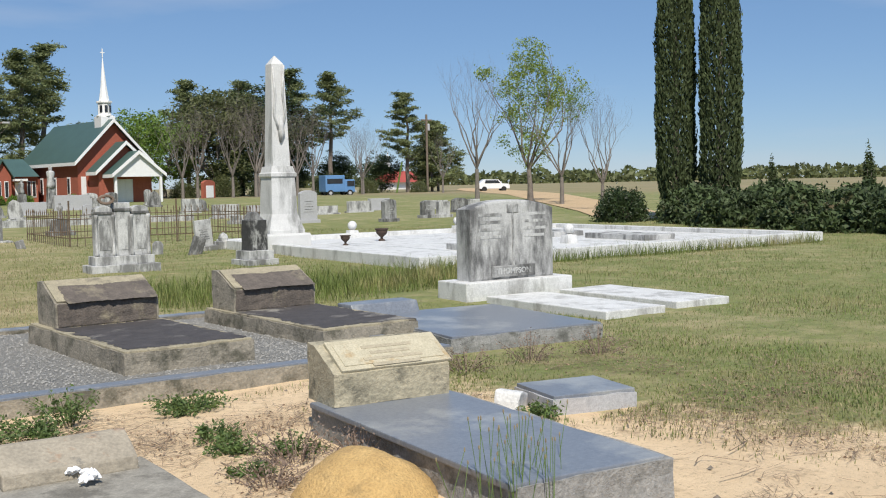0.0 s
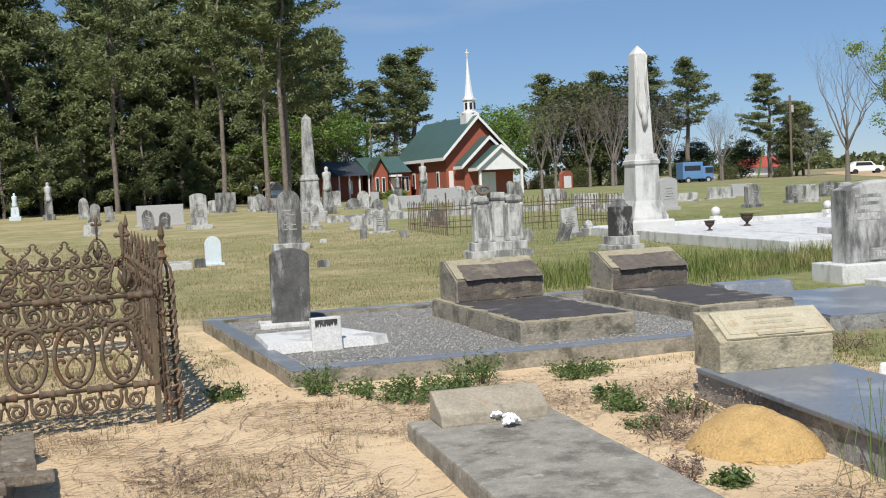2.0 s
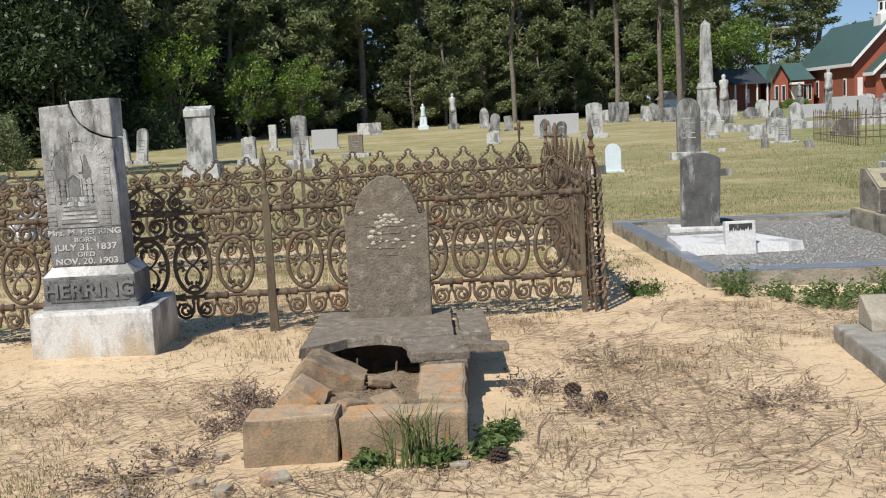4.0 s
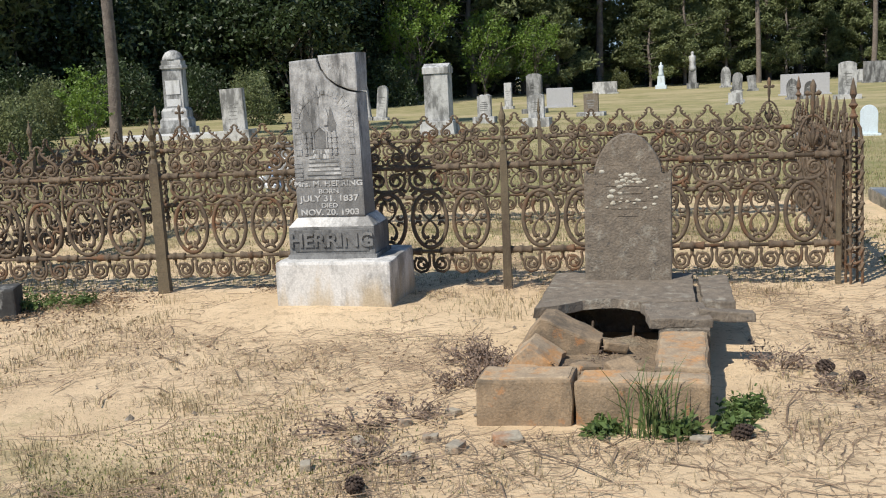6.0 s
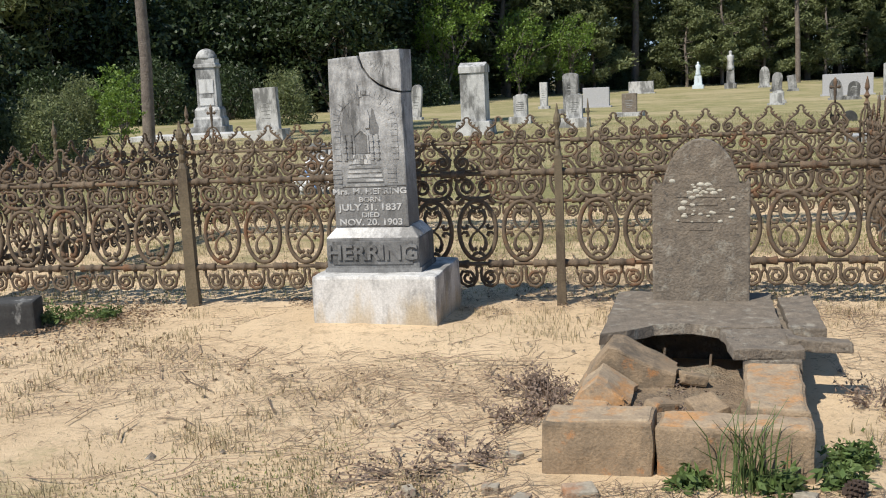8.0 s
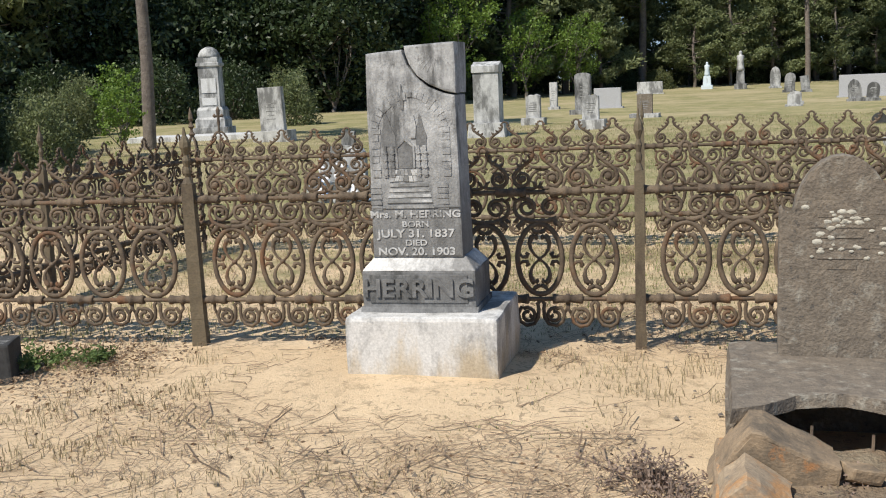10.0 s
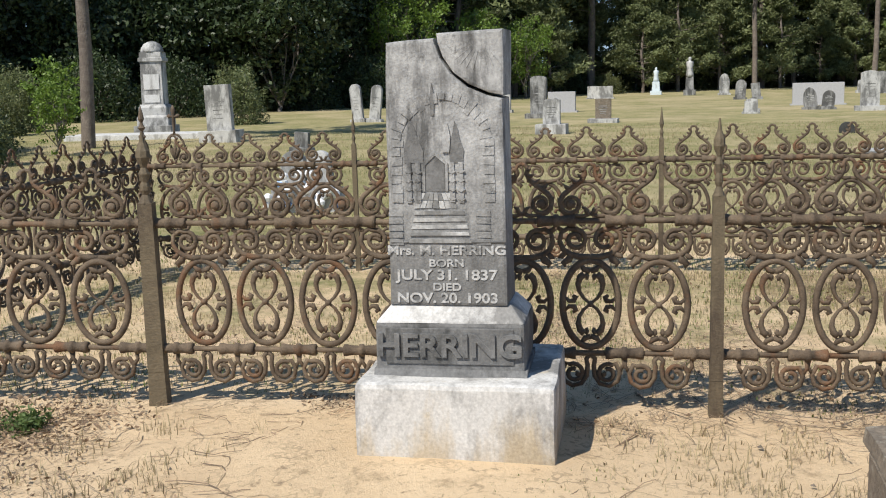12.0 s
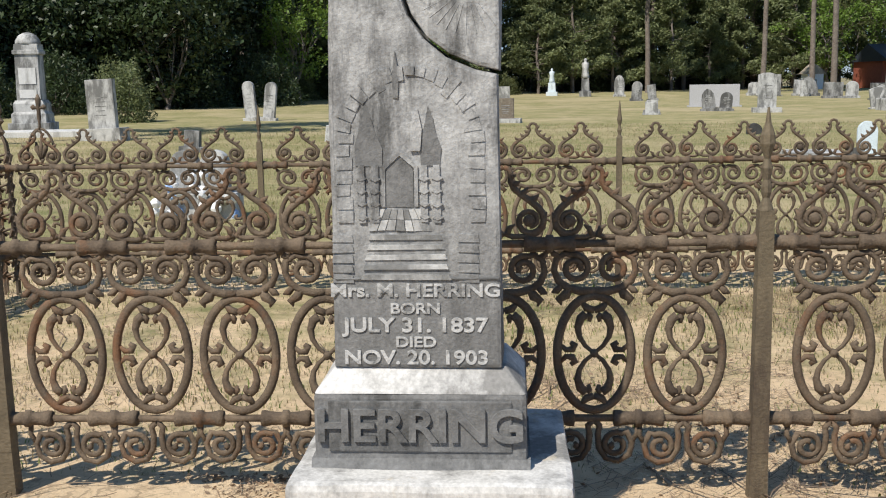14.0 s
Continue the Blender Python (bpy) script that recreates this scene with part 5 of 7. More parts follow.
def three_part_monument():
    ob = thing("triple_headstone", pose(9.55, 19.4, -0.02, 0, 0, -9), "three joined grey marble tablets on a stepped base", "gravestone")
    ob.scale = (0.80, 0.9, 0.97)
    part("lower_base", roughen(box(bmesh.new(), -0.84, 0.84, -0.34, 0.34, -0.1, 0.17, bevel=0.012), 0.006, 5, 2, 2, 0.2), MARBLE_PALE, ob, "pale marble step")
    part("upper_base", roughen(box(bmesh.new(), -0.72, 0.72, -0.26, 0.26, 0.168, 0.34, bevel=0.012), 0.006, 5, 2, 4, 0.2), MARBLE_PALE, ob, "pale marble step")
    for x, w, h, tp in ((-0.44, 0.40, 1.00, "segment"), (0.0, 0.38, 1.06, "flat"), (0.44, 0.40, 1.00, "segment")):
        bm = prism(bmesh.new(), [(px + x, pz + 0.338) for px, pz in outline(w, h, tp)], -0.15, 0.15, bevel=0.015)
        part("tablet", bm, MARBLE if x else MARBLE_PALE, ob)
        part("cornice", box(bmesh.new(), x - w / 2 - 0.012, x + w / 2 + 0.012, -0.172, 0.172, 1.17 + 0.06 * (x == 0), 1.225 + 0.06 * (x == 0), bevel=0.012), MARBLE_DARK, ob)
        part("inscribed_panel", prism(bmesh.new(), [(px * 0.62 + x, pz * 0.62 + 0.46) for px, pz in outline(w, 1.0, "round")], -0.158, -0.145, bevel=0.004), MARBLE_PALE, ob)
    for x in (-0.63, -0.22, 0.22, 0.63):
        part("corner_column", lathe(bmesh.new(), [(0.055, 0.34), (0.055, 0.40), (0.040, 0.43), (0.036, 1.06), (0.050, 1.10), (0.055, 1.165)], 10, x, -0.135), MARBLE_PALE, ob, smooth=True)
    f = thing("flower_wreath", pose(9.25, 19.36, 1.32, 0, 0, -9), "dark faded artificial wreath on a gravestone", "wreath")
    f.scale = (0.75, 1, 0.55)
    part("wreath", sweep(bmesh.new(), [(0.18 * math.cos(t), 0, 0.14 + 0.14 * math.sin(t)) for t in np.linspace(0, 2 * math.pi, 13)[:-1]], 0.05, 6, closed=True), WEED_DRY, f)


def picket_plot():
    ob = thing("picket_fence", pose(12.7, 28.9, -0.02 + 0.02, 0, 0, -9), "thin rusty iron picket fence round a grave plot", "fence")
    w, d = 6.2, 5.0
    me = None
    spots = [(x, 0) for x in np.arange(0, w, 0.21)] + [(x, d) for x in np.arange(0, w, 0.21)] + [(0, y) for y in np.arange(0.21, d, 0.25)] + [(w, y) for y in np.arange(0, d, 0.25)]
    for x, y in spots:
        if me is None:
            p = part("picket", sweep(bmesh.new(), [(0, 0, -0.05), (0, 0, 0.9), (0, 0, 0.95), (0, 0, 1.04)], 0.012, 5, taper=[0.011, 0.011, 0.02, 0.002]), IRON, ob)
            me = p.data
        else:
            p = new("picket", me)
            p.parent = ob
        p.location = (x, y, random.uniform(-0.05, 0.02))
    for a in (((0, 0), (w, 0)), ((0, d), (w, d)), ((0, 0), (0, d)), ((w, 0), (w, d))):
        for z in (0.25, 0.78):
            part("rail", sweep(bmesh.new(), [(*a[0], z), (*a[1], z)], 0.014, 4), IRON, ob)
    for x in (0.0, w / 2, w):
        part("post", sweep(bmesh.new(), [(x, 0, -0.05), (x, 0, 1.3)], 0.025, 6), IRON, ob)


def statue_grave(x, y, h, ped_mat, fig_mat, label):
    ob = thing("statue_monument", pose(x, y, ground_height(x, y) - 0.02, 0, 0, -7), label, "monument")
    p = h * 0.48
    part("pedestal", box(box(bmesh.new(), -0.42, 0.42, -0.36, 0.36, -0.1, 0.3 * p, bevel=0.015), -0.3, 0.3, -0.26, 0.26, 0.3 * p, p, (0.85, 0.85), bevel=0.015), ped_mat, ob)
    s = (h - p) / 1.0
    st = part("statue", lathe(bmesh.new(), [(0.20 * s, p - 0.003), (0.19 * s, p + 0.15 * s), (0.15 * s, p + 0.45 * s), (0.19 * s, p + 0.70 * s), (0.16 * s, p + 0.77 * s), (0.06 * s, p + 0.80 * s),
                              (0.085 * s, p + 0.88 * s), (0.08 * s, p + 0.95 * s), (0.02 * s, p + 1.0 * s)], 10), fig_mat, ob, smooth=True)
    return ob


def domed_tower(x, y):
    z = ground_height(x, y)
    ob = thing("domed_monument", pose(x, y, z - 0.02, 0, 0, 8), "tall streaked marble pillar monument with a domed top", "monument")
    part("plinth", lathe(bmesh.new(), [(0.62, -0.1), (0.62, 0.35), (0.52, 0.36), (0.52, 0.62), (0.46, 0.70), (0.46, 0.95), (0.40, 1.05)], square=True), MARBLE, ob)
    part("shaft", lathe(bmesh.new(), [(0.36, 1.05), (0.345, 2.45), (0.40, 2.48), (0.40, 2.58), (0.36, 2.60), (0.35, 2.78)], square=True), MARBLE, ob)
    part("dome", lathe(bmesh.new(), [(0.385, 2.78), (0.385, 2.83), (0.36, 2.92), (0.27, 3.05), (0.14, 3.12), (0.02, 3.15)], 14), MARBLE, ob, smooth=True)
    part("inscribed_panel", box(bmesh.new(), -0.26, 0.26, -0.375, -0.34, 1.55, 2.05), MARBLE_WHITE, ob)
    part("inscribed_panel", box(bmesh.new(), -0.26, 0.26, -0.382, -0.34, 1.12, 1.38), MARBLE_WHITE, ob)
    s = thing("grave_kerb", pose(x + 0.6, y - 1.6, z - 0.02, 0, 0, 8), "low white marble kerb in the grass", "grave")
    part("kerb", box(bmesh.new(), -2.6, 2.2, -1.1, 0.7, -0.1, 0.16, bevel=0.012), MARBLE_WHITE, s)


def far_graves():
    W, D, M, G, K = MARBLE_PALE, MARBLE_DARK, MARBLE, GRANITE_GREY, MARBLE_BLACK
    statue_grave(2.93, 85.0, 2.05, BLUE_STONE, BLUE_STONE, "pale blue marble monument with a small figure")
    statue_grave(4.99, 80.5, 2.7, D, W, "white statue on a dark stone pedestal")
    headstone(7.2, 79.0, 0.7, 1.5, 0.2, "gothic", M, "pale pointed marble headstone on a base")
    headstone(6.6, 66.9, 0.6, 1.15, 0.15, "round", D, lean=(0, 4))
    headstone(7.5, 66.5, 0.5, 0.95, 0.15, "flat", D, lean=(0, -7))
    block_stone(4.19, 46.3, 0.5, 0.5, 0.35, W, "small white marble block in the grass")
    block_stone(8.5, 54.8, 2.3, 1.05, 0.3, G, "wide pale granite family headstone")
    headstone(7.08, 49.2, 0.55, 0.95, 0.14, "gothic", D, "grey pointed headstone leaning in the grass", lean=(0, -6))
    headstone(7.7, 49.0, 0.5, 0.8, 0.14, "round", D, lean=(0, 5))
    headstone(8.89, 47.0, 0.72, 1.58, 0.2, "segment", M, "tall pale marble tablet on a stone base", (0.4, 0.2))
    block_stone(16.1, 73.6, 1.4, 1.4, 0.3, D, "wide dark granite headstone on a pale base")
    headstone(17.7, 71.5, 0.4, 1.0, 0.2, "flat", M)
    headstone(24.5, 92.3, 0.8, 0.9, 0.2, "flat", W)
    headstone(4.45, 23.4, 0.36, 0.66, 0.08, "round", BLUE_STONE, "small pale blue rounded headstone", (0.12, 0.06), carve=False)
    headstone(4.05, 22.9, 0.24, 0.34, 0.10, "broken", D, "small broken grey stone", None, carve=False)
    headstone(4.46, 31.5, 0.4, 0.42, 0.12, "round", K, "small blackened rounded headstone", None, carve=False)
    s = thing("grave_slab", pose(3.4, 23.2, -0.02, 0, 0, -7), "low white marble slab in the grass", "grave", "white slabs")
    part("slab", box(bmesh.new(), -0.5, 0.5, -0.5, 0.5, -0.1, 0.14, bevel=0.01), W, s)
    headstone(7.27, 27.0, 0.60, 1.60, 0.2, "round", D, "tall dark carved headstone with a white foot", (0.35, 0.2), base_material=W)
    obelisk(14.1, 47.2, 0.95, 5.0, MARBLE, "slender grey-buff stone obelisk on a stepped base", 6)
    statue_grave(18.3, 57.5, 2.7, D, M, "dark column monument with an urn")
    headstone(11.57, 29.5, 0.24, 0.36, 0.08, "flat", W, "small white stone leaning in the grass", None, lean=(0, -16), carve=False)
    headstone(9.0, 29.6, 0.2, 0.25, 0.08, "broken", W, "small broken white stone", None, carve=False)
    headstone(12.7, 36.9, 0.5, 0.5, 0.15, "flat", W, lean=(0, -5))
    headstone(13.4, 37.2, 0.5, 0.75, 0.15, "segment", W)
    headstone(12.23, 33.3, 0.5, 0.8, 0.14, "broken", M, "pale broken-topped marble headstone on a white slab", (0.5, 0.06), base_material=W)
    headstone(5.99, 20.2, 0.24, 0.30, 0.10, "broken", D, "small broken grey stone", None, carve=False)
    headstone(11.3, 40.0, 0.34, 1.0, 0.15, "flat", D)
    headstone(11.9, 39.6, 0.34, 0.95, 0.15, "round", M)
    headstone(10.6, 30.5, 0.2, 0.45, 0.1, "broken", D, None or "small dark stump of a broken headstone", None, carve=False)
    statue_grave(15.5, 36.0, 1.15, D, D, "dark stone pedestal with a broken top")
    statue_grave(31.2, 79.0, 2.1, D, D, "dark cross-shaped column monument")
    statue_grave(31.3, 74.0, 3.0, D, M, "tall dark column monument with a pale urn")
    block_stone(29.9, 67.5, 2.3, 1.0, 0.3, G, "wide pale granite family headstone")
    headstone(36.0, 78.0, 1.1, 1.0, 0.2, "segment", W)
    block_stone(24.0, 60.0, 2.0, 0.75, 0.3, G, "wide pale granite family headstone")
    block_stone(19.0, 62.0, 1.2, 0.9, 0.3, D, "dark granite headstone among far graves")
    s = thing("grave_slab", pose(21.0, 44.0, 0.1, 0, 0, -7), "long low white marble coping in the grass", "grave", "white slabs")
    part("coping", box(bmesh.new(), -7.0, 4.0, -0.15, 0.15, -0.1, 0.30, bevel=0.01), W, s)
    headstone(12.6, 23.7, 0.24, 0.45, 0.12, "round", W, "small white rounded marble headstone", None, lean=(0, 3), carve=False)
    headstone(13.1, 22.8, 0.30, 0.56, 0.12, "flat", D, "small dark headstone leaning sideways", None, lean=(0, 20), carve=False)
    headstone(14.2, 24.2, 0.45, 0.78, 0.12, "flat", M, "grey marble tablet leaning in a white plot", (0.2, 0.1), lean=(0, -5))
    ob = thing("carved_lamb", pose(14.75, 24.2, 0.0, 0, 0, 0), "small white carved lamb on a block", "monument")
    part("lamb", lathe(box(bmesh.new(), -0.22, 0.22, -0.14, 0.14, -0.05, 0.2, bevel=0.02), [(0.12, 0.2), (0.13, 0.28), (0.10, 0.36), (0.02, 0.42)], 10), W, ob)
    ob = thing("marble_pedestal", pose(12.2, 18.8, ground_height(12.2, 18.8) - 0.02, 0, 0, -4), "blackened square marble pedestal with a broken top on grey steps", "monument")
    part("base_step", box(bmesh.new(), -0.36, 0.36, -0.36, 0.36, -0.1, 0.12, bevel=0.012), M, ob)
    part("base_step", box(bmesh.new(), -0.29, 0.29, -0.29, 0.29, 0.118, 0.30, bevel=0.012), M, ob)
    part("die", roughen(box(bmesh.new(), -0.20, 0.20, -0.20, 0.20, 0.297, 0.92, (0.94, 0.94), bevel=0.012), 0.01, 6, 2, 3, 0.12), K, ob, "blackened marble die")
    part("cap", roughen(box(bmesh.new(), -0.17, 0.15, -0.17, 0.17, 0.905, 1.08, (0.55, 0.7), bevel=0.03), 0.03, 6, 3, 9, 0.08), D, ob, "broken pale cap")
    headstone(25.7, 35.6, 0.78, 1.34, 0.2, "segment", G, "grey granite tablet headstone")
    headstone(28.0, 33.2, 0.55, 0.92, 0.3, "segment", D, lean=(0, 0))
    headstone(31.2, 34.4, 0.62, 0.78, 0.25, "segment", D)
    headstone(31.95, 34.2, 0.60, 0.70, 0.25, "flat", M)
    headstone(36.9, 38.3, 0.9, 0.72, 0.25, "segment", D)
    headstone(24.0, 38.0, 0.8, 0.35, 0.3, "flat", M)
    for k in range(7):
        block_stone(27.0 + 2.6 * k, 44.0 + 1.2 * math.sin(k * 2.0), 1.3 + 0.3 * math.sin(k * 3.1), 0.55 + 0.12 * math.cos(k * 1.7), 0.3, (M, G, W)[k % 3], "low pale headstone among the far graves")
    r = random.Random(21)
    for k in range(26):
        x, y = r.uniform(14, 40), r.uniform(46, 84)
        if y < 1.15 * x + 18:
            y += 14
        m_, tp = r.choice((M, W, D, G)), r.choice(("round", "segment", "flat", "gothic", "broken"))
        headstone(x, y, r.uniform(0.45, 1.1), r.uniform(0.6, 1.25), 0.2, tp, m_, "weathered headstone among the crowded far graves", lean=(0, r.gauss(0, 3)), carve=False)
    domed_tower(-16.7, 37.0)
    headstone(-12.8, 32.3, 0.78, 1.66, 0.2, "flat", M, "tall grey streaked marble tablet", (0.4, 0.35), lean=(0, -2))
    headstone(-11.5, 45.3, 0.45, 1.55, 0.2, "round", M, lean=(0, -5))
    headstone(-10.8, 45.1, 0.45, 1.50, 0.2, "round", M, lean=(0, 6))
    # tall block with a pointed cap
    ob = thing("block_monument", pose(-6.05, 31.3, 0.0, 0, 0, -3), "tall square white marble monument with a low pitched cap", "monument")
    part("base", box(bmesh.new(), -0.55, 0.55, -0.5, 0.5, -0.1, 0.42, (0.9, 0.9), bevel=0.015), M, ob)
    part("shaft", box(bmesh.new(), -0.37, 0.37, -0.33, 0.33, 0.418, 1.82, (0.98, 0.98), bevel=0.012), M, ob)
    part("cap", side_prism(bmesh.new(), [(-0.36, 1.82), (0.36, 1.82), (0.36, 2.0), (0, 2.12), (-0.36, 2.0)], -0.39, 0.39), W, ob)
    headstone(-5.45, 37.9, 0.5, 1.05, 0.2, "broken", M, None or "pale broken-topped headstone on a base", (0.3, 0.25))
    headstone(-6.0, 53.0, 0.36, 1.3, 0.25, "flat", W, "narrow white marble post stone")
    headstone(-4.2, 45.9, 0.66, 1.7, 0.25, "segment", D, "tall dark rounded headstone", (0.4, 0.2))
    headstone(-3.3, 33.7, 0.5, 1.05, 0.2, "broken", W, "white broken-topped headstone with plastic flowers", (0.4, 0.3))
    block_stone(-3.4, 51.9, 1.25, 0.95, 0.3, G, "wide grey granite headstone")
    block_stone(-1.35, 76.0, 1.7, 0.85, 0.3, W, "wide pale headstone near the trees")
    headstone(-1.7, 40.8, 0.55, 0.85, 0.25, "flat", SLATE_STONE, "brown stone marker on a white base", (0.5, 0.15), base_material=W)
    headstone(4.5, 48.2, 0.5, 0.55, 0.25, "segment", W, carve=False)
    headstone(-9.0, 27.0, 0.35, 0.5, 0.15, "flat", D, None or "short dark marble headstone in grass", lean=(0, 4), carve=False)
    # white marker with plastic flowers behind the iron fence
    ob = thing("white_marker", pose(-5.75, 15.2, -0.02, 0, 0, -3), "white marble double marker decked with plastic flowers", "gravestone")
    part("base", box(bmesh.new(), -0.42, 0.42, -0.2, 0.2, -0.1, 0.3, bevel=0.015), W, ob)
    for x in (-0.17, 0.17):
        part("tablet", prism(bmesh.new(), [(px + x, pz + 0.298) for px, pz in outline(0.31, 0.47, "round")], -0.07, 0.07, bevel=0.01), W, ob)
    fl = thing("plastic_flowers", pose(-5.75, 14.85, 0.0), "white and blue plastic flowers at a grave", "flowers")
    r = random.Random(2)
    for k in range(30):
        bm = lathe(bmesh.new(), [(0.01, 0), (0.05, 0.03), (0.06, 0.07), (0.03, 0.10)], 7)
        p = part("blossom", bm, PETAL_BLUE if k % 9 == 0 else PETAL, fl)
        x = r.uniform(-0.42, 0.42)
        p.matrix_basis = pose(x, r.uniform(-0.08, 0.14), r.uniform(0.0, 0.62 - 0.7 * abs(x)), r.uniform(-50, 20), r.uniform(-40, 40), 0)
    # coping at the edge of the next plot, its shaded side given as black
    ob = thing("stone_coping", pose(-5.52, 6.30, -0.02, 0, 0, 18), "stone coping of a neighbouring plot, blackened for its shaded side", "grave")
    part("coping", roughen(box(bmesh.new(), -0.9, 0.35, -0.13, 0.13, -0.1, 0.22, bevel=0.015), 0.006, 5, 2, 1, 0.15), MARBLE_BLACK, ob)


# ---- church and far things ----
def church():
    cx, cy = 43.8, 90.0
    ob = thing("church", pose(cx, cy, 0.35, 0, 0, -2), "red-brick country church with a green roof and white steeple", "church")
    ob.scale = (0.89, 1, 0.98)
    w, L, e, r = 7.3, 13.0, 3.9, 7.7
    part("wall", prism(bmesh.new(), [(-w / 2, -0.5), (w / 2, -0.5), (w / 2, e), (0, r - 0.15), (-w / 2, e)], 0, L), BRICK, ob, "red brick gabled hall")

    def roof(parent, hw, zr, ze, y0, y1, x0=0.0, th=0.14):
        for s in (-1, 1):
            o = [(x0, zr), (x0 + s * hw, ze), (x0 + s * hw, ze - th), (x0, zr - th)]
            part("roof", prism(bmesh.new(), o, y0, y1), ROOF, parent, "green metal roof")
            o = [(x0, zr + 0.02), (x0 + s * (hw + 0.02), ze + 0.02), (x0 + s * (hw + 0.02), ze - 0.30), (x0, zr - 0.30)]
            part("barge_board", prism(bmesh.new(), o, y0 - 0.10, y0 - 0.004), WHITE, parent, "white trim")
        part("fascia", box(bmesh.new(), x0 - hw - 0.03, x0 - hw + 0.03, y0, y1, ze - 0.32, ze - 0.02), WHITE, parent)

    roof(ob, w / 2 + 0.45, r, e - 0.1, -0.5, L + 0.3)
    # projecting lower gable and white porch
    part("vestibule_wall", prism(bmesh.new(), [(-2.6, -0.5), (2.9, -0.5), (2.9, 3.0), (0.15, 5.3), (-2.6, 3.0)], -2.2, -0.003), BRICK, ob, "red brick vestibule")
    roof(ob, 3.2, 5.6, 2.9, -2.6, -0.5, 0.15)
    part("porch_gable", prism(bmesh.new(), [(-1.9, 2.75), (3.1, 2.75), (0.6, 4.6)], -4.0, -3.8), WHITE, ob, "white boarded porch gable")
    roof(ob, 2.8, 4.7, 2.65, -4.2, -2.2, 0.6)
    part("porch_beam", box(bmesh.new(), -1.9, 3.1, -4.0, -3.8, 2.4, 2.75), WHITE, ob)
    for x in (-1.75, 2.95):
        part("porch_post", box(bmesh.new(), x - 0.12, x + 0.12, -4.0, -3.78, -0.5, 2.4), WHITE, ob)
    d = part("door", box(bmesh.new(), -0.85, 0.85, -2.28, -2.203, 0.0, 2.2), WHITE, ob, "white double door")
    for x in (-0.42, 0.42):
        part("door_panel", box(bmesh.new(), x - 0.33, x + 0.33, -2.31, -2.27, 0.15, 2.05, bevel=0.02), WHITE, d)
    for y in (2.0, 5.2, 8.4, 11.4):
        win = part("window", box(bmesh.new(), -w / 2 - 0.06, -w / 2 + 0.02, y - 0.32, y + 0.32, 0.9, 2.5), WHITE, ob, "white-framed tall window")
        part("pane", box(bmesh.new(), -w / 2 - 0.08, -w / 2 - 0.055, y - 0.22, y + 0.22, 1.0, 2.35), GLASS_DARK, win)
    win = part("window", box(bmesh.new(), -3.35, -2.85, -0.06, 0.02, 0.9, 2.5), WHITE, ob)
    # steeple
    part("steeple_base", box(bmesh.new(), -0.75, 0.75, 0.6, 2.1, 5.9, 8.0, bevel=0.03), WHITE, ob, "white square steeple base")
    bm = lathe(bmesh.new(), [(0.85, 8.0), (0.85, 8.1), (0.66, 8.15), (0.66, 9.2), (0.80, 9.25), (0.80, 9.4)], 8, 0, 1.35)
    part("belfry", bm, WHITE, ob, "white eight-sided belfry")
    for a in (-100, -55, -145, -10):
        t = radians(a)
        p = part("belfry_window", box(bmesh.new(), -0.14, 0.14, -0.03, 0.03, 8.35, 9.0), GLASS_DARK, ob)
        p.matrix_basis = pose(0.62 * math.cos(t), 1.35 + 0.62 * math.sin(t), 0, 0, 0, a + 90)
    part("spire", lathe(bmesh.new(), [(0.52, 9.4), (0.30, 10.8), (0.02, 13.5)], 8, 0, 1.35), WHITE, ob, "slender white spire")
    bm = box(bmesh.new(), -0.04, 0.04, 1.31, 1.39, 13.4, 14.2)
    part("cross", box(bm, -0.22, 0.22, 1.315, 1.385, 13.80, 13.88), WHITE, ob)
    # annex
    an = thing("church_annex", pose(cx - 5.2, cy + 7.5, 0.35, 0, 0, -2), "low red-brick church annex with a green roof", "building")
    an.scale = (0.64, 1, 1)
    part("wall", box(bmesh.new(), -4.6, 2.2, 0, 7, -0.5, 2.7), BRICK, an)
    bm = side_prism(bmesh.new(), [(-0.5, 2.6), (7.4, 2.6), (3.5, 4.3)], -4.9, 2.2)
    part("roof", bm, ROOF, an, "green metal roof")
    part("gable_wall", prism(bmesh.new(), [(-4.6, -0.5), (-2.2, -0.5), (-2.2, 2.7), (-3.4, 3.9), (-4.6, 2.7)], -1.2, -0.003), BRICK, an)
    for s in (-1, 1):
        o = [(-3.4, 4.15), (-3.4 + s * 1.5, 2.55), (-3.4 + s * 1.5, 2.40), (-3.4, 4.0)]
        part("gable_roof", prism(bmesh.new(), o, -1.5, 1.2), ROOF, an)
    d = part("door", box(bmesh.new(), -1.1, -0.1, -0.07, -0.003, 0, 2.1), WHITE, an, "white door")
    part("door_canopy", box(bmesh.new(), -1.5, 0.3, -0.9, -0.01, 2.2, 2.4), WHITE, an)
    for x in (-3.9, -2.9, 0.9, 1.6):
        yy = -1.26 if x < -2 else -0.06
        wn_ = part("window", box(bmesh.new(), x - 0.28, x + 0.28, yy, yy + 0.055, 0.7, 2.2), WHITE, an)
        part("pane", box(bmesh.new(), x - 0.2, x + 0.2, yy - 0.02, yy + 0.004, 0.78, 2.12), GLASS_DARK, wn_)
    ho = thing("small_house", pose(cx - 10.2, cy + 8.0, 0.35, 0, 0, 4), "small brick building with a dark roof and white porch posts", "building")
    ho.scale = (0.62, 1, 1)
    part("wall", box(bmesh.new(), -2.2, 2.6, 0, 6, -0.5, 2.5), BRICK, ho)
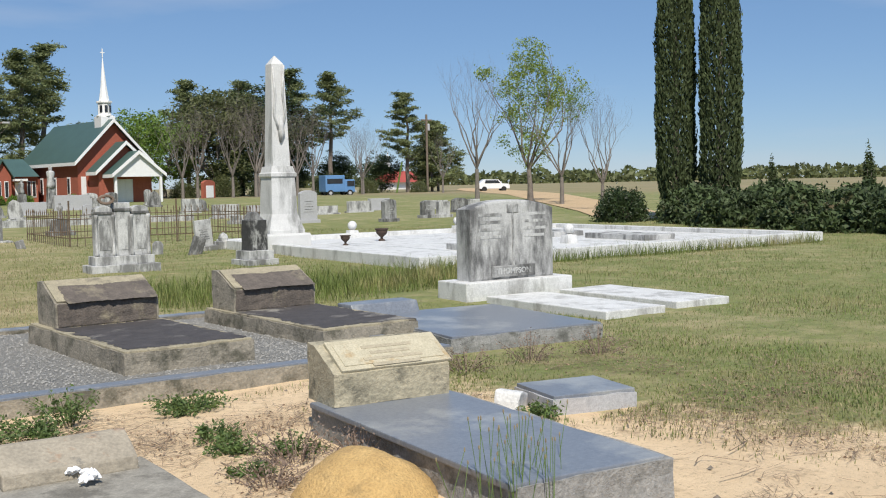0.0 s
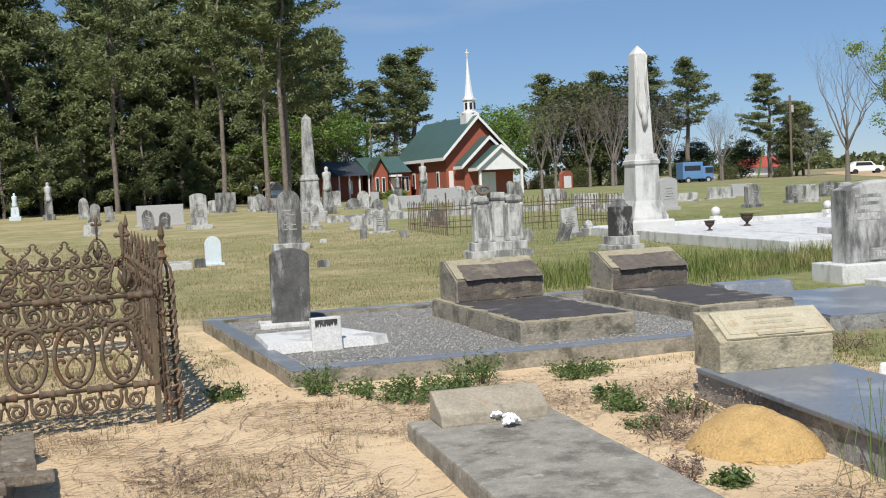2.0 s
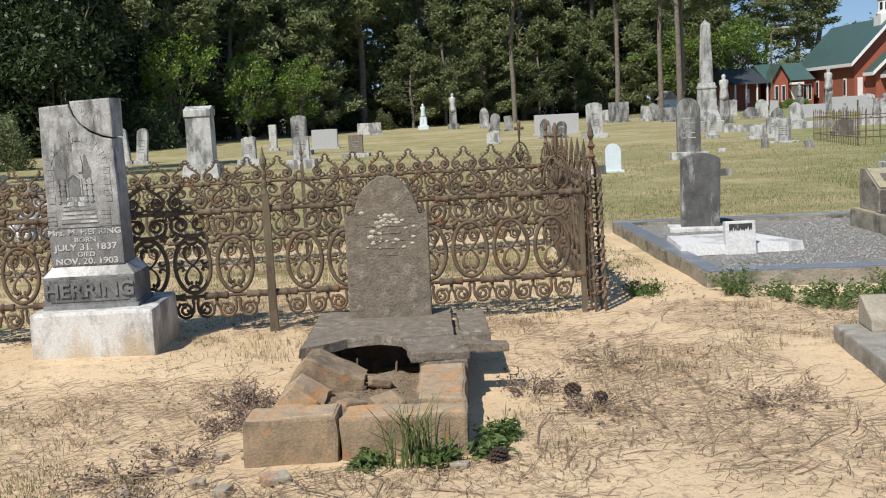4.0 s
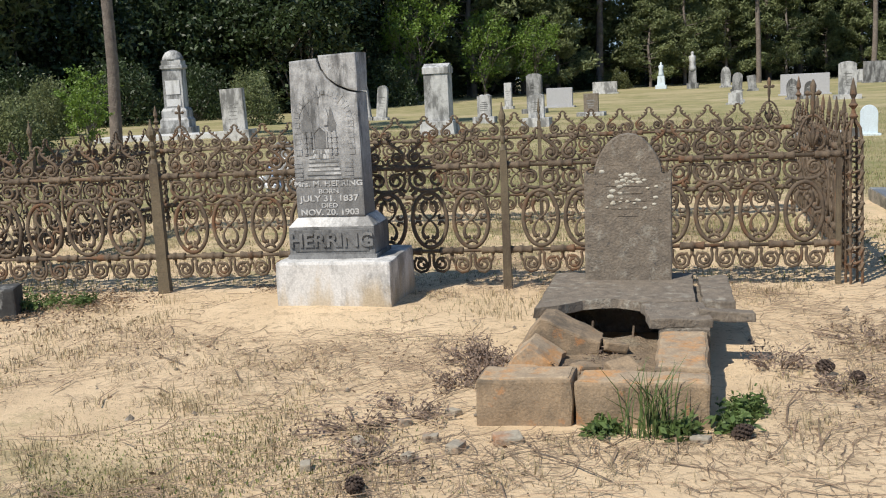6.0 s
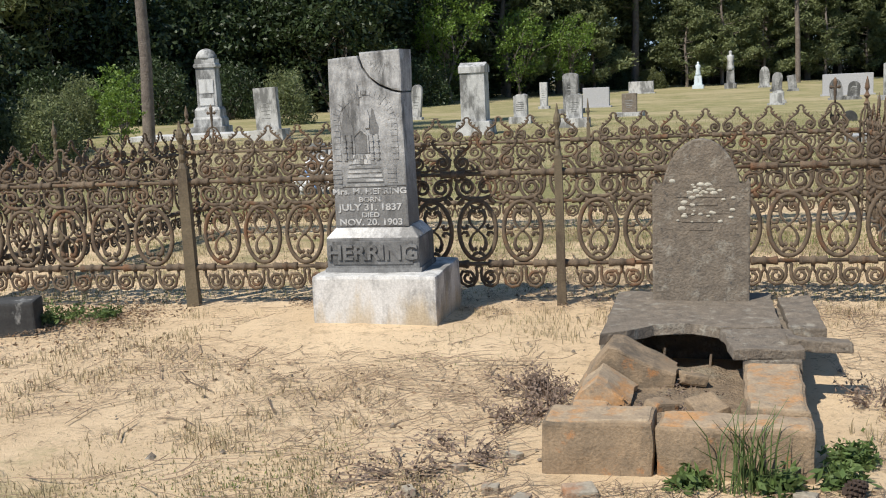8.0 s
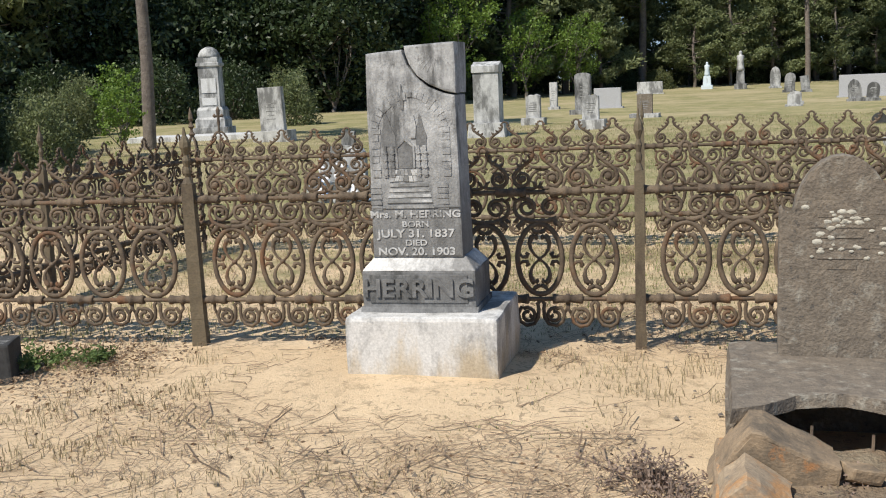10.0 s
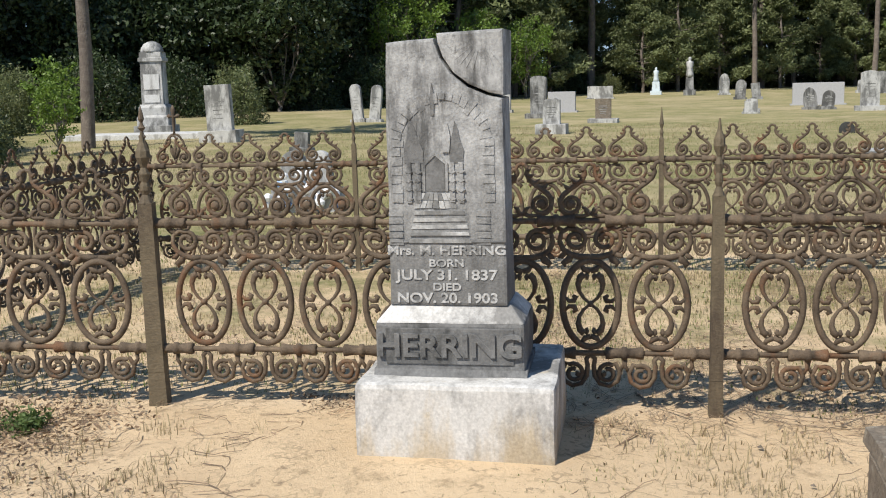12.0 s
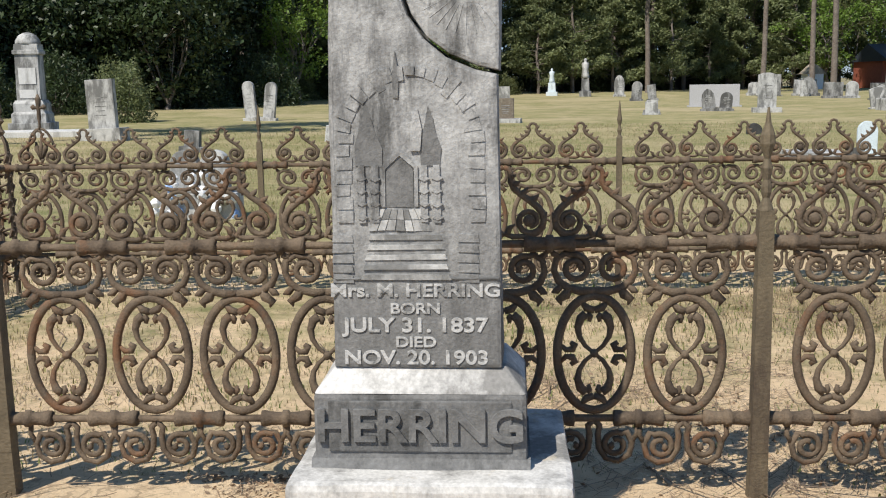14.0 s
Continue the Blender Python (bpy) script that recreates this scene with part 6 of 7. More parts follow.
    part("roof", side_prism(bmesh.new(), [(-1.6, 2.45), (6.4, 2.45), (2.6, 4.0)], -2.6, 3.0), ROOF_DARK, ho, "dark shingled roof")
    for x in (-2.3, -0.6, 1.1, 2.7):
        part("porch_post", box(bmesh.new(), x - 0.09, x + 0.09, -1.4, -1.22, -0.5, 2.45), WHITE, ho)
    part("window", box(bmesh.new(), 0.1, 0.8, -0.06, -0.003, 0.7, 2.0), WHITE, ho)
    sh = thing("shed", pose(cx - 17.2, cy + 8, 0.35, 0, 0, 10), "small white shed at the wood's edge", "building")
    sh.scale = (0.65, 0.65, 0.9)
    part("wall", box(bmesh.new(), -1.1, 1.1, 0, 2, -0.5, 1.7), WHITE, sh)
    part("roof", prism(bmesh.new(), [(-1.4, 1.6), (1.4, 1.6), (0, 2.5)], -0.2, 2.2), CONCRETE_PALE, sh)
    # small brick sign stand
    sg = thing("brick_sign", pose(60.5, 102.0, 0.35, 0, 0, 20), "arched red-brick sign stand with a white board", "sign")
    part("stand", prism(bmesh.new(), [(px, pz - 0.4) for px, pz in outline(1.9, 2.5, "segment")], -0.2, 0.2), BRICK, sg)
    part("board", box(bmesh.new(), -0.6, 0.6, -0.26, -0.203, 0.2, 1.5), WHITE, sg)
    # clipped shrubs by the walls are made with the other bushes
    lp = thing("street_lamp", pose(31.9, 86.5, 0.4), "tall pole lamp beside the church", "lamp")
    part("pole", sweep(bmesh.new(), [(0, 0, -0.3), (0, 0, 6.2), (0.3, 0, 6.6), (1.1, 0, 6.75)], 0.07, 6), WOOD_POLE, lp)
    part("lamp_head", box(bmesh.new(), 0.9, 1.5, -0.12, 0.12, 6.65, 6.8, bevel=0.03), GRANITE_GREY, lp)


def vehicles():
    ob = thing("box_van", pose(74.8, 98.3, 0.35, 0, 0, -14), "blue delivery van parked by the trees", "van")
    part("box", box(bmesh.new(), -1.5, 0.9, -1, 1, 0.5, 2.4, bevel=0.08), VAN_BLUE, ob)
    part("cab", side_prism(bmesh.new(), [(-0.95, 0.45), (0.95, 0.45), (0.9, 1.9), (-0.9, 1.9)], 0.903, 2.2, bevel=0.12), VAN_BLUE, ob)
    part("windscreen", box(bmesh.new(), 1.2, 2.1, -0.98, -0.93, 1.15, 1.75), GLASS_DARK, ob)
    part("side_window", box(bmesh.new(), -1.3, 0.6, -1.03, -1.003, 1.45, 2.0), GLASS_DARK, ob)
    part("bumper", box(bmesh.new(), 2.15, 2.35, -0.95, 0.95, 0.4, 0.7, bevel=0.04), GRANITE_GREY, ob)
    for x in (-0.9, 1.5):
        for y in (-0.9, 0.9):
            p = part("wheel", sweep(bmesh.new(), [(x, y - 0.12, 0.37), (x, y + 0.12, 0.37)], 0.37, 14), RUBBER, ob)
            part("rim", sweep(bmesh.new(), [(x, y - 0.13, 0.37), (x, y + 0.13, 0.37)], 0.2, 10), GRANITE_GREY, p)
    ob = thing("car", pose(97.5, 95.0, 0.42, 0, 0, -35), "white car on the road beyond the graves", "car")
    o = [(-2.0, 0.35), (2.0, 0.35), (2.05, 0.75), (1.9, 0.95), (1.1, 1.0), (0.6, 1.5), (-1.3, 1.55), (-1.9, 1.05), (-2.05, 0.8)]
    part("body", prism(bmesh.new(), o, -0.85, 0.85, bevel=0.08), CAR_WHITE, ob)
    for y in (-0.87, 0.86):
        part("side_window", prism(bmesh.new(), [(-1.2, 1.05), (0.8, 1.05), (0.5, 1.42), (-1.1, 1.45)], y, y + 0.015), GLASS_DARK, ob)
    for x in (-1.25, 1.25):
        for y in (-0.8, 0.8):
            part("wheel", sweep(bmesh.new(), [(x, y - 0.1, 0.33), (x, y + 0.1, 0.33)], 0.33, 14), RUBBER, ob)
    # far red-roofed chapel
    ob = thing("far_chapel", pose(150, 172, 0.5, 0, 0, 15), "distant small chapel with a red roof and white steeple", "building")
    part("wall", box(bmesh.new(), -4, 5, 0, 5, -0.5, 1.6), WHITE, ob)
    part("roof", side_prism(bmesh.new(), [(-0.6, 1.5), (5.6, 1.5), (2.5, 3.9)], -4.6, 5.6), RED_ROOF, ob)
    part("steeple", lathe(bmesh.new(), [(0.6, 2.5), (0.6, 5.0), (0.02, 8.0)], 6, -3.0, 2.5), WHITE, ob)
    ob = thing("utility_pole", pose(94.2, 103.7, 0.4), "tall wooden utility pole with a crossarm", "pole")
    part("pole", sweep(bmesh.new(), [(0, 0, -0.4), (0, 0, 10.2)], 0.15, 7), WOOD_POLE, ob)
    part("crossarm", box(bmesh.new(), -0.9, 0.9, -0.06, 0.06, 9.4, 9.55), WOOD_POLE, ob)
    part("transformer", lathe(bmesh.new(), [(0.2, 8.1), (0.22, 8.15), (0.22, 8.9), (0.1, 9.0)], 10, 0.3, 0), GRANITE_GREY, ob)
    ob = thing("leaning_pole", pose(89.5, 104.5, 0.35, 0, 14, 0), "short leaning pole by the roadside", "pole")
    part("pole", sweep(bmesh.new(), [(0, 0, -0.4), (0, 0, 4.2)], 0.12, 7), WEED, ob)


iron_fence()
tall_monument()
broken_crypt()
kerb_plot()
plot_things()
sand_heap()
double_stone()
white_plot()
three_part_monument()
picket_plot()
far_graves()
church()
vehicles()


# ---- trees and shrubs ----
def limb_tree(bm, p, d, length, r, depth, rng, tips, spread=0.6, lift=0.15, sides=5):
    """A forking limb; its ends are gathered in tips."""
    k = 4
    pts, rad = [p], [r]
    q, v = p, d
    for i in range(k):
        v = (v + Vector((rng.gauss(0, 0.12), rng.gauss(0, 0.12), rng.gauss(0, 0.08) + lift * 0.3))).normalized()
        q = q + v * (length / k)
        pts.append(q)
        rad.append(r * (1 - 0.45 * (i + 1) / k))
    sweep_fast(bm, pts, rad, sides)
    if depth == 0:
        tips.append(q)
        return
    for i in range(rng.choice((2, 3, 3))):
        a = pts[rng.choice((2, 3, 4))] if i else pts[-1]
        nd = (v + Vector((rng.gauss(0, spread), rng.gauss(0, spread), rng.gauss(0, spread * 0.6) + lift))).normalized()
        limb_tree(bm, a, nd, length * rng.uniform(0.6, 0.85), rad[-1] * (0.95 if i == 0 else 0.7), depth - 1, rng, tips, spread, lift, max(3, sides - 1))


def sweep_fast(acc, pts, rad, sides=5):
    """Adds a rod to arrays of corners and faces."""
    verts, faces = acc
    base = len(verts)
    k = len(pts)
    for i, p in enumerate(pts):
        d = (pts[min(i + 1, k - 1)] - pts[max(i - 1, 0)]).normalized()
        u = d.cross(Vector((0, 1, 0)) if abs(d.y) < 0.8 else Vector((1, 0, 0))).normalized()
        v = u.cross(d)
        for j in range(sides):
            a = 2 * math.pi * j / sides
            verts.append(p + (u * math.cos(a) + v * math.sin(a)) * rad[i])
    for i in range(k - 1):
        for j in range(sides):
            a, b = base + i * sides + j, base + i * sides + (j + 1) % sides
            faces.append((a, b, b + sides, a + sides))


def finish_wood(name, acc, material, parent):
    return big_mesh(name, [tuple(v) for v in acc[0]], acc[1], material, parent, smooth=True)


def pine_tree(h, start, reach, seed, label, tufts=26, material=None, dense=1.0, girth=0.017, bow=0.12):
    rng, nr = random.Random(seed), np.random.default_rng(seed)
    ob = thing("pine_tree", pose(0, 0, 0), label, "tree", "pines")
    acc = ([], [])
    bend = [Vector((rng.gauss(0, bow) * i / 3, rng.gauss(0, bow) * i / 3, h * i / 8 - 0.3 * (i == 0))) for i in range(9)]
    sweep_fast(acc, bend, [girth * h * (1 - 0.09 * i) * (0.55 if i == 8 else 1) for i in range(9)], 8)
    centres = []
    n_limbs = int(h * (1 - start) * 3.0 * dense)
    for i in range(n_limbs):
        f = start + (1 - start) * (i + rng.random()) / n_limbs
        g = (f - start) / (1 - start)
        ln = reach * (0.45 + 0.75 * math.sin(math.pi * min(1.0, 0.25 + 0.75 * g))) * rng.uniform(0.55, 1.15) * (1.05 - 0.72 * g)
        a = rng.uniform(0, 2 * math.pi)
        p = bend[min(8, int(f * 8))].lerp(bend[min(8, int(f * 8) + 1)], f * 8 - int(f * 8))
        pts = [p + Vector((math.cos(a), math.sin(a), 0)) * ln * t + Vector((0, 0, ln * (0.10 * t + 0.22 * t * t))) for t in (0, 0.35, 0.7, 1.0)]
        sweep_fast(acc, pts, [0.045, 0.035, 0.022, 0.01], 4)
        for t in (0.45, 0.62, 0.78, 0.92, 1.05):
            c = p + Vector((math.cos(a), math.sin(a), 0)) * ln * t + Vector((0, 0, ln * (0.10 * t + 0.22 * t * t) + 0.1))
            for _ in range(2):
                cc = c + Vector((rng.gauss(0, 0.32), rng.gauss(0, 0.32), rng.gauss(0, 0.13)))
                centres.append(nr.normal(0, 1, (tufts, 3)) * (0.30, 0.30, 0.15) + np.array(cc))
    finish_wood("trunk", acc, BARK, ob)
    v, f = leaf_quads(np.concatenate(centres), 0.23, nr, 0.2, 0.30)
    big_mesh("crown", v, f, material or PINE, ob)
    return ob


def leafy_tree(h, w, seed, material, label, start=0.22, leaf=0.15, clusters=170, per=42, name="broadleaf_tree", bark=None, ragged=0.35, group="trees"):
    rng, nr = random.Random(seed), np.random.default_rng(seed)
    ob = thing(name, pose(0, 0, 0), label, "tree", group)
    acc, tips = ([], []), []
    top = Vector((rng.gauss(0, 0.1), rng.gauss(0, 0.1), h * start))
    sweep_fast(acc, [Vector((0, 0, -0.3)), Vector((0, 0, h * start * 0.5)), top], [0.022 * h, 0.016 * h, 0.014 * h], 8)
    for i in range(6):
        a = i * 1.05 + rng.random()
        limb_tree(acc, top, Vector((0.5 * math.cos(a), 0.5 * math.sin(a), 1.0)).normalized(), h * 0.32, 0.008 * h, 2, rng, tips, 0.42, 0.22)
    finish_wood("trunk", acc, bark or BARK_GREY, ob)
    centres = []
    for i in range(clusters):
        if i % 3 == 0 and tips:
            c = np.array(rng.choice(tips)) + nr.normal(0, 0.25, 3)
        else:
            d = nr.normal(size=3)
            d /= np.linalg.norm(d)
            rr = nr.uniform(0.45, 1.0) ** 0.6 * (1 + ragged * noise.noise(Vector(d * 2.2) + Vector((seed, 0, 0))))
            c = np.array((d[0] * w / 2 * rr, d[1] * w / 2 * rr, h * (start + 1) / 2 + d[2] * h * (1 - start) / 2 * rr))
            c[0] *= 1.12 - 0.35 * (c[2] / h)
            c[1] *= 1.12 - 0.35 * (c[2] / h)
        s = w * 0.055
        centres.append(nr.normal(0, 1, (per, 3)) * (s, s, s * 0.7) + c)
    v, f = leaf_quads(np.concatenate(centres), leaf, nr, 0.1, 0.5)
    v[:, 2] = np.maximum(v[:, 2], 0.05)
    big_mesh("crown", v, f, material, ob)
    return ob


def bare_tree(h, seed, label, depth=4, twig_leaves=None):
    rng, nr = random.Random(seed), np.random.default_rng(seed)
    ob = thing("bare_tree", pose(0, 0, 0), label, "tree", "trees")
    acc, tips = ([], []), []
    top = Vector((0, 0, h * 0.22))
    sweep_fast(acc, [Vector((0, 0, -0.3)), Vector((0.03, 0, h * 0.12)), top], [0.020 * h, 0.016 * h, 0.014 * h], 8)
    for i in range(6):
        a = i * 1.05 + rng.random()
        limb_tree(acc, top, Vector((0.45 * math.cos(a), 0.45 * math.sin(a), 1.0)).normalized(), h * 0.27, 0.0075 * h, depth, rng, tips, 0.36, 0.24)
    finish_wood("trunk", acc, BARK_GREY, ob)
    if twig_leaves:
        c = np.array([tuple(t) for t in tips])
        c = np.repeat(c, 5, axis=0) + nr.normal(0, 0.16, (len(c) * 5, 3))
        v, f = leaf_quads(c, 0.075, nr, 0.1, 0.5)
        big_mesh("leaves", v, f, twig_leaves, ob)
    return ob


def bush(w, h, seed, material, label, n=4500, leaf=0.10, name="bush", flat=0.0, category="bush", group="bushes"):
    rng = np.random.default_rng(seed)
    ob = thing(name, pose(0, 0, 0), label, category, group)
    acc = ([], [])
    r2 = random.Random(seed)
    for i in range(7):
        a = i * 0.9
        sweep_fast(acc, [Vector((0, 0, -0.1)), Vector((w * 0.15 * math.cos(a), w * 0.15 * math.sin(a), h * 0.35)), Vector((w * 0.33 * math.cos(a), w * 0.33 * math.sin(a), h * 0.7))], [0.03, 0.022, 0.008], 4)
    finish_wood("stem", acc, BARK, ob)
    d = rng.normal(size=(n, 3))
    d /= np.linalg.norm(d, axis=1)[:, None]
    d[:, 2] = np.abs(d[:, 2])
    lump = np.array([1 + 0.28 * noise.noise(Vector(q) * 2.4 + Vector((seed * 3.1, 0, 0))) + 0.16 * noise.noise(Vector(q) * 6 + Vector((seed, 5, 0))) for q in d])
    rr = (rng.uniform(0.62, 1.0, n) * lump)[:, None]
    c = d * rr * np.array((w / 2, w / 2, h))
    v, f = leaf_quads(c, leaf, rng, flat, 0.4)
    v[:, 2] = np.maximum(v[:, 2], 0.02)
    big_mesh("foliage", v, f, material, ob)
    return ob


def cypress(x, y, h, r, seed):
    rng = np.random.default_rng(seed)
    ob = thing("cypress", pose(x, y, ground_height(x, y)), "tall dark columnar cypress tree", "tree", "cypresses")
    acc = ([], [])
    sweep_fast(acc, [Vector((0, 0, -0.3)), Vector((0, 0, h * 0.5)), Vector((0, 0, h * 0.9))], [0.17, 0.1, 0.02], 7)
    finish_wood("trunk", acc, BARK, ob)
    n = 24000
    z = rng.uniform(0.02, 1, n) ** 0.9
    a = rng.uniform(0, 2 * math.pi, n)
    prof = r * np.minimum(1.0, 0.55 + 3.0 * z) * np.sqrt(np.clip(1.06 - z ** 3.5, 0, 1))
    lump = np.array([1 + 0.20 * noise.noise((3 * math.cos(q), 3 * math.sin(q), p * h * 0.9 + seed)) + 0.10 * noise.noise((9 * math.cos(q), 9 * math.sin(q), p * h * 2.4)) for q, p in zip(a, z)])
    rr = prof * lump * rng.uniform(0.78, 1.0, n)
    c = np.stack([rr * np.cos(a), rr * np.sin(a), z * h], 1)
    d = np.stack([np.cos(a) * 0.25, np.sin(a) * 0.25, np.ones(n)], 1) + rng.normal(0, 0.28, (n, 3))
    d /= np.linalg.norm(d, axis=1)[:, None]
    e = np.cross(d, rng.normal(size=(n, 3)))
    e /= np.linalg.norm(e, axis=1)[:, None]
    s = rng.uniform(0.06, 0.12, (n, 1))
    v = np.stack([c - d * s, c + e * s * 0.35, c + d * s, c - e * s * 0.35], 1).reshape(-1, 3)
    big_mesh("crown", v, np.arange(4 * n).reshape(-1, 4), CYPRESS, ob)


def plant(ob, x, y, s=1.0, turn=0.0, wide=1.0):
    c = copy_thing(ob, pose(x, y, ground_height(x, y) - 0.05, 0, 0, turn))
    c.scale = (s * wide, s * wide, s)
    return c


def settle(ob, x, y, s=1.0, turn=0.0):
    ob.matrix_basis = pose(x, y, ground_height(x, y) - 0.05, 0, 0, turn)
    ob.scale = (s, s, s)


def woods():
    rng = random.Random(11)
    pines = [pine_tree(19, 0.30, 3.4, 1, "tall dark green pine at the wood's edge"), pine_tree(20, 0.42, 3.2, 2, "tall dark green pine at the wood's edge"),
             pine_tree(17, 0.14, 3.6, 3, "full dark green pine at the wood's edge", dense=1.1), pine_tree(13, 0.06, 3.3, 4, "young bushy pine at the wood's edge", dense=1.2)]
    broad = [leafy_tree(14, 8, 21, LEAF_DARK, "dark evergreen tree at the wood's edge", 0.08, 0.17, 240, 40), leafy_tree(12, 7.5, 22, LEAF_OLIVE, "olive-green tree at the wood's edge", 0.12, 0.16, 190, 36),
             leafy_tree(10, 6, 23, LEAF_SPRING, "bright spring-green tree at the wood's edge", 0.15, 0.14, 120, 30), leafy_tree(9, 7, 24, LEAF_DARK, "dark low evergreen at the wood's edge", 0.03, 0.16, 240, 40)]
    shrubs = [bush(4.5, 3.2, 31, LEAF_DARK, "dark undergrowth at the wood's edge", 8500, 0.09), bush(4.0, 2.6, 32, LEAF_OLIVE, "olive undergrowth at the wood's edge", 7500, 0.09)]
    line = [(-62, 20), (-42, 33), (-27, 50), (-15, 66), (-7, 84), (4, 97), (18, 104), (30, 112), (40, 118)]
    used = set()

    def put(kind, x, y, s, wide=1.0):
        if kind not in used:
            used.add(kind)
            settle(kind, x, y, s, rng.uniform(0, 360))
        else:
            plant(kind, x, y, s, rng.uniform(0, 360), wide)

    along = []
    for (x0, y0), (x1, y1) in zip(line, line[1:]):
        ln = math.hypot(x1 - x0, y1 - y0)
        k = max(1, int(ln / 4.2))
        nx, ny = -(y1 - y0) / ln, (x1 - x0) / ln
        for i in range(k):
            t = (i + 0.5) / k
            along.append((x0 + (x1 - x0) * t, y0 + (y1 - y0) * t, nx, ny))
    for i, (x, y, nx, ny) in enumerate(along):
        for row, off in enumerate((0.5, 4.5, 10.0, 17.0, 7.5, 21.0)):
            px = x + nx * (off + rng.uniform(-1.2, 1.2)) + rng.uniform(-1.2, 1.2)
            py = y + ny * (off + rng.uniform(-1.2, 1.2)) + rng.uniform(-1.2, 1.2)
            # towards the left, darker-leaved kinds put the wood's deep shade into foliage colour
            if row < 3 and x <= -14:
                put(rng.choice(((shrubs[0], shrubs[0], broad[3]), (broad[0], broad[3], broad[0], pines[2]), (pines[1], broad[0], pines[0]))[row]), px, py, rng.uniform(0.85, 1.15))
            elif row < 3 and x > -14 and rng.random() < 0.93:
                kind = ((shrubs[1], pines[3], broad[2], pines[3]), (pines[2], pines[3], pines[0], broad[1]), (pines[0], pines[1], pines[2], pines[1]))[row]
                put(rng.choice(kind), px, py, rng.uniform(0.85, 1.1) * (0.75, 1.15, 1.4)[row])
            elif row == 0:
                put(rng.choice((shrubs[0], shrubs[1], shrubs[1], broad[3], pines[3], broad[2] if x > -12 else shrubs[0])), px, py, rng.uniform(0.6, 1.05))
            elif row == 1:
                put(rng.choice((broad[0], broad[3], pines[2], pines[3], broad[1], pines[0], broad[2] if i % 3 == 0 and x > -12 else pines[3])), px, py, rng.uniform(0.8, 1.15) * (1.2 if x > -5 else 1.0))
            elif row == 2:
                put(rng.choice((pines[0], pines[1], pines[2], broad[0])), px, py, rng.uniform(1.0, 1.3) * (1.22 if x > -5 else 1.0), 1.1)
            elif row == 5:
                put(shrubs[i % 2], px, py, rng.uniform(1.5, 1.9), 1.3)
            elif row == 4:
                put(rng.choice((shrubs[0], broad[3], shrubs[1])), px, py, rng.uniform(0.9, 1.3))
            elif i % 2 == 0 or x < 0:
                put(rng.choice((pines[0], pines[2], broad[0])), px, py, rng.uniform(1.0, 1.25), 1.2)
    # the wood's near corner: dark evergreens close behind the iron fence
    for kind, x, y, sc in ((broad[3], -19.4, 21.2, 0.7), (broad[3], -19.6, 24.4, 0.62), (broad[3], -20.4, 27.4, 0.55), (broad[1], -22.5, 23.5, 0.7), (shrubs[0], -17.4, 22.4, 0.5), (shrubs[1], -17.5, 25.4, 0.5), (shrubs[0], -18.2, 28.4, 0.5),
                           (shrubs[0], -22.0, 33.0, 0.6), (shrubs[1], -23.5, 38.0, 0.7)):
        put(kind, x, y, sc, 1.0)
    # tall bare-stemmed pines along the wood's edge
    tall = pine_tree(25, 0.36, 3.8, 7, "tall pine with a long bare trunk at the wood's edge", dense=0.9, girth=0.0085, bow=0.20)
    slim = pine_tree(24, 0.46, 3.4, 8, "tall pine with a long bare trunk at the wood's edge", dense=0.9, girth=0.0095, bow=0.26)
    for kind, x, y, sc in ((tall, 21.8, 83.4, 1.0), (slim, 22.6, 81.0, 1.04), (slim, 18.6, 85.0, 0.96), (tall, 11.2, 92.0, 1.05), (slim, -15.9, 30.2, 0.85), (tall, 25.5, 90.0, 0.9)):
        put(kind, x, y, sc)
    for kind, x, y, sc in ((pines[2], 32.3, 109.6, 1.0), (pines[0], 36.9, 113.4, 1.0), (broad[2], 35.8, 103.0, 0.95), (broad[2], 29.5, 104.0, 0.9), (broad[2], 55.5, 107.5, 1.05), (broad[2], 58.0, 110.5, 1.0), (pines[3], 27.0, 106.0, 0.9), (broad[1], 33.0, 107.0, 0.9)):
        put(kind, x, y, sc, 1.15)
    # standing alone or in loose groups behind the church and along the road
    for kind, x, y, s in ((pines[0], 57, 136, 1.05), (pines[1], 52, 131, 0.9), (pines[2], 47, 128, 0.85), (broad[2], 64, 118, 1.15), (broad[2], 60, 122, 1.1), (broad[1], 68, 113, 1.1),
                          (broad[1], 72, 117, 1.1), (pines[2], 69, 121, 0.85), (broad[0], 76, 112, 1.0), (pines[0], 78, 112, 0.82), (pines[2], 75, 118, 0.85), (pines[1], 85.5, 113, 0.78), (pines[0], 94.5, 108, 0.70),
                          (pines[3], 98, 107, 0.72), (pines[3], 101, 109, 0.7), (broad[3], 89, 116, 0.62), (broad[3], 95, 114, 0.62), (broad[1], 82, 117, 0.6), (broad[3], 70, 112, 0.6), (broad[1], 105, 116, 0.6),
                          (broad[3], 80, 114, 0.5), (broad[0], 30, 124, 1.1), (pines[0], 36, 128, 1.1), (pines[1], 42, 127, 1.0)):
        put(kind, x, y, s, 1.35)
    for x, y, s in ((66, 108, 1.0), (71, 107, 0.8), (79, 105, 0.85), (62, 110, 0.8), (87, 107, 0.7), (92, 103, 0.6)):
        put(shrubs[rng.choice((0, 1))], x, y, s)
    # bare and budding trees
    b1 = bare_tree(11, 41, "leafless grey tree beside the road", 5)
    settle(b1, 56.8, 57.0, 0.95, 20)
    b2 = bare_tree(8, 42, "small leafless grey tree with fine twigs", 5)
    settle(b2, 40.7, 32.3, 0.72, 70)
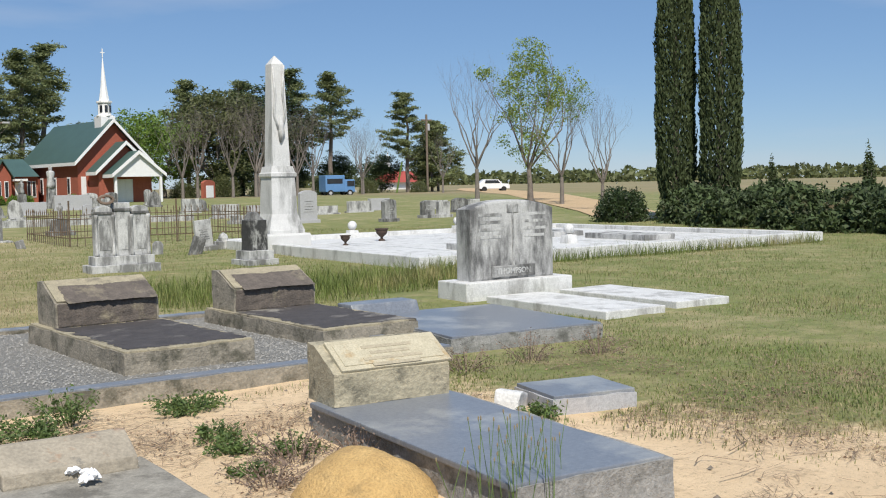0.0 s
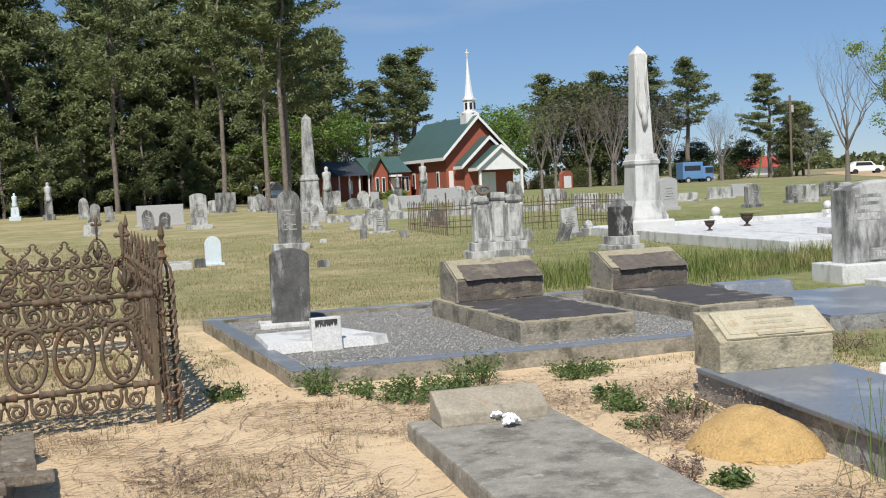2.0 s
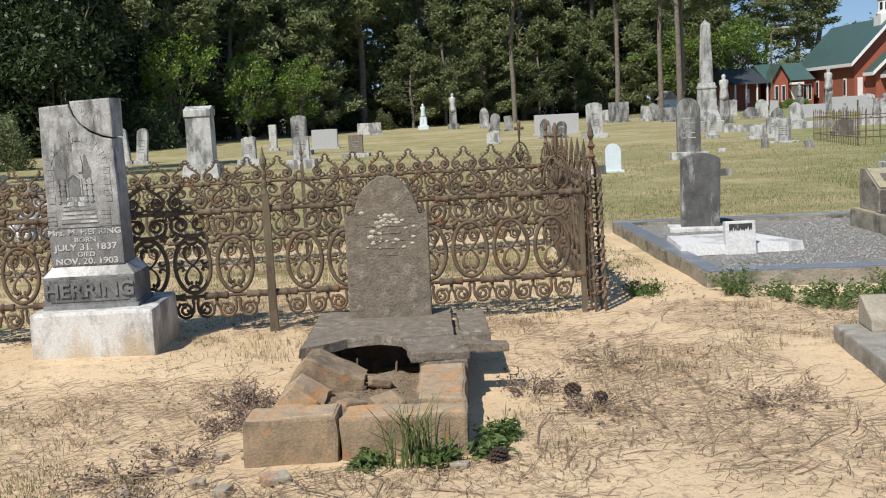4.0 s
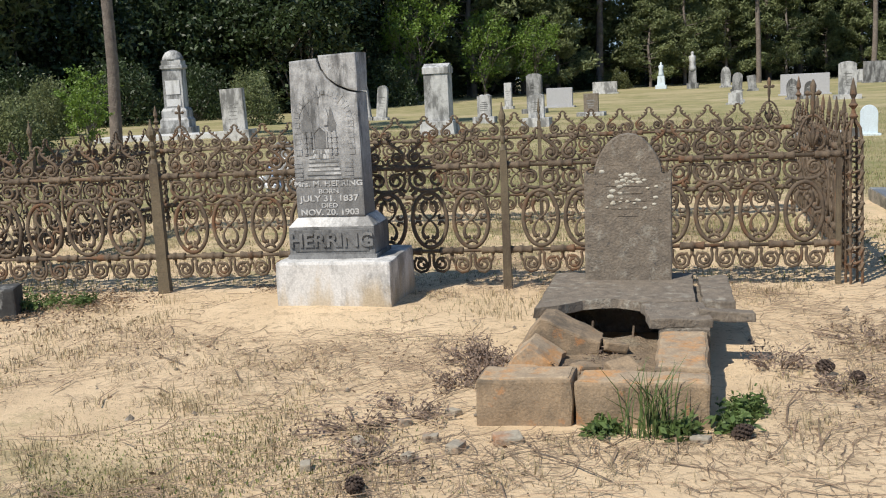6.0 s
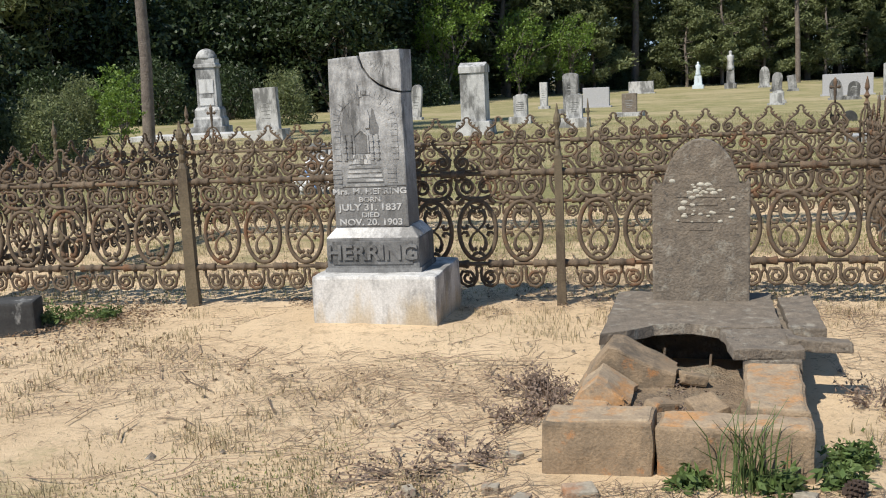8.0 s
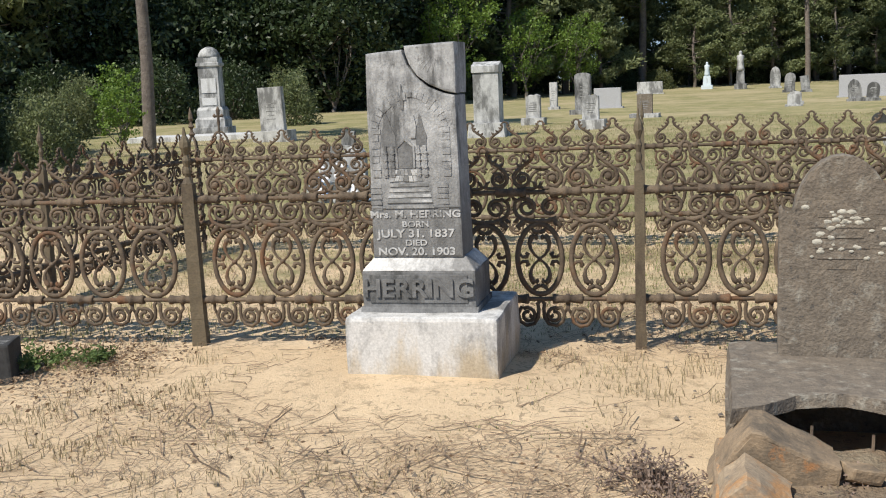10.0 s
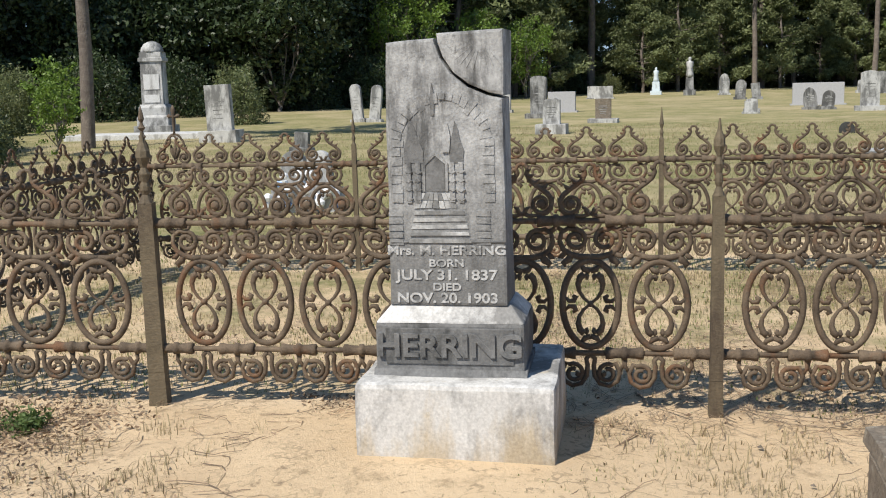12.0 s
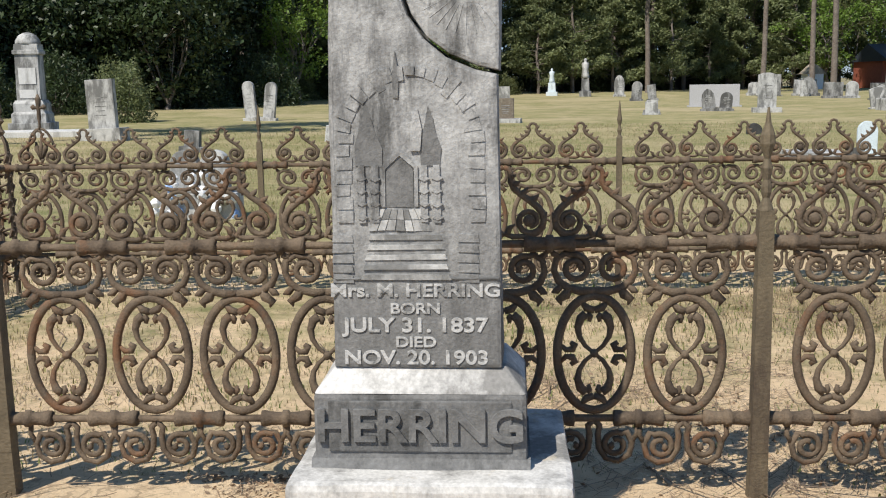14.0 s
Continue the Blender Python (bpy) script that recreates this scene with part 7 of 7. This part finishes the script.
    plant(b1, 66, 101, 1.1, 100)
    plant(b1, 73, 103, 1.0, 200)
    plant(b1, 61, 105, 1.0, 160)
    for x, y, s in ((63, 101, 0.95), (69, 105, 1.05), (76, 104, 1.0), (58, 103, 0.9), (81, 101, 0.8)):
        plant(b1, x, y, s, x * 17)
    plant(b2, 78, 97, 1.0, 10)
    plant(b2, 86, 92, 0.9, 50)
    b3 = bare_tree(9.5, 43, "slim tree with the first pale spring leaves", 4, LEAF_SPRING)
    settle(b3, 47.5, 40.7, 0.78, 0)
    g = leafy_tree(10.6, 4.3, 51, LEAF_NEW, "fresh yellow-green spring tree standing on the lawn", 0.20, 0.08, 200, 40, bark=BARK)
    settle(g, 51.5, 46.8, 1.0)
    # low saplings in front of the wood
    sp = bush(3.4, 3.6, 35, PINE, "pale green young pine in front of the wood", 7000, 0.09, "sapling", category="tree", group="saplings")
    settle(sp, -15.4, 23.8, 0.50)
    plant(sp, -24.0, 41.0, 0.7, 60)
    plant(sp, -16.5, 45.0, 0.7, 20)
    sg = leafy_tree(3.2, 1.8, 57, LEAF_SPRING, "slim spring-green sapling in front of dark woods", 0.12, 0.07, 90, 26, name="leafy_sapling", group="saplings")
    settle(sg, -15.3, 27.2, 0.62)
    plant(sg, -19.8, 36.0, 0.9, 70)


def hedges():
    cypress(33.3, 23.0, 11.0, 0.72, 3)
    cypress(33.6, 21.3, 11.5, 0.74, 8)
    a = bush(3.0, 1.45, 61, JUNIPER, "spreading dark green juniper shrub beside the lawn", 6500, 0.10, "juniper")
    b = bush(3.4, 1.25, 62, JUNIPER, "spreading dark green juniper shrub beside the lawn", 6500, 0.10, "juniper")
    settle(a, 31.8, 21.0, 0.95)
    settle(b, 30.6, 18.6, 1.0)
    for k, (x, y, s) in enumerate(((29.9, 16.2, 0.95), (29.2, 14.0, 0.98), (28.6, 11.8, 0.95), (28.0, 9.4, 1.0), (31.6, 15.0, 0.95), (30.6, 11.0, 1.0), (32.6, 18.4, 1.0), (33.5, 22.4, 0.8))):
        plant((a, b)[k % 2], x, y, s, 47 * k)
    r = bush(2.4, 1.5, 63, LEAF_DARK, "rounded clipped green shrub beside the lawn", 5000, 0.07, "round_shrub")
    settle(r, 31.6, 24.2, 0.9)
    plant(r, 32.6, 25.0, 0.8, 40)
    s = bush(0.55, 2.4, 64, CYPRESS, "slim young conical cedar", 2600, 0.07, "young_cedar", category="tree")
    settle(s, 41.7, 23.9, 0.92)
    plant(s, 40.8, 19.2, 1.05, 30)
    f = bush(1.2, 0.8, 65, LEAF_SPRING, "clipped yellow-green shrub by the church wall", 1500, 0.07, "clipped_shrub")
    settle(f, 36.0, 93.0, 1.1)
    for x, y in ((37.3, 93.2), (34.6, 92.8), (33.2, 93.0), (41.0, 88.6), (39.8, 89.4)):
        plant(f, x, y, 1.1, x * 30)
    # far line of trees across the fields
    rng = np.random.default_rng(77)
    n = 9000
    az = rng.uniform(radians(30), radians(80), n)
    dist = rng.uniform(560, 640, n)
    top = np.array([6.5 + 3.5 * noise.noise((q * 60, 0, 0)) + 2.0 * noise.noise((q * 230, 3, 0)) for q in az])
    c = np.stack([dist * np.sin(az), dist * np.cos(az), 0.4 + rng.uniform(0, 1, n) * top], 1)
    v, fa = leaf_quads(c, 1.6, rng, 0.2, 0.6)
    tagged(big_mesh("far_treeline", v, fa, LEAF_OLIVE), "distant line of trees across the fields", "woods", kind="stuff")


def dirt_road():
    mid = [(33, 24.5), (40.5, 31.5), (54, 46), (71, 64), (88, 84), (100, 98), (118, 118), (150, 150)]
    v, f = [], []
    for i, (x, y) in enumerate(mid):
        a, b = mid[max(0, i - 1)], mid[min(len(mid) - 1, i + 1)]
        d = Vector((b[0] - a[0], b[1] - a[1])).normalized()
        w = 0.7 + 0.33 * i + 0.5
        for s in (-1, 1):
            px, py = x - s * d.y * w * 1.1, y + s * d.x * w * 1.1
            v.append((px, py, ground_height(px, py) + 0.02))
    for i in range(len(mid) - 1):
        f.append((2 * i, 2 * i + 1, 2 * i + 3, 2 * i + 2))
    tagged(big_mesh("road", v, f, mat("sandy_road", (0.50, 0.36, 0.21), (0.42, 0.30, 0.17), (0.25, 0.2, 0.1), 0.6, 0.3, 0.2, 1, 1.0, 0.4, 8)), "sandy dirt road beyond the lawn", "road", kind="structure")


# ---- grass, litter and weeds ----
FOOTPRINTS = ((1.6, 7.0, 6.9, 12.0), (3.6, 2.8, 4.9, 5.7), (1.4, 2.8, 2.8, 5.5), (-1.7, 3.8, -0.3, 6.0), (-3.27, 6.28, -2.38, 7.08), (6.9, 6.8, 8.8, 9.2), (5.4, 4.5, 6.3, 5.4), (9.7, 7.3, 12.2, 10.7), (9.6, 10.6, 14.0, 11.8))


def blocked(x, y):
    return any(a < x < c and b < y < d for a, b, c, d in FOOTPRINTS)


def in_marble_plot(x, y):
    dx, dy = x - 13.1, y - 14.7
    c, s = math.cos(radians(-10)), math.sin(radians(-10))
    u, v = dx * c + dy * s, -dx * s + dy * c
    return 0 < u < 11.6 and 0 < v < 10.2


def blades(name, pts, height, width, material, label, seed, category="grass"):
    """Single blades, each a bent tapering strip."""
    rng = np.random.default_rng(seed)
    p = np.asarray(pts)
    n = len(p)
    a = rng.uniform(0, 2 * math.pi, n)
    h = height * rng.uniform(0.45, 1.25, n) * p[:, 3]
    w = width * rng.uniform(0.7, 1.3, n)
    side = np.stack([np.cos(a), np.sin(a), np.zeros(n)], 1) * w[:, None]
    lean = np.stack([-np.sin(a), np.cos(a), np.zeros(n)], 1) * (h * rng.uniform(0.1, 1.0, n))[:, None]
    up = np.stack([np.zeros(n), np.zeros(n), h], 1)
    b = p[:, :3]
    v = np.stack([b - side, b + side, b + side * 0.7 + lean * 0.35 + up * 0.6, b - side * 0.7 + lean * 0.35 + up * 0.6, b + lean + up], 1).reshape(-1, 3)
    i = np.arange(n)[:, None] * 5
    f = np.concatenate([i + np.array([[0, 1, 2]]), i + np.array([[0, 2, 3]]), i + np.array([[3, 2, 4]])])
    return tagged(big_mesh(name, v, f, material), label, category, kind="stuff")


def grass():
    rng = random.Random(5)
    green, dry, tall = [], [], []
    while len(green) < 150000:
        d = 3.2 * math.exp(rng.random() * 2.5)
        a = radians(rng.uniform(-38, 72))
        x, y = d * math.sin(a) - 0.8, d * math.cos(a)
        if y < 1.2 or blocked(x, y) or in_marble_plot(x, y):
            continue
        k = sod_amount(x, y) * 1.5 + 0.9 * noise.noise((x * 0.55, y * 0.55, 0)) * 0.35 + 0.35 * noise.noise((x * 2.2, y * 2.2, 1))
        if rng.random() > k - 0.12:
            continue
        z = ground_height(x, y) - 0.02
        far = (1 + 0.05 * d) * (0.55 if y < 7.3 and x < 4 else 1.0)
        if rng.random() < (0.32 if x - 0.28 * y > 2.0 else 0.65):
            dry.append((x, y, z, far))
        else:
            green.append((x, y, z, far))
    blades("grass", green, 0.026, 0.0032, GRASS, "short thin green lawn grass", 1)
    blades("dry_grass", dry, 0.028, 0.0028, GRASS_DRY, "short dry straw-coloured grass", 2)
    # tall unmown grass along the marble plot and round stones
    for _ in range(16000):
        t = rng.random()
        if t < 0.62:
            x, y = rng.uniform(6.6, 13.2), rng.gauss(12.6, 1.0)
            y += (13.2 - x) * 0.25
        elif t < 0.8:
            x, y = rng.uniform(13.0, 24), 0
            y = 14.5 - 0.176 * (x - 13.1) + rng.gauss(0, 0.12) - 0.1
        else:
            continue
        if blocked(x, y) or in_marble_plot(x, y):
            continue
        tall.append((x, y, -0.02, rng.uniform(0.5, 1.2)))
    blades("tall_grass", tall, 0.26, 0.0045, GRASS, "tall unmown green grass beside the graves", 3)
    # dry tufts on the bare sand
    tufts = []
    for _ in range(1100):
        x, y = rng.uniform(-6.0, 2.2), rng.uniform(1.3, 7.0)
        if blocked(x, y) or noise.noise((x * 0.8, y * 0.8, 7)) + 0.4 * (x < -2.0 and y < 5.0) < 0.06:
            continue
        for _ in range(rng.randint(10, 40)):
            tufts.append((x + rng.gauss(0, 0.06), y + rng.gauss(0, 0.06), -0.015, rng.uniform(0.4, 1.0)))
    blades("dry_tufts", tufts, 0.07, 0.0022, GRASS_DRY, "dry grass tufts on bare sand", 4)


def litter():
    rng = np.random.default_rng(9)
    r = random.Random(9)
    strands, bits = [], []
    while len(strands) < 26000:
        x, y = r.gauss(-0.2, 3.2), r.uniform(-2.5, 10.8)
        if r.random() < 0.10:
            x, y = r.uniform(3.0, 8.5), r.uniform(2.5, 6.4)
        if (y < 1.5 and r.random() > (y + 2.5) / 4) or (y > 7.2 and not -6.3 < x < 0.7):
            continue
        if blocked(x, y) or noise.noise((x * 0.9, y * 0.9, 4)) + 0.25 * noise.noise((x * 3, y * 3, 2)) < r.uniform(-0.25, 0.3):
            continue
        strands.append((x, y))
    p = np.array(strands)
    n = len(p)
    a = rng.uniform(0, 2 * math.pi, n)
    ln = rng.uniform(0.02, 0.085, n) * np.where(rng.random(n) < 0.03, 3.0, 1)
    w = np.where(ln > 0.12, 0.004, 0.0016)
    bend = rng.normal(0, 0.25, n)
    pts = []
    for t in (-1, 0, 1):
        pts.append(np.stack([p[:, 0] + np.cos(a) * ln * t - np.sin(a) * bend * ln * t * t, p[:, 1] + np.sin(a) * ln * t + np.cos(a) * bend * ln * t * t, np.full(n, 0.004) + rng.uniform(0, 0.012, n)], 1))
    side = np.stack([-np.sin(a) * w, np.cos(a) * w, np.zeros(n)], 1)
    v = np.stack([pts[0] - side, pts[0] + side, pts[1] + side + (0, 0, 0.004), pts[1] - side + (0, 0, 0.004), pts[2] + side, pts[2] - side], 1).reshape(-1, 3)
    i = np.arange(n)[:, None] * 6
    f = np.concatenate([i + np.array([[0, 1, 2, 3]]), i + np.array([[3, 2, 4, 5]])])
    tagged(big_mesh("pine_straw", v, f, STRAW), "scattered brown pine straw and twigs on sand", "litter", kind="stuff")
    # longer fallen twigs and runners, each a bent thin strip
    spots = []
    while len(spots) < 2000:
        x, y = r.gauss(-0.4, 2.6), r.uniform(0.4, 7.0)
        if blocked(x, y) or noise.noise((x * 0.7, y * 0.7, 9)) < r.uniform(-0.35, 0.25):
            continue
        spots.append((x, y))
    p = np.array(spots)
    n = len(p)
    a = np.where(rng.random(n) < 0.6, rng.normal(0.35, 0.45, n), rng.uniform(0, 2 * math.pi, n))
    step = rng.uniform(0.02, 0.075, n)
    w = rng.uniform(0.0016, 0.0036, n)
    turn = rng.normal(0, 0.22, n)
    cur, rows_ = p.copy(), []
    for j in range(7):
        z = 0.006 + 0.012 * rng.random(n)
        side = np.stack([-np.sin(a), np.cos(a)], 1) * (w * (1 - j / 9))[:, None]
        rows_.append(np.concatenate([cur - side, z[:, None]], 1))
        rows_.append(np.concatenate([cur + side, z[:, None] + 0.002], 1))
        cur = cur + np.stack([np.cos(a), np.sin(a)], 1) * step[:, None]
        a = a + turn + rng.normal(0, 0.3, n)
    v = np.stack(rows_, 1).reshape(-1, 3)
    i = np.arange(n)[:, None] * 14
    f = np.concatenate([i + np.array([[2 * j, 2 * j + 1, 2 * j + 3, 2 * j + 2]]) for j in range(6)])
    tagged(big_mesh("fallen_twigs", v, f, STRAW), "thin brown twigs and runners lying on sand", "litter", kind="stuff")
    k = 24000
    c = np.stack([rng.normal(-0.2, 3.2, k), rng.uniform(-1.5, 10.8, k), rng.uniform(0.0, 0.012, k)], 1)
    c[:4000, 0], c[:4000, 1] = rng.uniform(3, 8.5, 4000), rng.uniform(2.5, 6.4, 4000)
    c[4000:10000, 0], c[4000:10000, 1] = rng.uniform(-6.0, -3.3, 6000), 7.3 - np.abs(rng.normal(0, 0.7, 6000))
    keep = np.array([not blocked(q[0], q[1]) and noise.noise((q[0] * 0.9, q[1] * 0.9, 4)) > r.uniform(-0.15, 0.3) for q in c])
    v, f = leaf_quads(c[keep], 0.013, rng, 0.75, 0.5)
    tagged(big_mesh("leaf_litter", v, f, STRAW), "small brown leaf litter on sand", "litter", kind="stuff")
    k = 350
    c = np.stack([rng.uniform(-5, 6, k), rng.uniform(1.2, 7, k), np.zeros(k)], 1)
    s = rng.uniform(0.004, 0.014, (k, 1)) * np.where(rng.random((k, 1)) < 0.05, 2.2, 1)
    off = np.array([(-1, -1, -0.5), (1, -1, -0.5), (1, 1, -0.5), (-1, 1, -0.5), (0.2, 0, 0.7)])
    v = (c[:, None, :] + off[None] * s[:, None, :] * rng.uniform(0.6, 1.3, (k, 5, 1))).reshape(-1, 3)
    f = np.concatenate([np.arange(k)[:, None] * 5 + np.array(q)[None] for q in ((0, 1, 4), (1, 2, 4), (2, 3, 4), (3, 0, 4))])
    tagged(big_mesh("pebbles", v, f, SLATE_STONE), "small grey pebbles on sand", "pebbles", kind="stuff")


def weed_clump(x, y, w, h, seed, material, label, n=260, leaf=0.03, name="weed_clump"):
    rng = np.random.default_rng(seed)
    n = int(n * 1.5)
    leaf *= 0.72
    ob = thing(name, pose(x, y, -0.02), label, "weeds", "weeds")
    acc = ([], [])
    c = []
    r = random.Random(seed)
    for i in range(22):
        a, e = r.uniform(0, 6.3), r.uniform(0.2, 1.0)
        tip = Vector((w / 2 * e * math.cos(a), w / 2 * e * math.sin(a), h * r.uniform(0.5, 1.0) * (1.15 - 0.5 * e)))
        pts = [Vector((0.3 * tip.x, 0.3 * tip.y, 0)), Vector((0.6 * tip.x, 0.6 * tip.y, tip.z * 0.6)), tip]
        sweep_fast(acc, pts, [0.004, 0.003, 0.0012], 4)
        for _ in range(n // 22):
            t = r.uniform(0.25, 1.0)
            c.append(np.array(pts[0].lerp(tip, t)) + rng.normal(0, 0.02, 3))
    tagged(finish_wood("stem", acc, material, ob), kind="stuff")
    if leaf:
        v, f = leaf_quads(np.array(c), leaf, rng, 0.3, 0.38)
        v[:, 2] = np.maximum(v[:, 2], 0.004)
        tagged(big_mesh("leaf", v, f, material, ob), kind="stuff")
    return ob


def weeds():
    G, Dr = "low green weeds beside a grave kerb", "dry brown weed stems beside a grave"
    for k, (x, y, w, h) in enumerate(((1.85, 7.40, 0.62, 0.26), (2.15, 7.10, 0.75, 0.15), (3.05, 7.05, 0.65, 0.28), (2.5, 7.0, 0.8, 0.14), (2.3, 6.75, 0.6, 0.09), (3.9, 6.9, 0.7, 0.10), (3.6, 5.2, 0.5, 0.14), (2.75, 6.75, 0.45, 0.12), (3.75, 6.75, 0.5, 0.11), (3.45, 5.85, 0.42, 0.13), (3.35, 5.45, 0.42, 0.13),
                                      (3.15, 4.95, 0.28, 0.10), (2.85, 3.8, 0.2, 0.06), (1.15, 7.6, 0.4, 0.14), (5.25, 6.5, 0.3, 0.10), (5.3, 4.75, 0.35, 0.12), (1.75, 2.7, 0.3, 0.15), (-0.42, 4.05, 0.26, 0.12), (-5.2, 6.6, 0.5, 0.14), (-4.9, 6.75, 0.3, 0.08))):
        weed_clump(x, y, w, h, 100 + k, WEED_DULL, G, 420, 0.024)
    for k, (x, y, w, h) in enumerate(((3.45, 4.95, 0.75, 0.30), (3.75, 4.75, 0.6, 0.28), (3.1, 4.7, 0.6, 0.2), (6.95, 6.35, 0.8, 0.30), (6.3, 6.5, 0.9, 0.22), (7.6, 6.1, 0.7, 0.28), (5.6, 6.7, 0.6, 0.2), (2.75, 4.0, 0.5, 0.14), (-1.9, 4.1, 0.7, 0.07), (-1.75, 4.6, 0.6, 0.08), (-0.15, 4.9, 0.6, 0.10), (-1.22, 4.40, 0.40, 0.15), (-0.98, 4.75, 0.40, 0.15), (-1.0, 4.35, 0.35, 0.14), (-1.62, 4.7, 0.4, 0.16), (-1.66, 4.95, 0.4, 0.18), (-1.75, 5.1, 0.5, 0.09), (-2.1, 3.9, 0.7, 0.06), (-1.95, 3.5, 0.7, 0.06), (0.1, 4.5, 0.7, 0.07), (0.4, 5.4, 0.8, 0.05), (1.0, 4.4, 0.8, 0.05))):
        weed_clump(x, y, w, h, 200 + k, WEED_DRY, Dr, 330, 0.016, "dry_weeds")
    # tall stalks with seed heads before the polished ledger
    ob = thing("seed_stalks", pose(3.55, 3.35, -0.02), "thin green stalks with pale seed heads", "weeds")
    r = random.Random(6)
    for k in range(44):
        x, y = r.gauss(0, 0.13), r.gauss(0, 0.10)
        h = r.uniform(0.3, 0.56)
        dx, dy = r.gauss(0, 0.06), r.gauss(0, 0.04)
        st = part("stalk", sweep(bmesh.new(), [(x, y, 0), (x + dx * 0.5, y + dy * 0.5, h * 0.55), (x + dx, y + dy, h)], 0.002, 4), WEED, ob)
        part("seed_head", lathe(bmesh.new(), [(0.001, h - 0.008), (0.004, h), (0.0035, h + 0.010), (0.001, h + 0.016)], 5, x + dx, y + dy), GRASS_DRY, st)
    # grass clump before the crypt
    ob = thing("grass_clump", pose(-0.82, 3.78, -0.01), "green grass clump growing before a crypt", "weeds")
    rr = np.random.default_rng(3)
    for k in range(46):
        a = r.uniform(0, 6.3)
        h, s = r.uniform(0.12, 0.34), r.uniform(0.02, 0.2)
        x, y = r.gauss(0, 0.05), r.gauss(0, 0.03)
        part("blade", sweep(bmesh.new(), [(x, y, 0), (x + s * 0.3 * math.cos(a), y + s * 0.3 * math.sin(a), h * 0.65), (x + s * math.cos(a), y + s * math.sin(a), h)], 0.003, 3, taper=[0.0034, 0.003, 0.0006]), WEED_DULL, ob)
    for k, (x, y, w, h) in enumerate(((-1.02, 3.80, 0.24, 0.10), (-0.72, 3.76, 0.30, 0.12), (-0.50, 3.86, 0.26, 0.13), (-0.40, 4.1, 0.2, 0.10))):
        weed_clump(x, y, w * 0.8, h * 0.8, 300 + k, WEED_DULL, "low leafy green weeds at the foot of a crypt", 190, 0.036)
    # pine cones
    for x, y, s in ((-1.93, 3.12, 1.0), (-1.66, 4.98, 1.0), (0.05, 4.75, 1.0), (0.16, 4.55, 1.05), (-0.46, 3.75, 1.0)):
        ob = thing("pine_cone", pose(x, y, 0.028, r.uniform(60, 100), 0, r.uniform(0, 360)), "dry brown pine cone lying on sand", "pine cone", "pine cones")
        part("core", lathe(bmesh.new(), [(0.008, -0.045), (0.022, -0.02), (0.024, 0.0), (0.016, 0.03), (0.003, 0.05)], 8), CONE, ob)
        bm = bmesh.new()
        for j in range(60):
            t = j / 60
            a = j * 2.4
            z = -0.042 + 0.085 * t
            rad = 0.036 * math.sin(math.pi * (0.18 + 0.75 * t))
            q = Vector((rad * math.cos(a), rad * math.sin(a), z + 0.006))
            sweep(bm, [(0.4 * q.x, 0.4 * q.y, z - 0.004), tuple(q)], 0.006, 4, taper=[0.004, 0.0075])
        tagged(part("cone_scale", bm, CONE, ob), kind="stuff")
    # loose stones by the crypt
    for k, (x, y, s) in enumerate(((-1.75, 3.75, 0.035), (-1.9, 3.95, 0.03), (-1.62, 3.62, 0.045), (-2.05, 3.7, 0.03), (-0.63, 3.72, 0.04), (-1.42, 3.72, 0.06), (-1.8, 3.5, 0.03), (-2.2, 3.4, 0.03), (-1.7, 4.1, 0.035))):
        ob = thing("loose_stone", pose(x, y, 0.0, 0, 0, 40 * k), "loose grey stone on sand beside a crypt", "stone", "loose stones")
        part("stone", roughen(box(bmesh.new(), -s, s, -0.7 * s, 0.7 * s, -0.02, 0.5 * s, bevel=0.2 * s), 0.25 * s, 9, 1, k, 0.05), CONCRETE_PALE, ob)


woods()
hedges()
dirt_road()
grass()
litter()
weeds()
